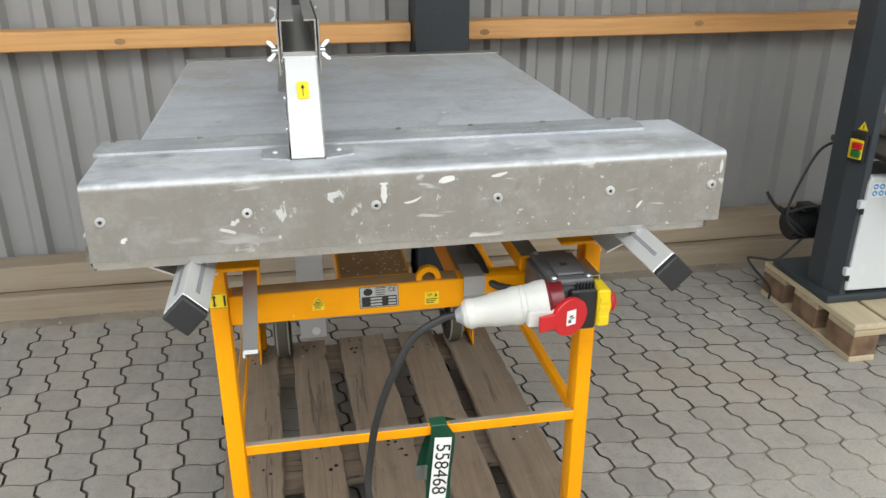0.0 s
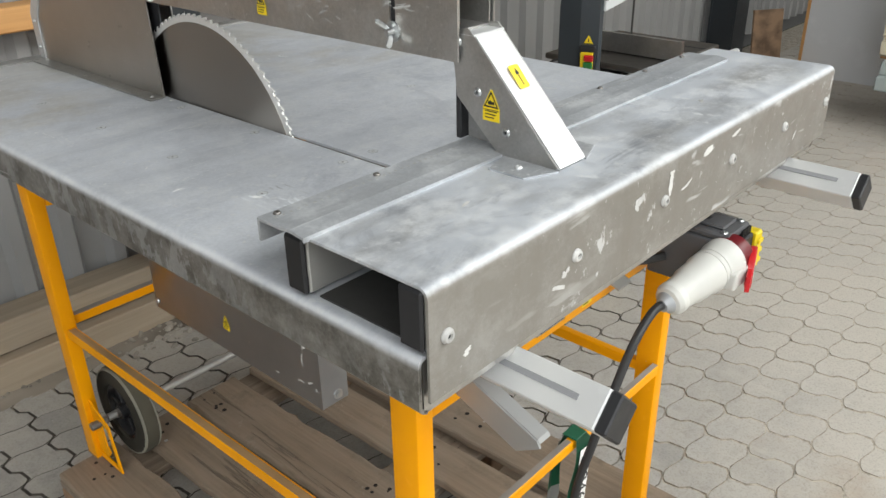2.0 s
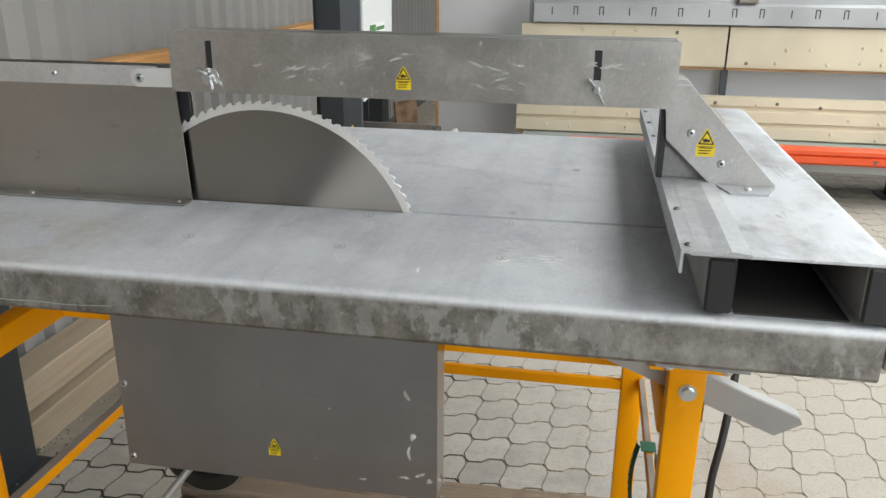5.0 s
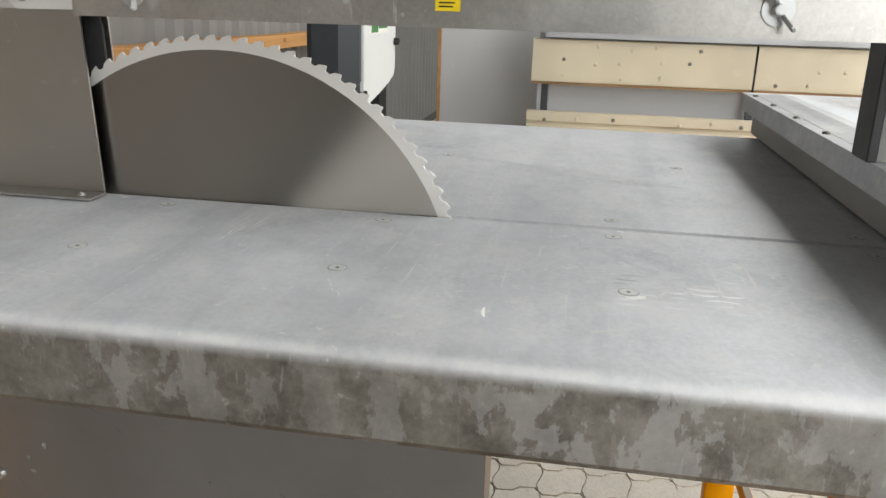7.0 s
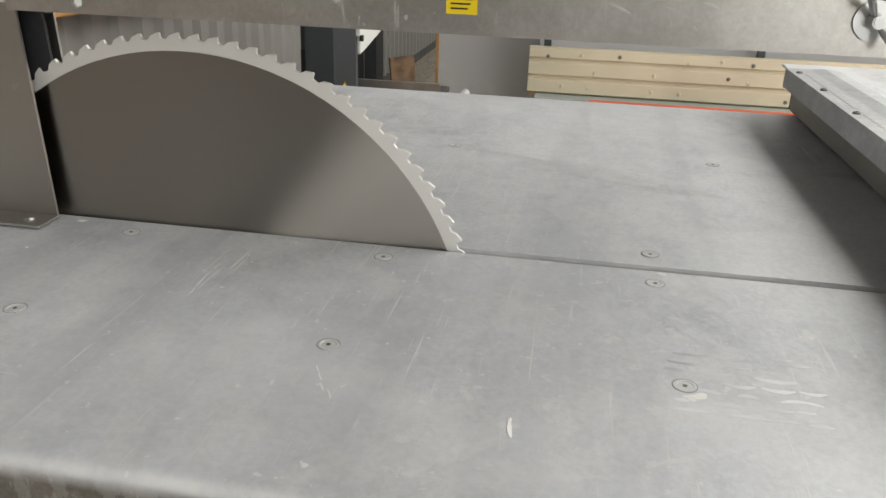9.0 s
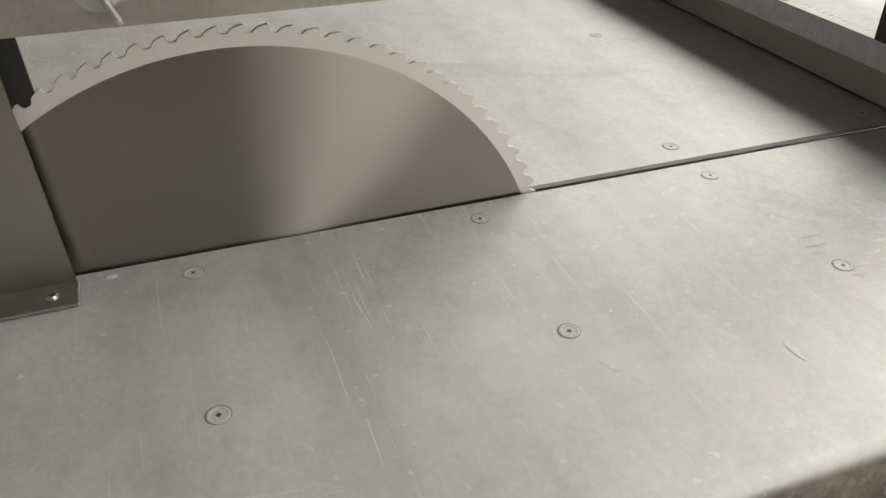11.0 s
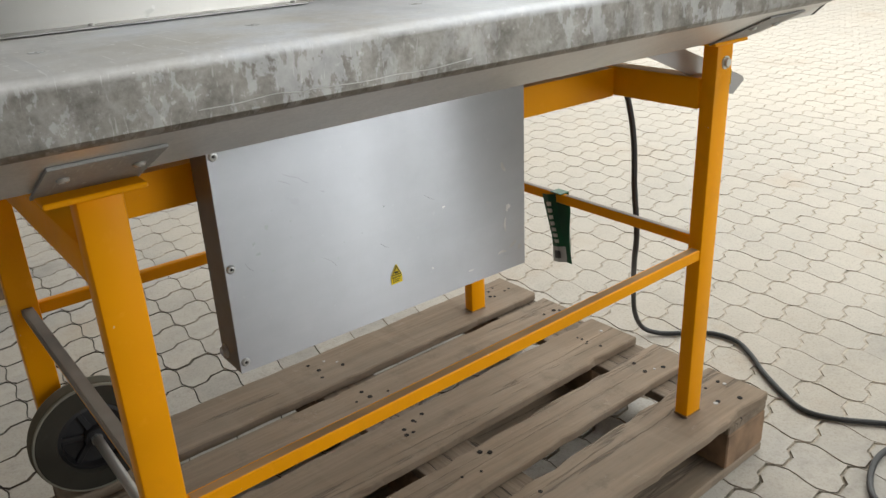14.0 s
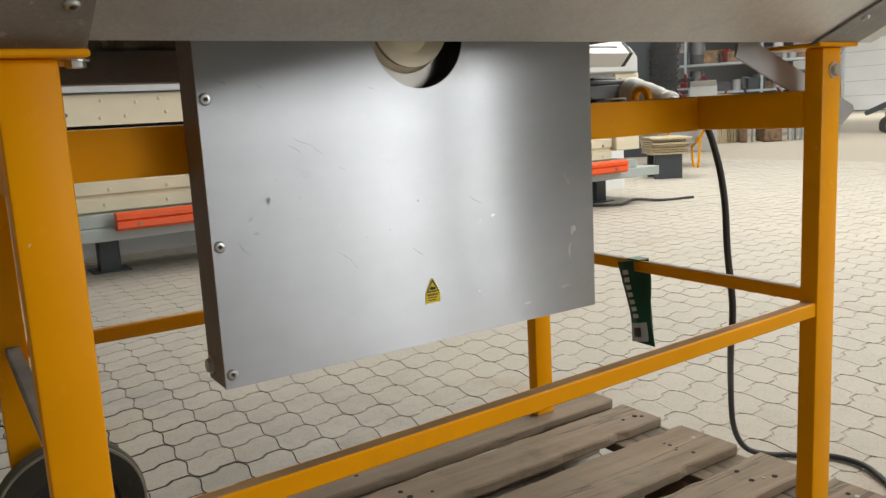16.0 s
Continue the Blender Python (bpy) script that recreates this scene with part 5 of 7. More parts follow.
for leg, x in (("fl", -0.126),):
    sm = frame_of((x, 0.1498, 0.842), (1, 0, 0), (0, 0, 1))
    st = part("arrow_sticker", flat(rect(-0.0145, 0.0145, -0.0135, 0.0135), sm, 0.0004), "sign_yellow", legs[leg], "yellow sticker with a double arrow")
    part("print", merge(flat([(-0.010, -0.006), (-0.006, -0.011), (-0.002, -0.006), (-0.0045, -0.006), (-0.0045, 0.006), (-0.002, 0.006), (-0.006, 0.011), (-0.010, 0.006), (-0.0075, 0.006), (-0.0075, -0.006)], sm, 0.0008), flat(rect(0.009, 0.013, -0.010, 0.010), sm, 0.0008), flat(rect(-0.0142, 0.0142, 0.0125, 0.0132), sm, 0.0008), flat(rect(-0.0142, 0.0142, -0.0132, -0.0125), sm, 0.0008)), "ink", st)

# dust hood under the table, with its round opening
HY, HZ, HR = 0.79, 0.932, 0.063
bm, tops = bmesh.new(), [(0.517, 0.985), (HY - HR, 0.985), *[(HY + HR * math.cos(radians(a)), HZ + HR * math.sin(radians(a))) for a in range(180, 361, 10)], (HY + HR, 0.985), (1.058, 0.985)]
cols = [(bm.verts.new((0.0, y, z)), bm.verts.new((0.0, y, 0.556))) for y, z in tops if not (z == 0.985 and 0.6 < y < 1.0)]
cols_l = (bm.verts.new((0.0, HY - HR, 0.985)), cols[1][0])
cols_r = (bm.verts.new((0.0, HY + HR, 0.985)), cols[-2][0])
for (a, b), (c, d) in zip(cols[1:-2], cols[2:-1]):
    bm.faces.new((a, b, d, c))
bm.faces.new((cols[0][0], cols[0][1], cols[1][1], cols[1][0], cols_l[0]))
bm.faces.new((cols[-2][0], cols[-2][1], cols[-1][1], cols[-1][0], cols_r[0]))
bmesh.ops.recalc_face_normals(bm, faces=bm.faces)
if bm.faces[0].normal.x > 0:
    bmesh.ops.reverse_faces(bm, faces=bm.faces)
bmesh.ops.solidify(bm, geom=bm.faces[:], thickness=0.002)
hood = part("dust_hood", bm, "steel_panel", saw, "brushed steel dust hood panel with a round opening")
# Rear end takes a darker steel for its shade; front end keeps panel steel.
part("hood_end", box(0.002, 0.058, 1.055, 1.058, 0.556, 0.985, 0.0005), "dark_steel", hood, "end sheet, coloured dark for its shade")
part("hood_end", box(0.002, 0.058, 0.517, 0.520, 0.556, 0.985, 0.0005), "steel_panel", hood)
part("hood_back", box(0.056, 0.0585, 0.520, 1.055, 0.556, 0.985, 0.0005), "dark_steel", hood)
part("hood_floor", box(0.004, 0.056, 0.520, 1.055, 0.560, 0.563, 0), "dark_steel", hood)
part("hood_edge", box(-0.001, 0.0, 0.517, 1.058, 0.929, 0.931, 0), "steel_panel", hood)
# Collar and ring are black to draw the shade inside the opening.
part("hole_collar", lathe([(0.064, 0.0), (0.066, 0.0), (0.066, 0.03), (0.064, 0.03), (0.064, 0.0)], (0.0025, 0.79, 0.932), (1, 0, 0), 40, False), "black", hood, "collar of the opening, black for its shade", True)
part("shaft_hole", lathe([(0.045, 0.0), (0.0632, 0.0), (0.0632, 0.002), (0.045, 0.002)], (0.034, 0.79, 0.932), (1, 0, 0), 40), "black", hood, "black ring drawn for the dark gap round the shaft")
part("shaft_flange", lathe([(0.050, 0.006), (0.050, 0.0), (0.046, -0.002), (0.041, -0.003), (0.036, -0.007), (0.018, -0.011), (0.001, -0.012)], (0.026, 0.793, 0.938), (1, 0, 0), 40), "brass", hood, "bright shaft flange behind the opening", True)
for k, (y, z, w, h) in enumerate(((0.565, 0.742, 0.008, 0.024), (0.556, 0.668, 0.013, 0.016), (0.562, 0.640, 0.006, 0.030), (0.545, 0.600, 0.022, 0.008), (0.528, 0.590, 0.012, 0.016), (0.570, 0.592, 0.022, 0.006), (0.600, 0.690, 0.005, 0.009), (0.690, 0.705, 0.012, 0.006), (0.640, 0.580, 0.014, 0.004), (0.72, 0.61, 0.006, 0.008))):
    part("plaster_splash", splash((-0.0001, y, z), (0, -1, 0), (0, 0, 1), w, h, 160 + k, 0.5 if k % 3 == 0 else 0.0), "plaster", hood, "dried white splash")
for k, (ya, za, yb, zb) in enumerate(((0.960, 0.821, 0.937, 0.811), (0.937, 0.811, 0.923, 0.800), (0.967, 0.814, 0.949, 0.804), (0.994, 0.879, 0.987, 0.874), (1.037, 0.884, 1.026, 0.880), (0.906, 0.785, 0.898, 0.781), (0.729, 0.734, 0.709, 0.722), (0.815, 0.679, 0.800, 0.668), (0.861, 0.873, 0.854, 0.870), (0.915, 0.689, 0.889, 0.665), (1.030, 0.713, 1.019, 0.699))):
    part("scratch", splash((-0.0001, (ya + yb) / 2, (za + zb) / 2), (0, yb - ya, zb - za), (0, zb - za, ya - yb), 1.2 * math.hypot(yb - ya, zb - za), 0.0008, 230 + k, 0.0, 0.0001), "scratch_grey", hood, "fine dark scratch")
for k, (y, z, w) in enumerate(((0.992, 0.754, 0.0100), (1.013, 0.737, 0.0060), (1.009, 0.722, 0.0090), (0.956, 0.754, 0.0040), (0.958, 0.731, 0.0040), (0.981, 0.776, 0.0035), (0.928, 0.686, 0.0060), (0.804, 0.736, 0.0045), (0.888, 0.678, 0.0040), (0.913, 0.699, 0.0035), (0.990, 0.691, 0.0055), (0.93, 0.70, 0.003), (0.876, 0.70, 0.003), (0.845, 0.705, 0.0025))):
    part("drop_mark", splash((-0.0001, y, z), (0, -1, 0), (0, 0, 1), w, w, 260 + k), "drop_grey", hood, "grey-green dried drop")
for z in (0.572, 0.712, 0.865):
    screw((0.0, 1.050, z), (-1, 0, 0), 0.0065, hood)
hex_bolt((0.045, 1.058, 0.574), (0, 1, 0), 0.008, hood)
for y, z in ((0.518, 0.572),):
    hex_bolt((0.035, 0.517, 0.572), (0, -1, 0), 0.007, hood)
warning_sticker(frame_of((-0.0002, 0.790, 0.622), (0, -1, 0), (0, 0, 1)), 0.021, 0.031, hood)

# carrying arms: square tubes set on edge, with black caps
for x, z in ((-0.139, 0.948), (0.549, 0.952)):
    h = 0.0295
    arm = part("carrying_arm", prism([(x - h, z), (x, z - h), (x + h, z), (x, z + h)], "y", -0.100, 0.34, 0.0015), "alu_pale", saw, "square aluminium carrying arm set on edge")
    part("end_cap", prism([(x - h, z), (x, z - h), (x + h, z), (x, z + h)], "y", -0.113, -0.100, 0.002), "black", arm, "black plastic end cap")
    for k in (1, -1):
        # Raised darker strip draws the shade of a pressed groove.
        part("groove", prism([(x + k * 0.0165, z + 0.0134), (x + k * 0.0172, z + 0.0141), (x + k * 0.0128, z + 0.0185), (x + k * 0.0121, z + 0.0178)][::k], "y", -0.074, 0.03), "groove_grey", arm, "long pressed groove")

# folding stay: an angle bar that hangs below the front edge
stay = part("folding_stay", merge(prism([(0.013, 0.808), (0.046, 0.787), (0.315, 0.895), (0.305, 0.930), (0.018, 0.8165)], "x", -0.083, -0.0795), prism([(0.0145, 0.8125), (0.018, 0.8175), (0.305, 0.931), (0.3055, 0.9275)], "x", -0.0805, -0.060)), "stay_zinc", saw, "grey angle bar hanging below the front edge")

# wheels on an axle between the rear legs
axle = part("axle", cyl((-0.112, 1.178, 0.2635), (0.50, 1.178, 0.2635), 0.009, n=14), "dull_zinc", saw, "thin steel axle", True)


def wheel(x, out):
    tyre = [(0.066, -0.016), (0.070, -0.022), (0.090, -0.0245), (0.104, -0.020), (0.1105, -0.011), (0.1115, 0.0), (0.1105, 0.011), (0.104, 0.020), (0.090, 0.0245), (0.070, 0.022), (0.066, 0.016)]
    bm = bmesh.new()
    n, rings = 48, []
    for r, h in tyre:
        rings.append([bm.verts.new((h, r * math.cos(2 * math.pi * i / n), r * math.sin(2 * math.pi * i / n))) for i in range(n)])
    for a, b in zip(rings, rings[1:] + rings[:1]):
        for i in range(n):
            bm.faces.new((a[i], a[(i + 1) % n], b[(i + 1) % n], b[i]))
    bmesh.ops.recalc_face_normals(bm, faces=bm.faces)
    w = part("wheel", moved(bm, Matrix.Translation((x, 1.178, 0.2626))), "tyre", saw, "dusty rubber transport wheel", True)
    part("tread", moved(lathe([(0.1060, -0.0185), (0.1108, -0.0120), (0.1124, 0.0), (0.1108, 0.0120), (0.1060, 0.0185)], (0, 0, 0), (1, 0, 0), 48, False), Matrix.Translation((x, 1.178, 0.2626))), "tread", w, "dusty olive-brown tread", True)
    for h in (-0.0165, 0.0165):
        part("tread_edge", moved(lathe([(0.1050, -0.0035), (0.1083, -0.0030), (0.1093, 0.0), (0.1083, 0.0030), (0.1050, 0.0035)], (0, 0, 0), (1, 0, 0), 48, False), Matrix.Translation((x + h, 1.178, 0.2626))), "tyre_worn", w, "pale dusty edge of the tread", True)
    rim = bmesh.new()
    prof = [(0.0665, -0.015), (0.060, -0.017), (0.056, -0.006), (0.056, 0.006), (0.060, 0.017), (0.0665, 0.015)]
    rings = [[rim.verts.new((h, r * math.cos(2 * math.pi * i / n), r * math.sin(2 * math.pi * i / n))) for i in range(n)] for r, h in prof]
    for a, b in zip(rings, rings[1:] + rings[:1]):
        for i in range(n):
            rim.faces.new((a[i], a[(i + 1) % n], b[(i + 1) % n], b[i]))
    bmesh.ops.recalc_face_normals(rim, faces=rim.faces)
    part("rim", moved(rim, Matrix.Translation((x, 1.178, 0.2626))), "black", w, smooth=True)
    part("hub", cyl((x - 0.022, 1.178, 0.2626), (x + 0.022, 1.178, 0.2626), 0.019, n=20, bevel=0.002), "black", w, smooth=True)
    part("disc", cyl((x - 0.003, 1.178, 0.2626), (x + 0.003, 1.178, 0.2626), 0.058, n=40), "black", w)
    for k in range(6):
        sp = box(-0.010, 0.010, 0.017, 0.058, -0.0055, 0.0055, 0.0015)
        part("spoke", moved(sp, Matrix.Translation((x, 1.178, 0.2626)) @ Matrix.Rotation(k * math.pi / 3 + 0.2, 4, "X")), "black", w)
    part("axle_nut", cyl((x + out * 0.022, 1.178, 0.2626), (x + out * 0.030, 1.178, 0.2626), 0.011, n=6), "chrome", w)
    return w


wheel(-0.062, -1)
wheel(0.474, -1)
for key, x in (("rl", -0.136), ("rr", 0.532)):
    holder = []
    for quad in ([(1.203, 0.315), (1.128, 0.275), (1.136, 0.262), (1.203, 0.298)], [(1.128, 0.275), (1.108, 0.153), (1.120, 0.161), (1.138, 0.265)], [(1.108, 0.153), (1.203, 0.152), (1.203, 0.168), (1.120, 0.163)], [(1.203, 0.298), (1.168, 0.285), (1.160, 0.205), (1.150, 0.190), (1.164, 0.172), (1.203, 0.178)]):
        holder.append(prism(quad, "x", x, x + 0.004))
    hp = part("axle_holder", merge(*holder), "yellow", legs[key], "yellow slotted axle holder plate")
    part("lock_pin", cyl((x - 0.018, 1.174, 0.2635), (x + 0.02, 1.174, 0.2635), 0.010, n=14, bevel=0.001), "dark_steel", hp)

# switch box with socket, hanging lid and emergency stop
sw = part("switch_box", box(0.402, 0.484, 0.030, 0.150, 0.793, 0.878, 0.004, 2), "grey_plastic", saw, "dark grey switch box", True)
lid = part("box_lid", prism([(0.4085, 0.024), (0.4835, 0.024), (0.4835, 0.150), (0.4085, 0.150)], "z", 0.878, 0.889, 0.003), "grey_plastic", sw)
part("lid_step", box(0.424, 0.470, 0.040, 0.105, 0.889, 0.894, 0.0025), "grey_plastic", lid)
part("lid_mark", box(0.440, 0.452, 0.072, 0.082, 0.894, 0.8945, 0), "ink", lid)
for x, y in ((0.417, 0.036), (0.476, 0.036), (0.417, 0.138), (0.476, 0.138)):
    screw((x, y, 0.889), (0, 0, 1), 0.0055, sw)
for k in range(6):
    part("cooling_rib", box(0.452 + 0.0055 * k, 0.4545 + 0.0055 * k, 0.020, 0.030, 0.862, 0.884, 0.0005), "black", sw)
part("front_wall", box(0.440, 0.486, 0.016, 0.030, 0.800, 0.872, 0.003), "black", sw)
part("bracket_arm", prism(sheet([(0.484, 0.880), (0.500, 0.880), (0.500, 0.850)], 0.002), "y", 0.05, 0.12), "alu_plain", sw)
ax = Vector((0.124, -0.022, 0.024)).normalized()
mouth = Vector((0.399, 0.022, 0.857))
part("socket_collar", lathe([(0.030, -0.004), (0.0335, 0.0), (0.0335, 0.006), (0.029, 0.010), (0.028, 0.030), (0.02, 0.031)], mouth, ax, 28), "dark_red", sw, "dark red socket collar", True)
lidm = frame_of((0.430, -0.002, 0.840), (0.95, 0.31, 0), (0, 0, 1))
flap = part("socket_lid", moved(merge(prism([(0.033 * math.cos(a), 0.033 * math.sin(a)) for a in np.linspace(0, 2 * math.pi, 33)[:-1].tolist()], "z", 0.0, 0.010, 0.0015), prism(rect(-0.058, -0.022, -0.014, 0.012), "z", 0.002, 0.009, 0.001)), lidm), "red_plastic", sw, "red hanging socket lid", False)
part("lid_label", flat(rect(-0.009, 0.009, -0.013, 0.013), lidm, 0.0102), "white_ink", flap, "white label with grey print")
part("print", merge(flat(rect(-0.006, 0.000, -0.009, -0.003), lidm, 0.0106), flat(rect(-0.004, 0.003, 0.001, 0.004), lidm, 0.0106), flat(rect(-0.002, 0.006, -0.002, 0.000), lidm, 0.0106)), "grey_plastic", flap)
stop = part("emergency_stop", box(0.486, 0.508, 0.010, 0.062, 0.806, 0.872, 0.003), "sign_yellow", sw, "yellow emergency stop housing")
for z in (0.822, 0.840, 0.856):
    part("rib", box(0.4885, 0.5055, 0.0065, 0.0105, z - 0.004, z + 0.004, 0.001), "sign_yellow", stop)
part("stop_button", lathe([(0.010, 0.0), (0.018, 0.003), (0.019, 0.010), (0.014, 0.015), (0.002, 0.016)], (0.508, 0.036, 0.840), (1, 0, 0), 24), "red_plastic", stop, "red push button", True)
part("stop_ring", lathe([(0.021, -0.001), (0.021, 0.003), (0.012, 0.003)], (0.508, 0.036, 0.840), (1, 0, 0), 24), "sign_yellow", stop, smooth=True)
part("feed_cable", hose([(0.40, 0.12, 0.83), (0.375, 0.14, 0.825), (0.345, 0.16, 0.83), (0.335, 0.21, 0.85), (0.33, 0.30, 0.856)], 0.007), "cable", saw, smooth=True)

# ---------------------------------------------------------------- plug and cable
plug = thing("power_plug", (0.10, -0.25, 0.0), "white industrial plug on a black rubber cable, pushed into the socket", "power cable")
ax2 = -ax
part("plug_body", lathe([(0.0335, -0.0044), (0.0350, 0.0000), (0.0350, 0.0133), (0.0325, 0.0222), (0.0323, 0.0289), (0.0312, 0.0294), (0.0312, 0.0311), (0.0322, 0.0316), (0.0321, 0.0377), (0.0310, 0.0383), (0.0310, 0.0400), (0.0320, 0.0405), (0.0320, 0.0533), (0.0300, 0.0577), (0.0285, 0.0866), (0.0260, 0.0910), (0.0240, 0.1154), (0.0250, 0.1177), (0.0250, 0.1265), (0.0215, 0.1332), (0.0150, 0.1376), (0.0100, 0.1388)], mouth, ax2, 32), "white_plastic", plug, "dusty white plug body", True)
part("plug_cheek", moved(box(-0.024, 0.022, -0.037, -0.018, -0.014, 0.014, 0.003, 2), Matrix.Translation(mouth + ax2 * 0.014 + Vector((0.0, 0.0, -0.012)))), "white_plastic", plug)
tip = mouth + ax2 * 0.138
part("cable_gland", lathe([(0.0165, 0.0), (0.0170, 0.006), (0.0120, 0.012), (0.0100, 0.016)], mouth + ax2 * 0.131, ax2, 24), "galvanised", plug, smooth=True)
CABLE = [tip, tip + ax2 * 0.03, (0.187, 0.050, 0.795), (0.152, 0.056, 0.725), (0.128, 0.066, 0.650), (0.112, 0.078, 0.560), (0.106, 0.070, 0.455), (0.155, 0.010, 0.350), (0.250, -0.115, 0.220), (0.292, -0.180, 0.100), (0.298, -0.228, 0.030), (0.268, -0.265, 0.0105), (0.225, -0.310, 0.0095), (0.170, -0.368, 0.0095), (0.100, -0.380, 0.0095), (0.030, -0.342, 0.0095), (-0.035, -0.290, 0.0095), (-0.120, -0.237, 0.0095), (-0.190, -0.207, 0.0095), (-0.255, -0.226, 0.0095), (-0.335, -0.286, 0.0095), (-0.430, -0.355, 0.0095), (-0.62, -0.50, 0.0095), (-0.78, -0.50, 0.0095), (-0.80, -0.36, 0.0095), (-0.66, -0.235, 0.0095), (-0.535, -0.250, 0.021), (-0.430, -0.270, 0.029), (-0.385, -0.165, 0.0095), (-0.430, -0.035, 0.0095), (-0.505, -0.015, 0.0095), (-0.540, -0.130, 0.0095), (-0.60, -0.32, 0.031), (-0.75, -0.60, 0.0095), (-1.3, -1.0, 0.0095), (-2.6, -1.3, 0.0095)]
part("cable", hose(CABLE, 0.0066, 8, 10), "cable", plug, "black rubber cable that lies in a loop on the paving", True)

# ---------------------------------------------------------------- lot tag on the front rail
tag = thing("lot_tag", (0.25, 0.155, 0.36), "green tag with a white lot number on the rail", "tag")


def tape(y0, length, width, lean, bulge):
    """A thin hanging strip of tape with a slight curl."""
    bm, rows, nseg = bmesh.new(), [], 16
    for k in range(nseg + 1):
        f = k / nseg
        x0, y = 0.233 + lean * f, y0 + bulge(f)
        rows.append([bm.verts.new((x0 + dx, y, 0.543 - length * f)) for dx in (0, width(f))])
    for a, b in zip(rows, rows[1:]):
        bm.faces.new((a[0], a[1], b[1], b[0]))
    bmesh.ops.solidify(bm, geom=bm.faces[:], thickness=0.0006)
    return bm


part("tape", tape(0.1555, 0.175, lambda f: 0.030 + 0.018 * min(1, f * 7), -0.013, lambda f: -0.004 * math.sin(7 * f)), "tag_green", tag, smooth=True)


def back_line(f):
    """Right edge, width, depth and height of the strip behind the rail, from the rail (0) to its end (1)."""
    return 0.246 - 0.040 * f - 0.008 * math.sin(2.6 * f), 0.041 - 0.009 * math.sin(math.pi * min(1.0, 1.15 * f)), 0.1825 + 0.014 * f + 0.006 * math.sin(5 * f), 0.541 - 0.150 * f


def back_strip(f0, f1, u0, u1, lift, th):
    """A piece of that strip between two heights and two shares of its width."""
    bm, rows, nseg = bmesh.new(), [], max(1, round((f1 - f0) * 18))
    for k in range(nseg + 1):
        x, w, y, z = back_line(f0 + (f1 - f0) * k / nseg)
        rows.append([bm.verts.new((x + w * u, y + lift + 0.006 * math.sin(3 * u), z - 0.008 * u)) for u in (u0, (u0 + u1) / 2, u1)])
    for ra, rb in zip(rows, rows[1:]):
        for k in range(2):
            bm.faces.new((ra[k], ra[k + 1], rb[k + 1], rb[k]))
    bmesh.ops.solidify(bm, geom=bm.faces[:], thickness=th)
    return bm


back = part("tape", back_strip(0.0, 0.76, 0.0, 1.0, 0.0, 0.0006), "tag_green", tag, smooth=True)
part("number_end", back_strip(0.76, 1.0, 0.0, 1.0, 0.0, 0.0006), "silver_label", back, "pale grey end of the tag")
part("number_mark", back_strip(0.82, 0.94, 0.30, 0.72, 0.0011, 0.0003), "grey_plastic", back)
for k in range(7):
    part("mark", back_strip(0.10 + 0.09 * k, 0.155 + 0.09 * k, 0.30, 0.66, 0.0011, 0.0003), "white_ink", back, "plain white mark")
part("tape_fold", box(0.232, 0.264, 0.1545, 0.1825, 0.5405, 0.5435, 0.001), "tag_green", tag)
tm = frame_of((0.2490, 0.1492, 0.4455), (-0.09, 0, -1), (1, 0, -0.09))
white = part("number_label", moved(box(-0.073, 0.073, -0.0165, 0.0165, 0, 0.0008, 0), tm), "white_ink", tag, "white label with a black number")
lettering("558468", 0.0400, tm @ Matrix.Translation((0, 0, 0.0011)), "ink", white, "number")

# ---------------------------------------------------------------- bandsaw on its pallet
bs = thing("bandsaw", (2.1, 1.35, 0.144), "grey and white upright bandsaw bolted on a pale pallet", "bandsaw")
part("base_plate", box(1.840, 2.42, 1.172, 1.52, 0.1445, 0.176, 0.008, 2), "slate_paint", bs, "dark grey base plate", True)
part("column", prism([(1.862, 1.240), (1.888, 1.176), (1.911, 1.176), (1.911, 1.330), (1.862, 1.330)], "z", 0.176, 2.05), "slate_paint", bs, "slate-grey box column")
part("column_seam", box(1.903, 1.909, 1.215, 1.36, 0.62, 0.89, 0.001), "ink", bs)
low = part("lower_housing", box(1.912, 2.345, 1.20, 1.36, 0.178, 0.612, 0.006), "slate_paint", bs)
door = part("lower_door", prism([(1.902, 0.196), (2.345, 0.190), (2.350, 0.560), (2.338, 0.594), (2.13, 0.616), (1.915, 0.618), (1.906, 0.60)], "y", 1.165, 1.199, 0.004), "machine_white", bs, "light grey wheel door", False)
for z in (0.27, 0.52):
    hg = part("hinge", box(1.886, 1.908, 1.163, 1.192, z - 0.016, z + 0.016, 0.002), "machine_white", door)
    part("pin", cyl((1.893, 1.160, z - 0.030), (1.893, 1.160, z - 0.012), 0.007, n=10), "black", hg)
knob = part("door_knob", cyl((2.322, 1.165, 0.420), (2.322, 1.146, 0.420), 0.014, 0.012, 20, 0.002), "black", door, "black locking knob", True)
part("knob_lever", box(2.330, 2.342, 1.150, 1.160, 0.425, 0.447, 0.002), "black", knob)
sm = frame_of((1.968, 1.1645, 0.572), (1, 0, 0), (0, 0, 1))
sg = part("safety_label", flat(rect(-0.048, 0.048, -0.026, 0.026), sm, 0.0003), "white_ink", door, "label with round blue signs")
discs = [moved(cyl((-0.036 + 0.024 * i, 0.012 - 0.024 * j, 0.0006), (-0.036 + 0.024 * i, 0.012 - 0.024 * j, 0.0010), 0.0098, n=16), sm) for i in range(4) for j in range(2) if (i, j) != (3, 1)]
part("blue_signs", merge(*discs), "blue_ink", sg)
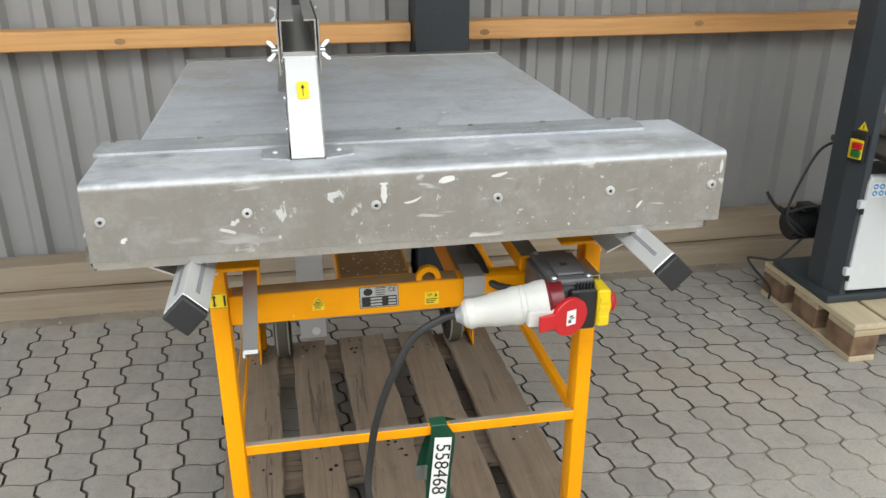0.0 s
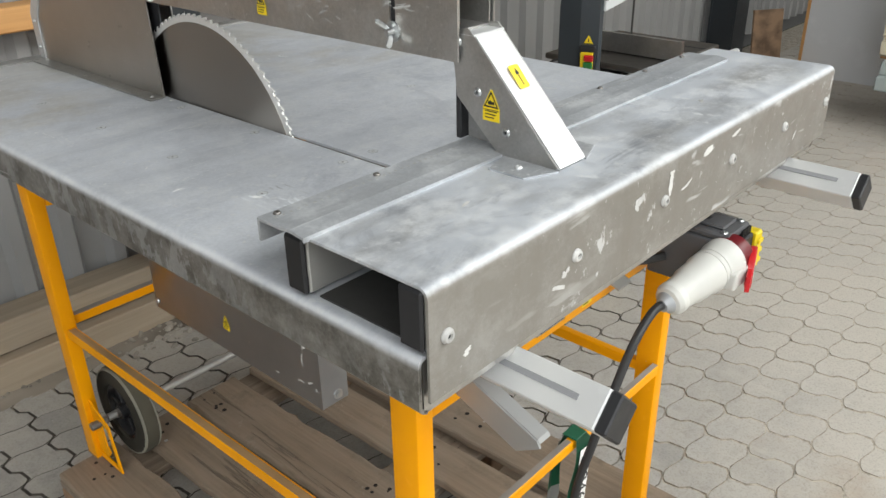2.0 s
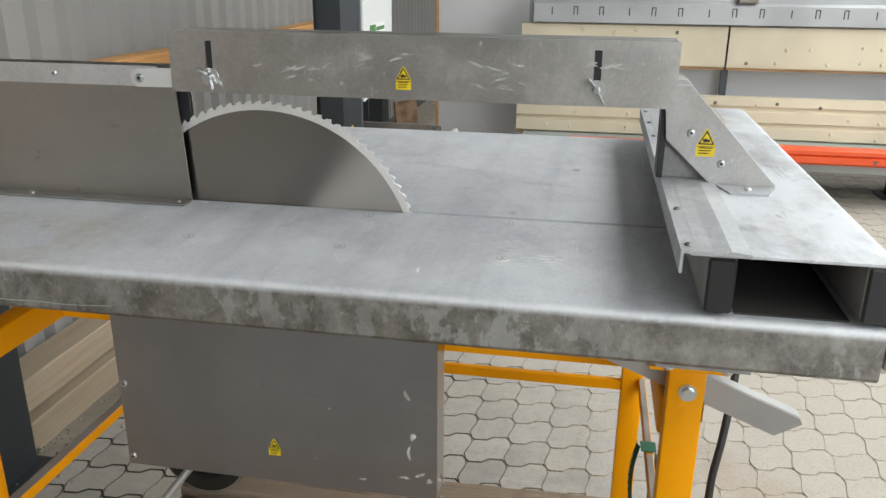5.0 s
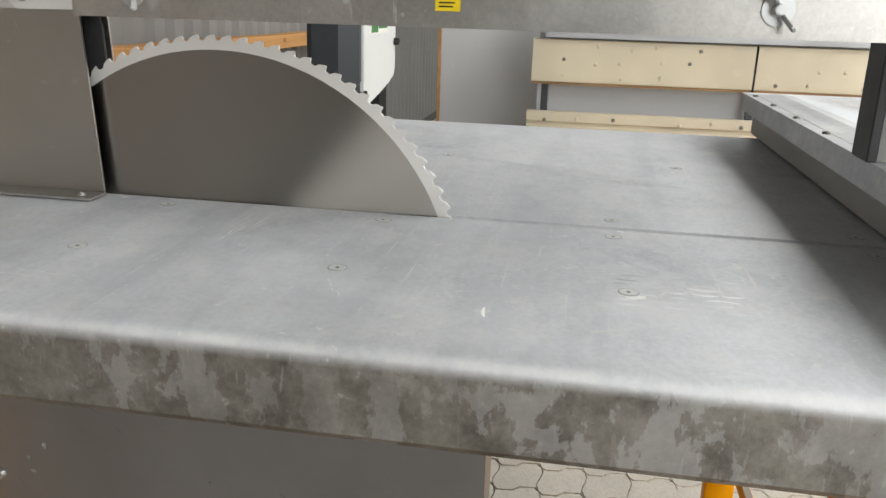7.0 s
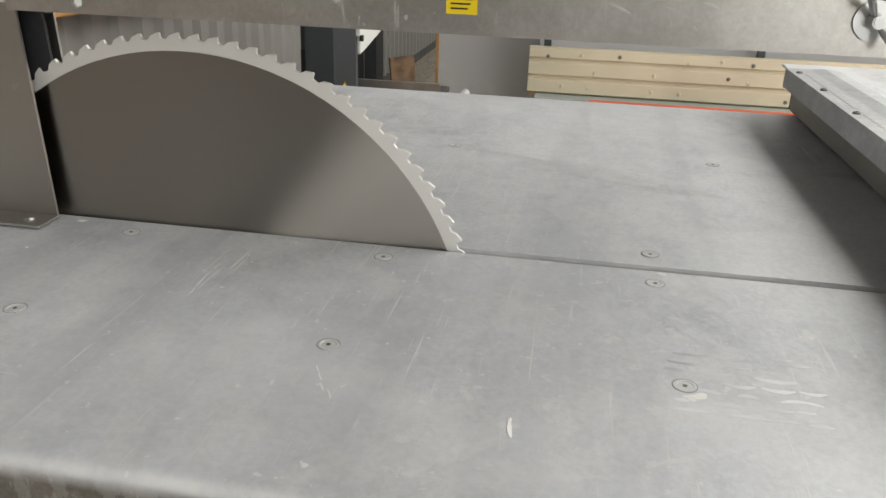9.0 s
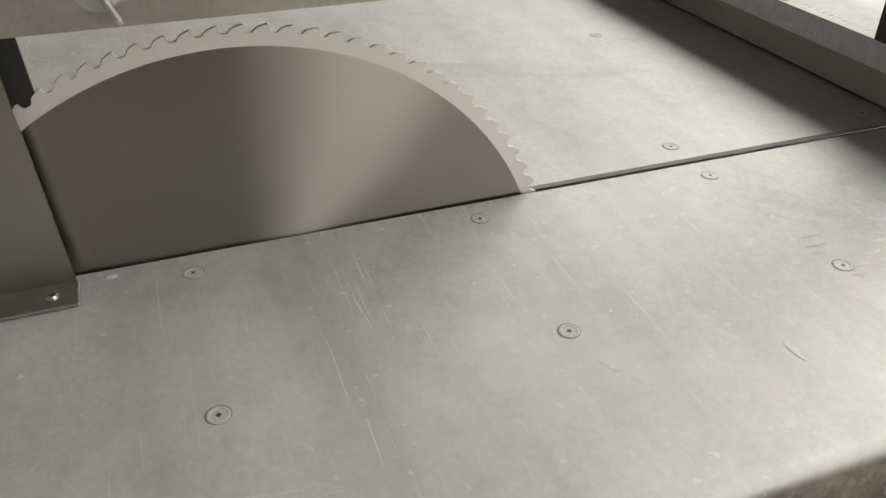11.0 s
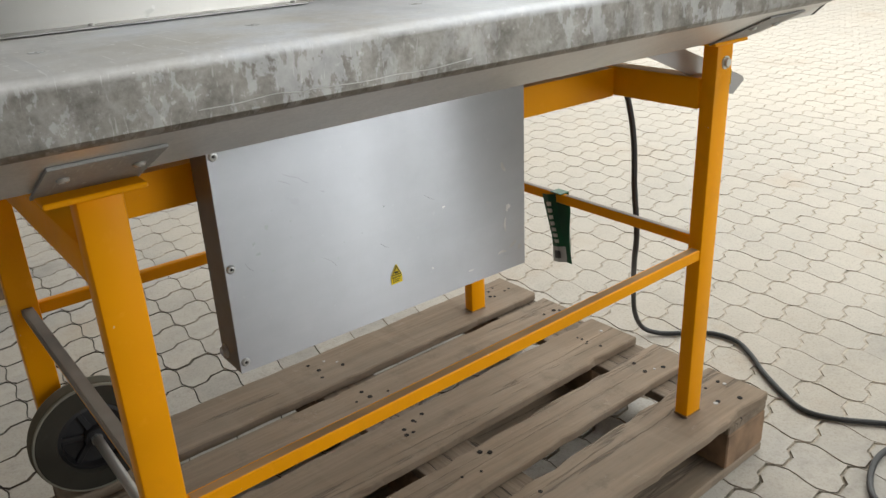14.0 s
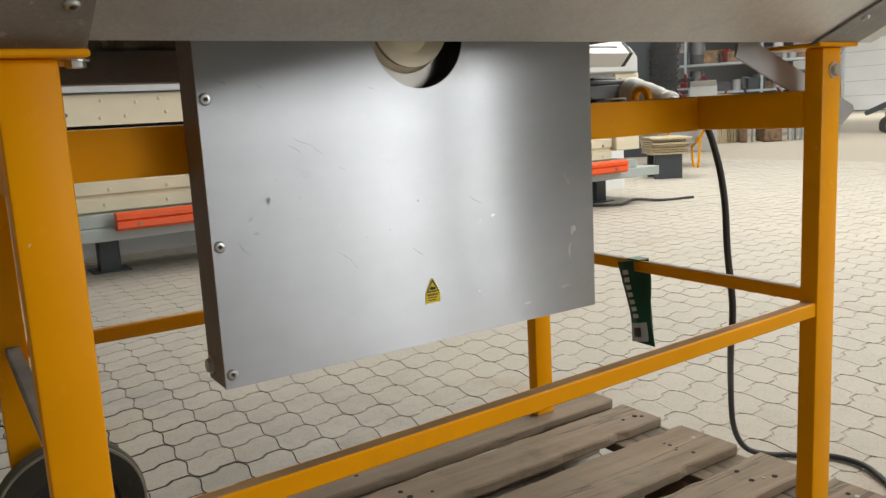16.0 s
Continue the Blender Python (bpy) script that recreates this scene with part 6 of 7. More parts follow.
part("red_sign", moved(cyl((0.036, -0.012, 0.0006), (0.036, -0.012, 0.0010), 0.0098, n=16), sm), "red_plastic", sg)
part("white_marks", merge(*[moved(box(-0.0045, 0.0045, -0.004, 0.003, 0.0011, 0.0013, 0), sm @ Matrix.Translation((-0.036 + 0.024 * i, 0.012 - 0.024 * j, 0))) for i in range(4) for j in range(2)]), "white_ink", sg)
head = [(1.908, 0.882), (1.985, 0.893), (2.12, 0.915), (2.24, 0.938), (2.318, 0.962), (2.335, 0.985), (2.345, 1.25), (2.335, 1.42), (2.27, 1.55), (2.15, 1.60), (1.98, 1.60), (1.908, 1.54)]
hd = part("upper_door", prism(head, "y", 1.165, 1.199, 0.004), "machine_white", bs, "light grey upper wheel door with a curved lower edge")
lb = part("door_label", box(1.985, 2.215, 1.1638, 1.1648, 1.120, 1.165, 0), "white_ink", hd, "white and green maker's strip")
part("green_bar", box(1.990, 2.075, 1.1630, 1.1637, 1.124, 1.161, 0), "green_plastic", lb, "green field")
part("print_bar", box(2.085, 2.205, 1.1630, 1.1637, 1.136, 1.150, 0), "green_plastic", lb, "plain green bar of print")
part("upper_housing", prism([(x - 0.004 * (x > 2.2), z) for x, z in head], "y", 1.20, 1.36), "slate_paint", bs)
for z in (0.955, 1.40):
    hg = part("hinge", box(1.893, 1.915, 1.163, 1.192, z - 0.016, z + 0.016, 0.002), "machine_white", hd)
    part("pin", cyl((1.899, 1.160, z - 0.030), (1.899, 1.160, z - 0.012), 0.007, n=10), "black", hg)
part("head_knob", cyl((2.318, 1.165, 1.085), (2.318, 1.146, 1.085), 0.014, 0.012, 20, 0.002), "black", hd, smooth=True)
part("guide_post", box(2.275, 2.300, 1.262, 1.285, 0.93, 1.05, 0.002), "galvanised", bs)
gb = part("guide_block", box(2.225, 2.290, 1.225, 1.275, 0.925, 0.948, 0.003), "dark_steel", bs)
part("guide_roller", cyl((2.262, 1.222, 0.952), (2.262, 1.222, 0.985), 0.011, n=14), "galvanised", gb)
part("band_blade", box(2.256, 2.268, 1.252, 1.255, 0.70, 0.985, 0.0005), "ink", bs, "dark narrow saw band")
tb = part("saw_table", box(1.930, 2.480, 0.975, 1.440, 0.672, 0.694, 0.004), "cast_iron", bs, "dark cast-iron table")
part("table_slot", box(2.36, 2.376, 0.980, 1.435, 0.694, 0.6945, 0), "ink", tb)
part("table_insert", cyl((2.262, 1.25, 0.6938), (2.262, 1.25, 0.6948), 0.035, n=24), "galvanised", tb)
part("table_web", prism([(1.26, 0.672), (1.02, 0.672), (1.20, 0.615), (1.26, 0.615)], "x", 2.15, 2.17), "cast_iron", tb)
fn = part("rip_fence", prism(sheet([(2.088, 0.700), (2.088, 0.772), (2.104, 0.772), (2.104, 0.722), (2.150, 0.722), (2.150, 0.700)], -0.004), "y", 0.945, 1.455), "alu_plain", bs, "aluminium angle fence")
part("fence_carrier", box(2.095, 2.160, 0.915, 0.955, 0.668, 0.712, 0.004), "alu_pale", fn)
rl = part("front_rail", cyl((2.02, 0.918, 0.664), (2.520, 0.918, 0.664), 0.0165, n=20, bevel=0.002), "alu_pale", bs, "round pale aluminium rail", True)
for x in (2.08, 2.40):
    part("rail_bracket", box(x, x + 0.02, 0.93, 0.99, 0.655, 0.672, 0.002), "dark_steel", rl)
part("rail_lever", prism([(0.905, 0.655), (0.925, 0.650), (0.935, 0.585), (0.915, 0.575)], "x", 2.17, 2.182), "dark_steel", rl)
mtr = part("motor", cyl((1.86, 1.50, 0.33), (1.99, 1.50, 0.33), 0.065, n=24, bevel=0.012), "black", bs, "black motor behind the column", True)
part("motor_box", box(1.88, 1.94, 1.44, 1.50, 0.39, 0.42, 0.006), "black", mtr)
swm = frame_of((1.8745, 1.209, 0.712), (0.026, -0.064, 0), (0, 0, 1))
sb = part("switch", moved(box(-0.030, 0.030, -0.048, 0.052, 0.0, 0.020, 0.004), swm), "black", bs, "black switch with a yellow plate")
part("switch_plate", moved(box(-0.023, 0.024, -0.036, 0.030, 0.020, 0.028, 0.003), swm), "sign_yellow", sb, "yellow switch plate")
part("stop_key", moved(box(-0.008, 0.026, 0.000, 0.022, 0.028, 0.040, 0.003), swm), "red_plastic", sb, "red stop key")
part("start_key", moved(box(-0.010, 0.024, -0.028, -0.004, 0.028, 0.037, 0.003), swm), "green_plastic", sb, "green start key")
tri_m = frame_of((1.8742, 1.209, 0.782), (0.026, -0.064, 0), (0, 0, 1))
ts = part("hazard_sticker", flat([(-0.018, -0.014), (0.018, -0.014), (0, 0.018)], tri_m, 0.0004), "sign_yellow", bs, "yellow hazard triangle")
part("print", merge(flat([(-0.0165, -0.0132), (0.0165, -0.0132), (0.0130, -0.0112), (-0.0130, -0.0112)], tri_m, 0.0008), flat([(-0.002, -0.008), (0.002, -0.008), (0.0015, 0.006), (-0.0015, 0.006)], tri_m, 0.0008)), "ink", ts)
part("mains_lead", hose([(1.885, 1.32, 0.69), (1.880, 1.36, 0.685), (1.865, 1.40, 0.643), (1.826, 1.40, 0.567), (1.792, 1.40, 0.472), (1.783, 1.40, 0.395), (1.836, 1.40, 0.335), (1.900, 1.42, 0.300)], 0.005), "cable", bs, smooth=True)
part("stub_lead", hose([(1.700, 1.42, 0.493), (1.741, 1.42, 0.442), (1.818, 1.42, 0.374), (1.90, 1.43, 0.310)], 0.0065), "cable", bs, smooth=True)
part("motor_lead", hose([(1.915, 1.38, 0.441), (1.859, 1.41, 0.428), (1.800, 1.41, 0.416), (1.755, 1.412, 0.436)], 0.005), "cable", bs, smooth=True)
part("loose_lead", hose([(1.930, 1.45, 0.319), (1.881, 1.45, 0.265), (1.809, 1.45, 0.205), (1.723, 1.45, 0.217), (1.685, 1.45, 0.220), (1.719, 1.45, 0.172), (1.800, 1.455, 0.085), (1.81, 1.46, 0.03)], 0.005), "cable", bs, smooth=True)

# crumpled clear bag with fittings on that pallet
rnd = random.Random(5)
bm = bmesh.new()
bmesh.ops.create_icosphere(bm, subdivisions=3, radius=1.0)
for v in bm.verts:
    k = 1 + 0.25 * noise.noise(v.co * 2.2) + 0.10 * noise.noise(v.co * 6)
    v.co = Vector((v.co.x * 0.10 * k, v.co.y * 0.085 * k, max(v.co.z * 0.055 * k, -0.03)))
moved(bm, Matrix.Translation((2.50, 1.20, 0.1746)))
m = Mat("clear_film", 0.18)
m.put("Base Color", (0.75, 0.72, 0.66, 1))
m.put("Transmission Weight", 0.75)
m.put("IOR", 1.15)
m.bump(m.noise(40, 4), 0.8, 0.006)
M["film"] = m.m
single("plastic_bag", bm, "film", "crumpled clear plastic bag on the pallet beside the bandsaw", "bag", smooth=True)

# ---------------------------------------------------------------- long cream machine by the partition
FX = 4.150
mach = thing("sheet_machine", (4.4, -1.6, 0), "long cream-panelled industrial machine on a grey-green base", "machine")
part("base_beam", box(3.97, 4.62, -4.02, 0.74, 0.225, 0.300, 0.006), "green_grey", mach, "grey-green base beam")
part("base_upper", box(4.02, 4.60, -3.80, 0.74, 0.301, 0.372, 0.004), "green_grey", mach)
for y in (0.42, -1.65, -3.65):
    ft = part("foot", box(4.30, 4.40, y - 0.06, y + 0.06, 0.0, 0.224, 0.006), "slate_paint", mach, "dark machine foot")
    part("foot_pad", box(4.25, 4.45, y - 0.11, y + 0.11, 0.0, 0.012, 0.002), "slate_paint", ft)
for y0, y1 in ((-1.48, 0.430), (-3.56, -1.78)):
    ob = part("bumper_bar", prism([(3.905, 0.285), (3.885, 0.300), (3.885, 0.335), (3.900, 0.342), (3.885, 0.349), (3.885, 0.372), (3.905, 0.385), (3.97, 0.385), (3.97, 0.285)], "y", y0, y1), "orange", mach, "orange-red folded bumper bar")
    for y in (y1 - 0.12, (y0 + y1) / 2 - 0.1, y0 + 0.14):
        part("bolt", cyl((3.886, y, 0.318), (3.876, y, 0.318), 0.011, n=6), "dark_steel", ob)
    part("seam", box(3.8835, 3.8845, (y0 + y1) / 2, (y0 + y1) / 2 + 0.012, 0.290, 0.38, 0), "rust_edge", ob)


def cream_board(y0, y1, z0, z1, profile, seed):
    """A folded enamel board with bolts and rusty lower edge."""
    r = random.Random(seed)
    pts = [(FX, z0)] + [(FX - d, z0 + (z1 - z0) * f) for f, d in profile] + [(FX, z1)]
    b = part("enamel_board", prism(sheet(pts, -0.004), "y", y0, y1), "cream", mach, "cream enamelled board with bolts")
    part("rusty_edge", box(FX - 0.006, FX + 0.02, y0 + 0.004, y1 - 0.004, z0 - 0.012, z0, 0), "rust_edge", b)
    n = max(3, int((y1 - y0) / 0.19))
    for k in range(n):
        for f in (0.16, 0.5, 0.84):
            if r.random() < 0.62:
                y = y0 + 0.05 + (y1 - y0 - 0.1) * (k + r.uniform(0.2, 0.8)) / n
                z = z0 + (z1 - z0) * (f + r.uniform(-0.05, 0.05))
                d = 0.0
                for (f0, d0), (f1, d1) in zip(profile, profile[1:]):
                    if f0 <= (z - z0) / (z1 - z0) <= f1:
                        d = d0 + (d1 - d0) * ((z - z0) / (z1 - z0) - f0) / max(1e-6, f1 - f0)
                bt = part("bolt", lathe([(0.011, 0), (0.011, 0.003), (0.008, 0.008), (0.001, 0.009)], (FX - d - 0.0005, y, z), (-1, 0, 0), 10), "cream" if r.random() < 0.75 else "dark_steel", b)
    return b


plainp = [(0.02, 0.010), (0.10, 0.012), (0.90, 0.012), (0.98, 0.010)]
ridged = [(0.01, 0.004), (0.05, 0.024), (0.30, 0.026), (0.34, 0.006), (0.38, 0.006), (0.42, 0.026), (0.66, 0.026), (0.70, 0.006), (0.74, 0.006), (0.78, 0.024), (0.97, 0.022)]
edges = (0.775, -0.477, -1.53, -2.55, -3.60)
for k in range(4):
    cream_board(edges[k + 1] + 0.008, edges[k] - 0.004, 0.806, 1.052, plainp, 20 + k)
edges = (0.790, -1.525, -3.62)
for k in range(2):
    cream_board(edges[k + 1] + 0.01, edges[k] - 0.004, 0.372, 0.640, ridged, 30 + k)
for y in (0.69, -0.482, -1.532, -2.56, -3.60):
    part("upright", box(4.175, 4.215, y - 0.02, y + 0.02, 0.372, 1.05, 0.002), "slate_paint", mach)
part("back_panel", box(4.30, 4.32, -3.60, 0.72, 0.38, 1.06, 0), "board_white", mach, "pale inner panel")
railp = part("slotted_rail", prism([(4.10, 1.062), (4.10, 1.170), (4.115, 1.185), (4.30, 1.185), (4.30, 1.062)], "y", -3.7, 0.70), "galvanised", mach, "galvanised rail with a row of slots")
for k, y in enumerate(np.arange(-3.6, 0.66, 0.155).tolist()):
    mark = [box(4.0985, 4.1005, y + dy, y + dy + 0.006, 1.105, 1.150, 0) for dy in ((0.0, 0.022) if k % 3 else (0.0,))]
    if k % 3:
        mark.append(box(4.0984, 4.1004, y, y + 0.028, 1.1505, 1.156, 0))
    part("slot", merge(*mark), "ink", railp)
part("top_sheet", prism([(4.16, 1.186), (4.16, 1.300), (4.22, 1.345), (4.60, 1.345), (4.60, 1.186)], "y", -3.75, 0.70), "galvanised", mach, "smooth galvanised cover sheet")
for y in (-0.52, -2.6):
    cp = part("clamp", box(4.085, 4.155, y - 0.09, y + 0.02, 1.186, 1.222, 0.006), "dark_steel", mach, "dark clamp on the rail")
    part("clamp_pin", cyl((4.12, y - 0.10, 1.19), (4.12, y - 0.10, 1.235), 0.010, n=10), "galvanised", cp)
part("end_post", box(4.18, 4.25, 0.665, 0.735, 0.30, 1.40, 0.003), "galvanised", mach, "square end post")
part("drive_cowl", prism([(-3.86, 1.095), (-3.86, 1.22), (-3.78, 1.30), (-3.42, 1.42), (-3.20, 1.42), (-3.20, 1.095)], "x", 4.05, 4.50, 0.01), "carton", mach, "white sloping drive cowl")
part("drive_box", box(4.08, 4.52, -3.90, -3.62, 0.45, 1.094, 0.008), "cream", mach, "cream drive box")
part("roller", cyl((4.0, -3.95, 0.96), (4.0, -3.30, 0.96), 0.045, n=20), "black", mach, "dark roller", True)
part("floor_cable", hose([(4.06, -3.3, 0.02), (3.92, -3.5, 0.02), (4.0, -3.75, 0.03), (3.88, -3.95, 0.012), (3.80, -4.25, 0.012)], 0.012), "cable", mach, smooth=True)

# ---------------------------------------------------------------- far end of the hall
rnd = random.Random(77)


def plank_stack(place, turn):
    p = thing("plank_stack", place, "pile of sawn planks on bearers", "planks")
    base = pose(*place, 0, 0, turn)
    for k in range(7):
        bm = box(-0.27 + rnd.uniform(-0.06, 0.04), 0.27 + rnd.uniform(-0.06, 0.08), -0.20 + rnd.uniform(-0.03, 0.03), 0.20, 0.27 + 0.027 * k, 0.291 + 0.027 * k, 0.002)
        part("plank", moved(bm, base), "wood_new_x", p)
    for x in (-0.17, 0.17):
        part("bearer", moved(box(x - 0.03, x + 0.03, -0.15, 0.15, 0.0, 0.269, 0.004), base), "slate_paint", p)
    return p


plank_stack((5.38, -5.66, 0.0), -35)

# yellow barrow frame
bar = thing("wheelbarrow", (6.35, -6.85, 0.0), "yellow tube-framed wheelbarrow with a grey tray", "wheelbarrow")
tray = [(-0.45, 0.42), (0.42, 0.62), (0.50, 0.64), (0.36, 0.30), (-0.25, 0.28)]
part("tray", moved(prism(tray, "y", -0.3, 0.3, 0.01), pose(6.35, -6.85, 0, 0, 0, 150)), "rack_steel", bar)
for s in (-0.22, 0.22):
    part("tube", moved(hose([(-0.75, s * 0.4, 0.25), (-0.2, s, 0.26), (0.25, s, 0.27), (0.85, s, 0.60)], 0.017), pose(6.35, -6.85, 0, 0, 0, 150)), "yellow", bar, smooth=True)
    part("leg", moved(hose([(0.20, s, 0.27), (0.26, s, 0.03), (0.42, s, 0.02), (0.50, s, 0.42)], 0.015), pose(6.35, -6.85, 0, 0, 0, 150)), "yellow", bar, smooth=True)
part("wheel", moved(lathe([(0.08, -0.03), (0.15, -0.045), (0.19, -0.02), (0.19, 0.02), (0.15, 0.045), (0.08, 0.03)], (0, 0, 0), (0, 1, 0), 24), pose(6.35, -6.85, 0, 0, 0, 150) @ Matrix.Translation((-0.72, 0, 0.19))), "rubber", bar, smooth=True)

# stack of black seats
st = thing("seat_stack", (7.87, -8.474, 0.0), "tall stack of black plastic seats", "chairs")
for k in range(14):
    z = 0.42 + 0.092 * k
    bm = merge(box(-0.22, 0.22, -0.21, 0.21, z, z + 0.030, 0.014, 3), moved(box(-0.19, 0.19, -0.015, 0.015, 0.0, 0.17, 0.014, 2), pose(0, 0.19, z + 0.01, -12)))
    part("seat", moved(bm, pose(7.87, -8.474, 0, 0, 0, 40)), "seat_black", st, smooth=True)
for sx in (-0.18, 0.18):
    for sy in (-0.17, 0.17):
        part("leg", moved(cyl((sx, sy, 0.0), (sx * 0.95, sy * 0.95, 0.422), 0.012, n=8), pose(7.87, -8.474, 0, 0, 0, 40)), "black", st)

crate = single("carton", moved(merge(box(-0.21, 0.21, -0.17, 0.17, 0.0, 1.05, 0.006), moved(box(-0.20, 0.20, 0, 0.14, 0, 0.006, 0), pose(0, 0.165, 1.05, 35)), moved(box(-0.20, 0.20, -0.12, 0, 0, 0.006, 0), pose(0, -0.165, 1.05, -20))), pose(8.05, -9.6, 0, 0, 0, 38)), "carton", "tall white carton with open flaps on the floor", "carton")

# steel racks with stores
RC = Vector((10.75, -13.6, 0))
RM = Matrix.Translation(RC) @ Matrix.Rotation(math.atan2(-1.75, -2.3) + math.pi, 4, "Z")
rack = thing("storage_rack", RC, "grey steel storage rack filled with cans, bottles and machine parts", "rack")
for x in (-2.3, -0.75, 0.8, 2.3):
    for y in (-0.25, 0.25):
        part("post", moved(box(x - 0.025, x + 0.025, y - 0.025, y + 0.025, 0, 2.9, 0), RM), "rack_steel", rack)
for z in (0.35, 0.95, 1.55, 2.15, 2.75):
    part("shelf", moved(box(-2.33, 2.33, -0.28, 0.28, z, z + 0.045, 0), RM), "rack_steel", rack)
protos = []
for name, label, cat, mat, bm in (
    ("bottle", "pale plastic bottle on the rack", "bottle", "carton", lathe([(0.06, 0), (0.065, 0.02), (0.065, 0.20), (0.025, 0.26), (0.025, 0.30), (0.005, 0.30)], (0, 0, 0), (0, 0, 1), 14)),
    ("canister", "red canister on the rack", "canister", "dark_red", merge(box(-0.10, 0.10, -0.08, 0.08, 0, 0.30, 0.02), box(-0.05, 0.05, -0.02, 0.02, 0.30, 0.35, 0.01))),
    ("toolbox", "dark toolbox on the rack", "toolbox", "grey_plastic", merge(box(-0.20, 0.20, -0.12, 0.12, 0, 0.20, 0.01), box(-0.08, 0.08, -0.015, 0.015, 0.20, 0.24, 0.006))),
    ("crate", "dark storage crate on the rack", "crate", "slate_paint", merge(box(-0.13, 0.13, -0.18, 0.18, 0, 0.17, 0.01), box(-0.14, 0.14, -0.19, 0.19, 0.15, 0.175, 0.004))),
    ("drum", "grey plastic drum on the rack", "drum", "grey_plastic", lathe([(0.09, 0), (0.10, 0.02), (0.10, 0.12), (0.104, 0.13), (0.10, 0.14), (0.10, 0.28), (0.09, 0.30), (0.005, 0.30)], (0, 0, 0), (0, 0, 1), 18)),
    ("paint_tin", "grey paint tin on the rack", "tin", "galvanised", lathe([(0.08, 0), (0.083, 0.01), (0.080, 0.015), (0.080, 0.19), (0.084, 0.20), (0.075, 0.20), (0.07, 0.19), (0.005, 0.19)], (0, 0, 0), (0, 0, 1), 18)),
    ("cardboard_box", "brown cardboard box on the rack", "box", "wood_chip", merge(box(-0.16, 0.16, -0.13, 0.13, 0, 0.22, 0.003), box(-0.155, 0.155, -0.02, 0.02, 0.22, 0.222, 0))),
):
    protos.append((name, label, cat, mat, bm))
made = {}
for z in (0.395, 0.995, 1.595, 2.195):
    x = -2.15
    while x < 2.15:
        name, label, cat, mat, bm = rnd.choice(protos)
        m = RM @ pose(x, rnd.uniform(-0.12, 0.12), z, 0, 0, rnd.uniform(-20, 20)) @ Matrix.Scale(rnd.uniform(0.75, 1.45), 4)
        if name in made:
            copy_thing(made[name], m)
        else:
            ob = single(name, bm.copy(), mat, label, cat, "stores on the racks", smooth=True)
            ob.matrix_basis = m
            made[name] = ob
        x += rnd.uniform(0.09, 0.19)
for *_, bm in protos:
    bm.free()

# dark cabinet and loose machine parts before the racks
cab = thing("steel_cabinet", (8.35, -8.25, 0), "tall dark grey steel cabinet with two doors", "cabinet")
cm = pose(8.35, -8.25, 0, 0, 0, 42)
part("body", moved(box(-0.42, 0.42, -0.22, 0.22, 0.0, 1.95, 0.006), cm), "slate_paint", cab)
for k in (-1, 1):
    dr = part("door", moved(box(min(0, k * 0.41) + 0.003, max(0, k * 0.41) - 0.003, -0.238, -0.221, 0.05, 1.92, 0.003), cm), "slate_paint", cab)
    part("handle", moved(box(k * 0.05 - 0.012, k * 0.05 + 0.012, -0.262, -0.238, 0.95, 1.10, 0.004), cm), "rack_steel", dr)
heap = random.Random(31)
for k in range(38):
    f = heap.uniform(-1, 1)
    place = Vector((9.45 + 1.45 * f + heap.uniform(-0.3, 0.3), -11.55 + 1.1 * f + heap.uniform(-0.5, 0.3), 0))
    h, w = heap.uniform(0.45, 1.25), heap.uniform(0.10, 0.28)
    turn = pose(place.x, place.y, 0, 0, 0, heap.uniform(0, 180))
    kind = k % 4
    if kind == 0:
        mp = thing("machine_part", place, "grey cast machine part on a block", "machine part", "loose machine parts")
        part("block", moved(box(-w, w, -w * 0.7, w * 0.7, 0, h * 0.6, 0.02), turn), "wood_chip", mp)
        part("casting", moved(merge(cyl((0, -w, h * 0.6 + w * 0.6), (0, w, h * 0.6 + w * 0.6), w * 0.6, n=18), box(-w * 0.7, w * 0.7, -w * 0.5, w * 0.5, h * 0.6, h * 0.6 + w * 0.5, 0.01)), turn), heap.choice(("rack_steel", "galvanised", "dark_steel")), mp)
    elif kind == 1:
        mp = thing("tool_stand", place, "small grey steel stand with tools", "stand", "loose machine parts")
        part("frame", moved(merge(*[box(sx * w - 0.012, sx * w + 0.012, sy * w - 0.012, sy * w + 0.012, 0, h, 0) for sx in (-1, 1) for sy in (-1, 1)], box(-w, w, -w, w, h, h + 0.03, 0.004)), turn), "rack_steel", mp)
        part("tool", moved(merge(cyl((-w * 0.5, 0, h + 0.03), (w * 0.4, 0.05, h + 0.30), 0.025, n=10), box(-w * 0.3, w * 0.3, -0.06, 0.06, h + 0.03, h + 0.14, 0.01)), turn), heap.choice(("dark_red", "black", "cream")), mp)
    elif kind == 2:
        mp = thing("wood_offcut", place, "pale timber offcuts leaning in a heap", "timber", "loose machine parts")
        for q in range(4):
            part("offcut", moved(box(-w * 1.4, w * 1.4, -0.05 + 0.055 * q, 0.045 - 0.05 + 0.055 * q, 0.0, h * heap.uniform(0.4, 0.8), 0.004), turn), "wood_new_x", mp)
    else:
        mp = thing("crate_box", place, "small storage crate on the floor", "crate", "loose machine parts")
        part("body", moved(box(-w, w, -w * 0.8, w * 0.8, 0, h * 0.7, 0.01), turn), heap.choice(("grey_plastic", "slate_paint", "black", "drum_blue", "bottle_green")), mp)
        part("rim", moved(box(-w - 0.012, w + 0.012, -w * 0.8 - 0.012, w * 0.8 + 0.012, h * 0.7 - 0.03, h * 0.7 + 0.004, 0.004), turn), "rack_steel", mp)

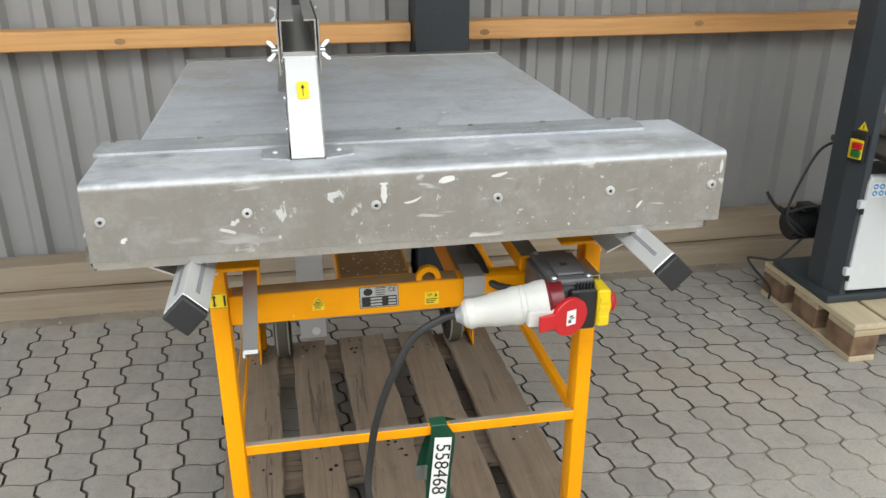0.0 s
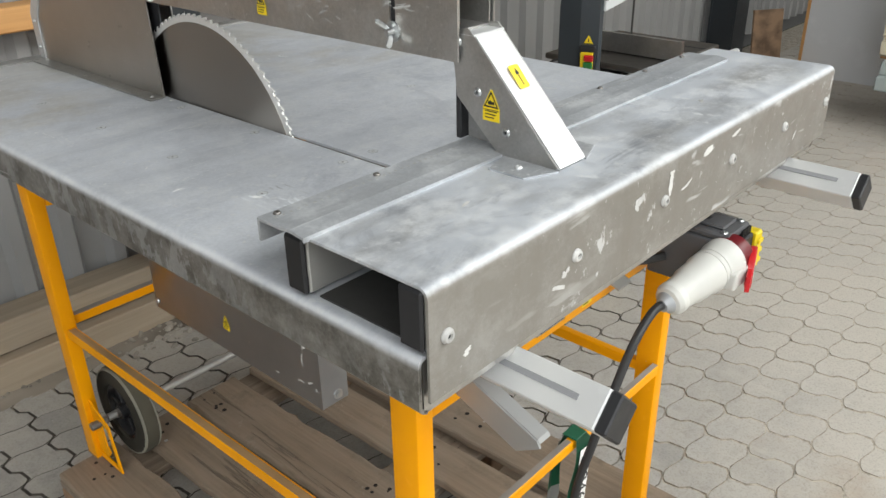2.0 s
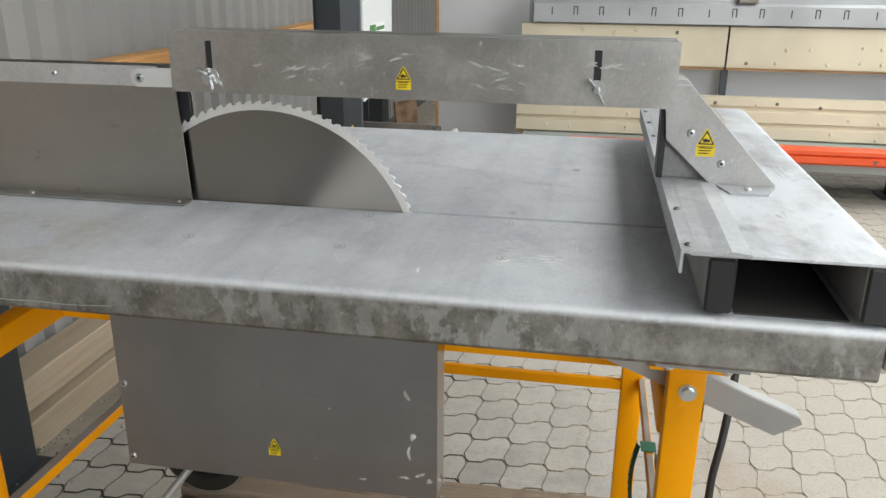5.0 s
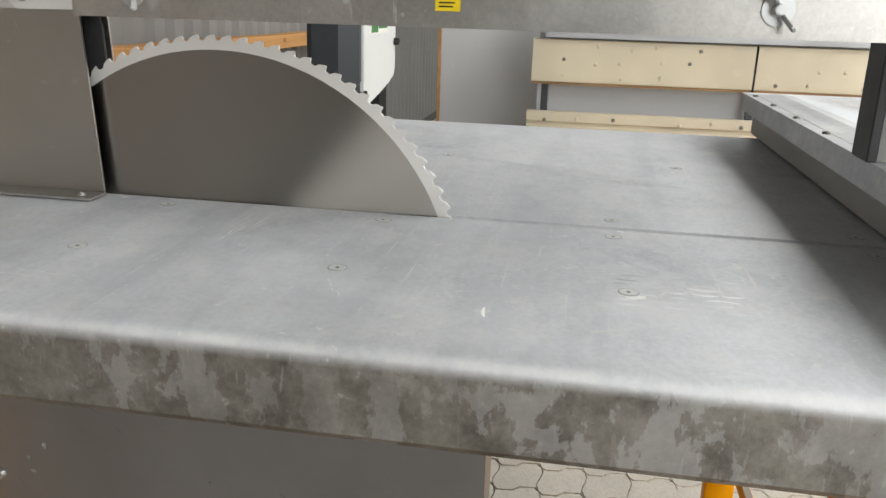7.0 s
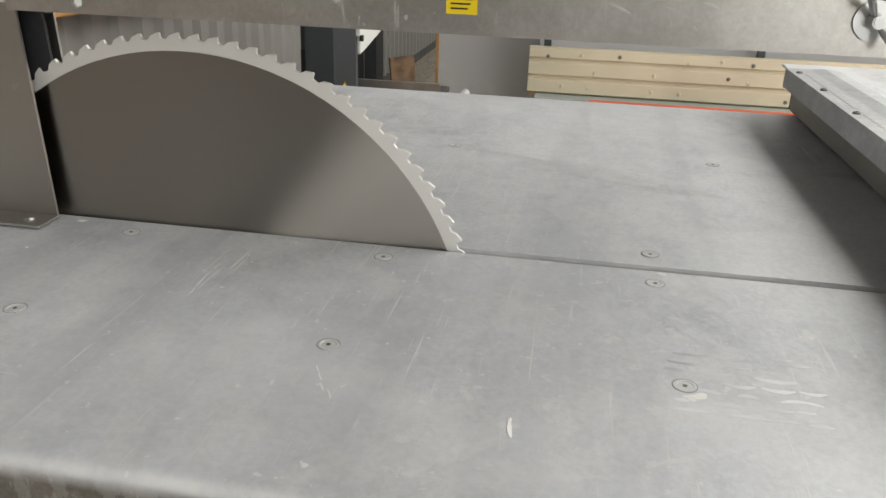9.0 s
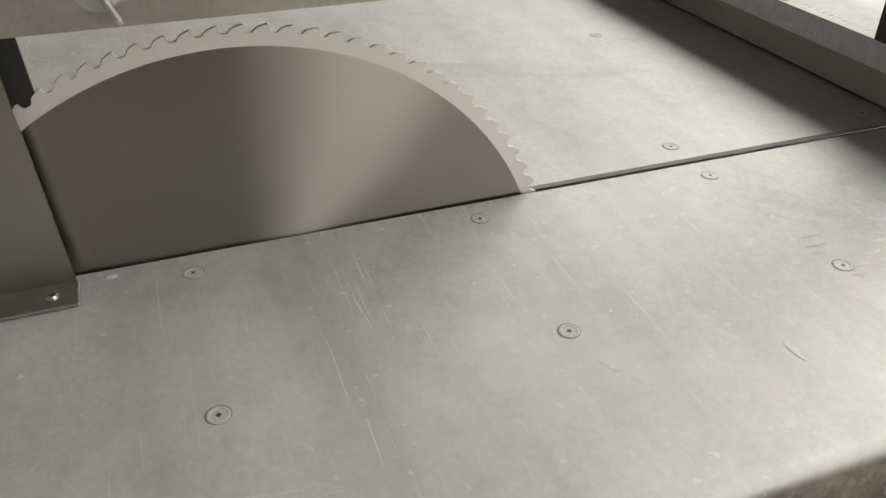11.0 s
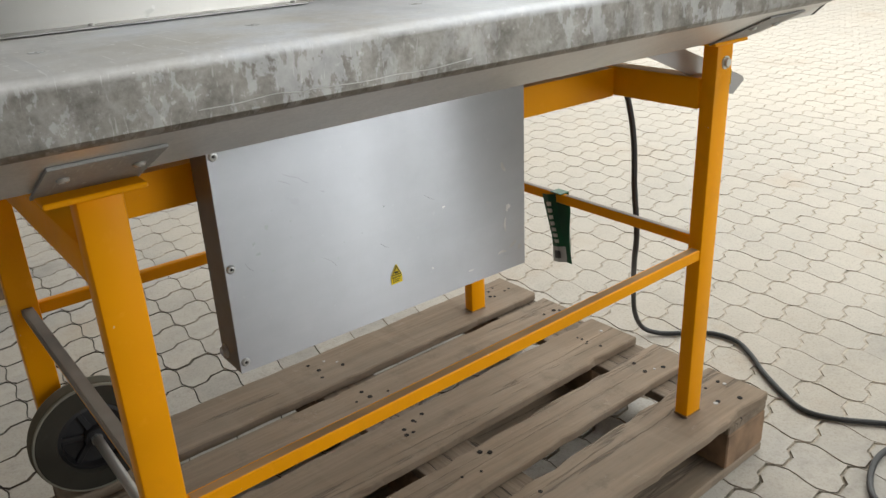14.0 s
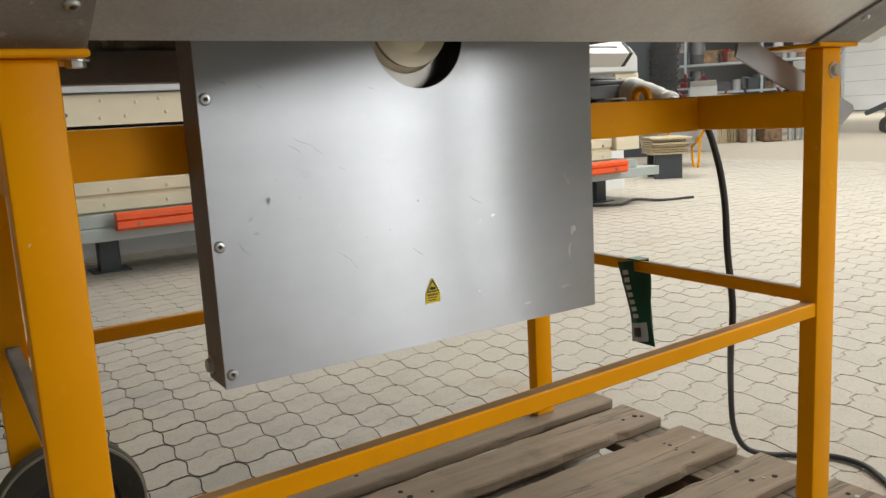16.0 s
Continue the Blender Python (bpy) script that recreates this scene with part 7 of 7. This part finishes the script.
# crumpled bags on the machine's end
for k, (x, y, z, r, mat, lab) in enumerate(((4.56, -3.55, 1.345, 0.13, "dark_red", "crumpled dark red bag on the cream machine"), (4.56, -3.28, 1.345, 0.15, "bag_violet", "crumpled grey violet bag on the cream machine"))):
    bm = bmesh.new()
    bmesh.ops.create_icosphere(bm, subdivisions=3, radius=1.0)
    for v in bm.verts:
        q = 1 + 0.30 * noise.noise(v.co * 1.9 + Vector((k, 0, 0))) + 0.12 * noise.noise(v.co * 5)
        v.co = Vector((v.co.x * r * q, v.co.y * r * q, max(v.co.z * r * 0.75 * q, -0.6 * r)))
    single("bag", moved(bm, Matrix.Translation((x, y, z + 0.6 * r))), mat, lab, "bag", smooth=True)

# small tracked loader before the gate
ld = thing("tracked_loader", (7.55, -15.3, 0), "small dark tracked loader with a dull red engine cover", "loader")
lm = pose(7.55, -15.3, 0, 0, 0, 28)
for sy in (-0.42, 0.42):
    tr = part("track", moved(prism([(-0.62, 0.06), (-0.50, 0.0), (0.50, 0.0), (0.62, 0.06), (0.62, 0.22), (0.52, 0.30), (-0.52, 0.30), (-0.62, 0.22)], "y", sy - 0.12, sy + 0.12, 0.02), lm), "rubber", ld, "black rubber track")
    for x in (-0.42, -0.14, 0.14, 0.42):
        part("roller", moved(cyl((x, sy - 0.125, 0.13), (x, sy + 0.125, 0.13), 0.085, n=18), lm), "dull_zinc", tr)
part("frame", moved(box(-0.50, 0.52, -0.29, 0.29, 0.16, 0.42, 0.02), lm), "slate_paint", ld)
part("engine_cover", moved(prism([(-0.52, 0.42), (-0.52, 0.80), (-0.36, 0.92), (0.04, 0.88), (0.10, 0.42)], "y", -0.27, 0.27, 0.02), lm), "dark_red", ld, "dull red engine cover")
part("arm", moved(prism([(0.0, 0.70), (0.86, 0.34), (0.90, 0.42), (0.06, 0.82)], "y", -0.31, -0.24, 0.008), lm), "slate_paint", ld)
part("arm", moved(prism([(0.0, 0.70), (0.86, 0.34), (0.90, 0.42), (0.06, 0.82)], "y", 0.24, 0.31, 0.008), lm), "slate_paint", ld)

# sectional gate in the far wall
gate = thing("gate", (15.5, -32.96, 0), "pale sectional hall gate, closed", "gate", kind="structure")
for k in range(7):
    part("panel", box(9.0, 22.0, -32.99, -32.93, 0.03 + 0.62 * k, 0.64 + 0.62 * k, 0.006), "gate_grey", gate)
part("bottom_seal", box(9.0, 22.0, -32.98, -32.92, 0.0, 0.03, 0), "black", gate)

# ---------------------------------------------------------------- paving
PITCH, GX, GY = 0.1190, -0.369, 0.610


def edge_wave(t, a, kind):
    """How far a joint strays sideways along one block."""
    if kind == "zig":
        knots = ((0.0, 0.0), (0.09, 1.0), (0.42, 0.70), (0.58, -0.70), (0.91, -1.0), (1.0, 0.0))
    else:
        knots = ((0.0, 0.0), (0.22, 0.85), (0.42, 0.35), (0.58, -0.35), (0.78, -0.85), (1.0, 0.0))
    for (t0, v0), (t1, v1) in zip(knots, knots[1:]):
        if t0 <= t <= t1:
            return a * (v0 + (v1 - v0) * (t - t0) / (t1 - t0))
    return 0.0


def block_outline(inset):
    h = PITCH / 2
    ts = (0.0, 0.09, 0.42, 0.58, 0.91)
    tw = (0.0, 0.22, 0.42, 0.58, 0.78)
    pts = [(-h + PITCH * t, -h + edge_wave(t, 0.0080, "wave")) for t in tw]
    pts += [(h + edge_wave(t, 0.0135, "zig"), -h + PITCH * t) for t in ts]
    pts += [(h - PITCH * t, h + edge_wave(1 - t, 0.0080, "wave")) for t in tw]
    pts += [(-h + edge_wave(1 - t, 0.0135, "zig"), h - PITCH * t) for t in ts]
    n = len(pts)
    out = []
    for i in range(n):
        a, b, c = Vector(pts[i - 1]), Vector(pts[i]), Vector(pts[(i + 1) % n])
        d0, d1 = (b - a).normalized(), (c - b).normalized()
        n0, n1 = Vector((-d0.y, d0.x)), Vector((-d1.y, d1.x))
        mm = (n0 + n1).normalized()
        k = 1.60 if 5 < i < 10 or i > 15 else 0.65 if 0 < i < 5 or 10 < i < 15 else 1.2
        out.append(b + mm * k * inset / max(0.5, mm.dot(n0)))
    return out


ring_top, ring_mid = block_outline(0.0024), block_outline(0.0014)
verts0 = [(p.x, p.y, 0.0) for p in ring_top] + [(p.x, p.y, -0.0125) for p in ring_mid]
NB = len(ring_top)
faces0 = [tuple(range(NB))] + [(i, NB + i, NB + (i + 1) % NB, (i + 1) % NB) for i in range(NB)]
block_mesh = bpy.data.meshes.new("paver")
block_mesh.from_pydata(verts0, [], faces0)
block_mesh.flip_normals() if block_mesh.polygons[0].normal.z < 0 else None
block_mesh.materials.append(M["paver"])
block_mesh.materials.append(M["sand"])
block_mesh.polygons.foreach_set("material_index", [0] + [1] * NB)

cells = []
for i in range(-26, 66):
    for j in range(-74, 11):
        x, y = GX + PITCH * (i + 0.5), GY + PITCH * (j + 0.5)
        if y < 1.80 and x < 7.3:
            cells.append((x, y))
rnd = random.Random(3)
near = [c for c in cells if (-0.95 < c[0] < -0.22 and -0.35 < c[1] < 1.82) or (0.62 < c[0] < 1.72 and 0.15 < c[1] < 1.82)]
near = sorted(near, key=lambda c: abs(c[1] - 0.75))[:300]
near_set = set(near)
for x, y in near:
    ob = new("paver", block_mesh)
    ob.parent = floor
    ob.location = (x, y, rnd.uniform(0.0005, 0.0022))
    ob.rotation_euler = (rnd.gauss(0, 0.003), rnd.gauss(0, 0.003), rnd.gauss(0, 0.004))
vv, ff = [], []
faces_out = [tuple(p.vertices) for p in block_mesh.polygons]
for x, y in cells:
    if (x, y) in near_set:
        continue
    base, dz = len(vv), rnd.uniform(0.0005, 0.0022)
    tx, ty, a = rnd.gauss(0, 0.003), rnd.gauss(0, 0.003), rnd.gauss(0, 0.004)
    vv += [(x + px - a * py, y + py + a * px, pz + dz + tx * px + ty * py) for px, py, pz in verts0]
    ff += [tuple(base + k for k in f) for f in faces_out]
far_me = bpy.data.meshes.new("pavers")
far_me.from_pydata(vv, [], ff)
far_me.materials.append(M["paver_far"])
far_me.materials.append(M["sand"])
far_me.polygons.foreach_set("material_index", ([0] + [1] * NB) * (len(ff) // (NB + 1)))
far = new("pavers", far_me)
far.parent = floor
tagged(far, "wavy interlocking grey concrete blocks", "", "", "stuff")
single("paving_beyond", box(-8.0, 24.0, -33.0, GY - PITCH * 74, -0.0065, -0.001, 0), "paver_far", "grey block paving towards the far gate", "floor", kind="structure")
single("paving_side", box(7.34, 24.0, GY - PITCH * 74 + 0.001, 2.0, -0.0065, -0.001, 0), "paver_far", "grey block paving beside the racks", "floor", kind="structure")
single("paving_west", box(-8.0, GX - PITCH * 26 - 0.001, GY - PITCH * 74 + 0.001, 2.0, -0.0065, -0.001, 0), "paver_far", "grey block paving by the west wall", "floor", kind="structure")
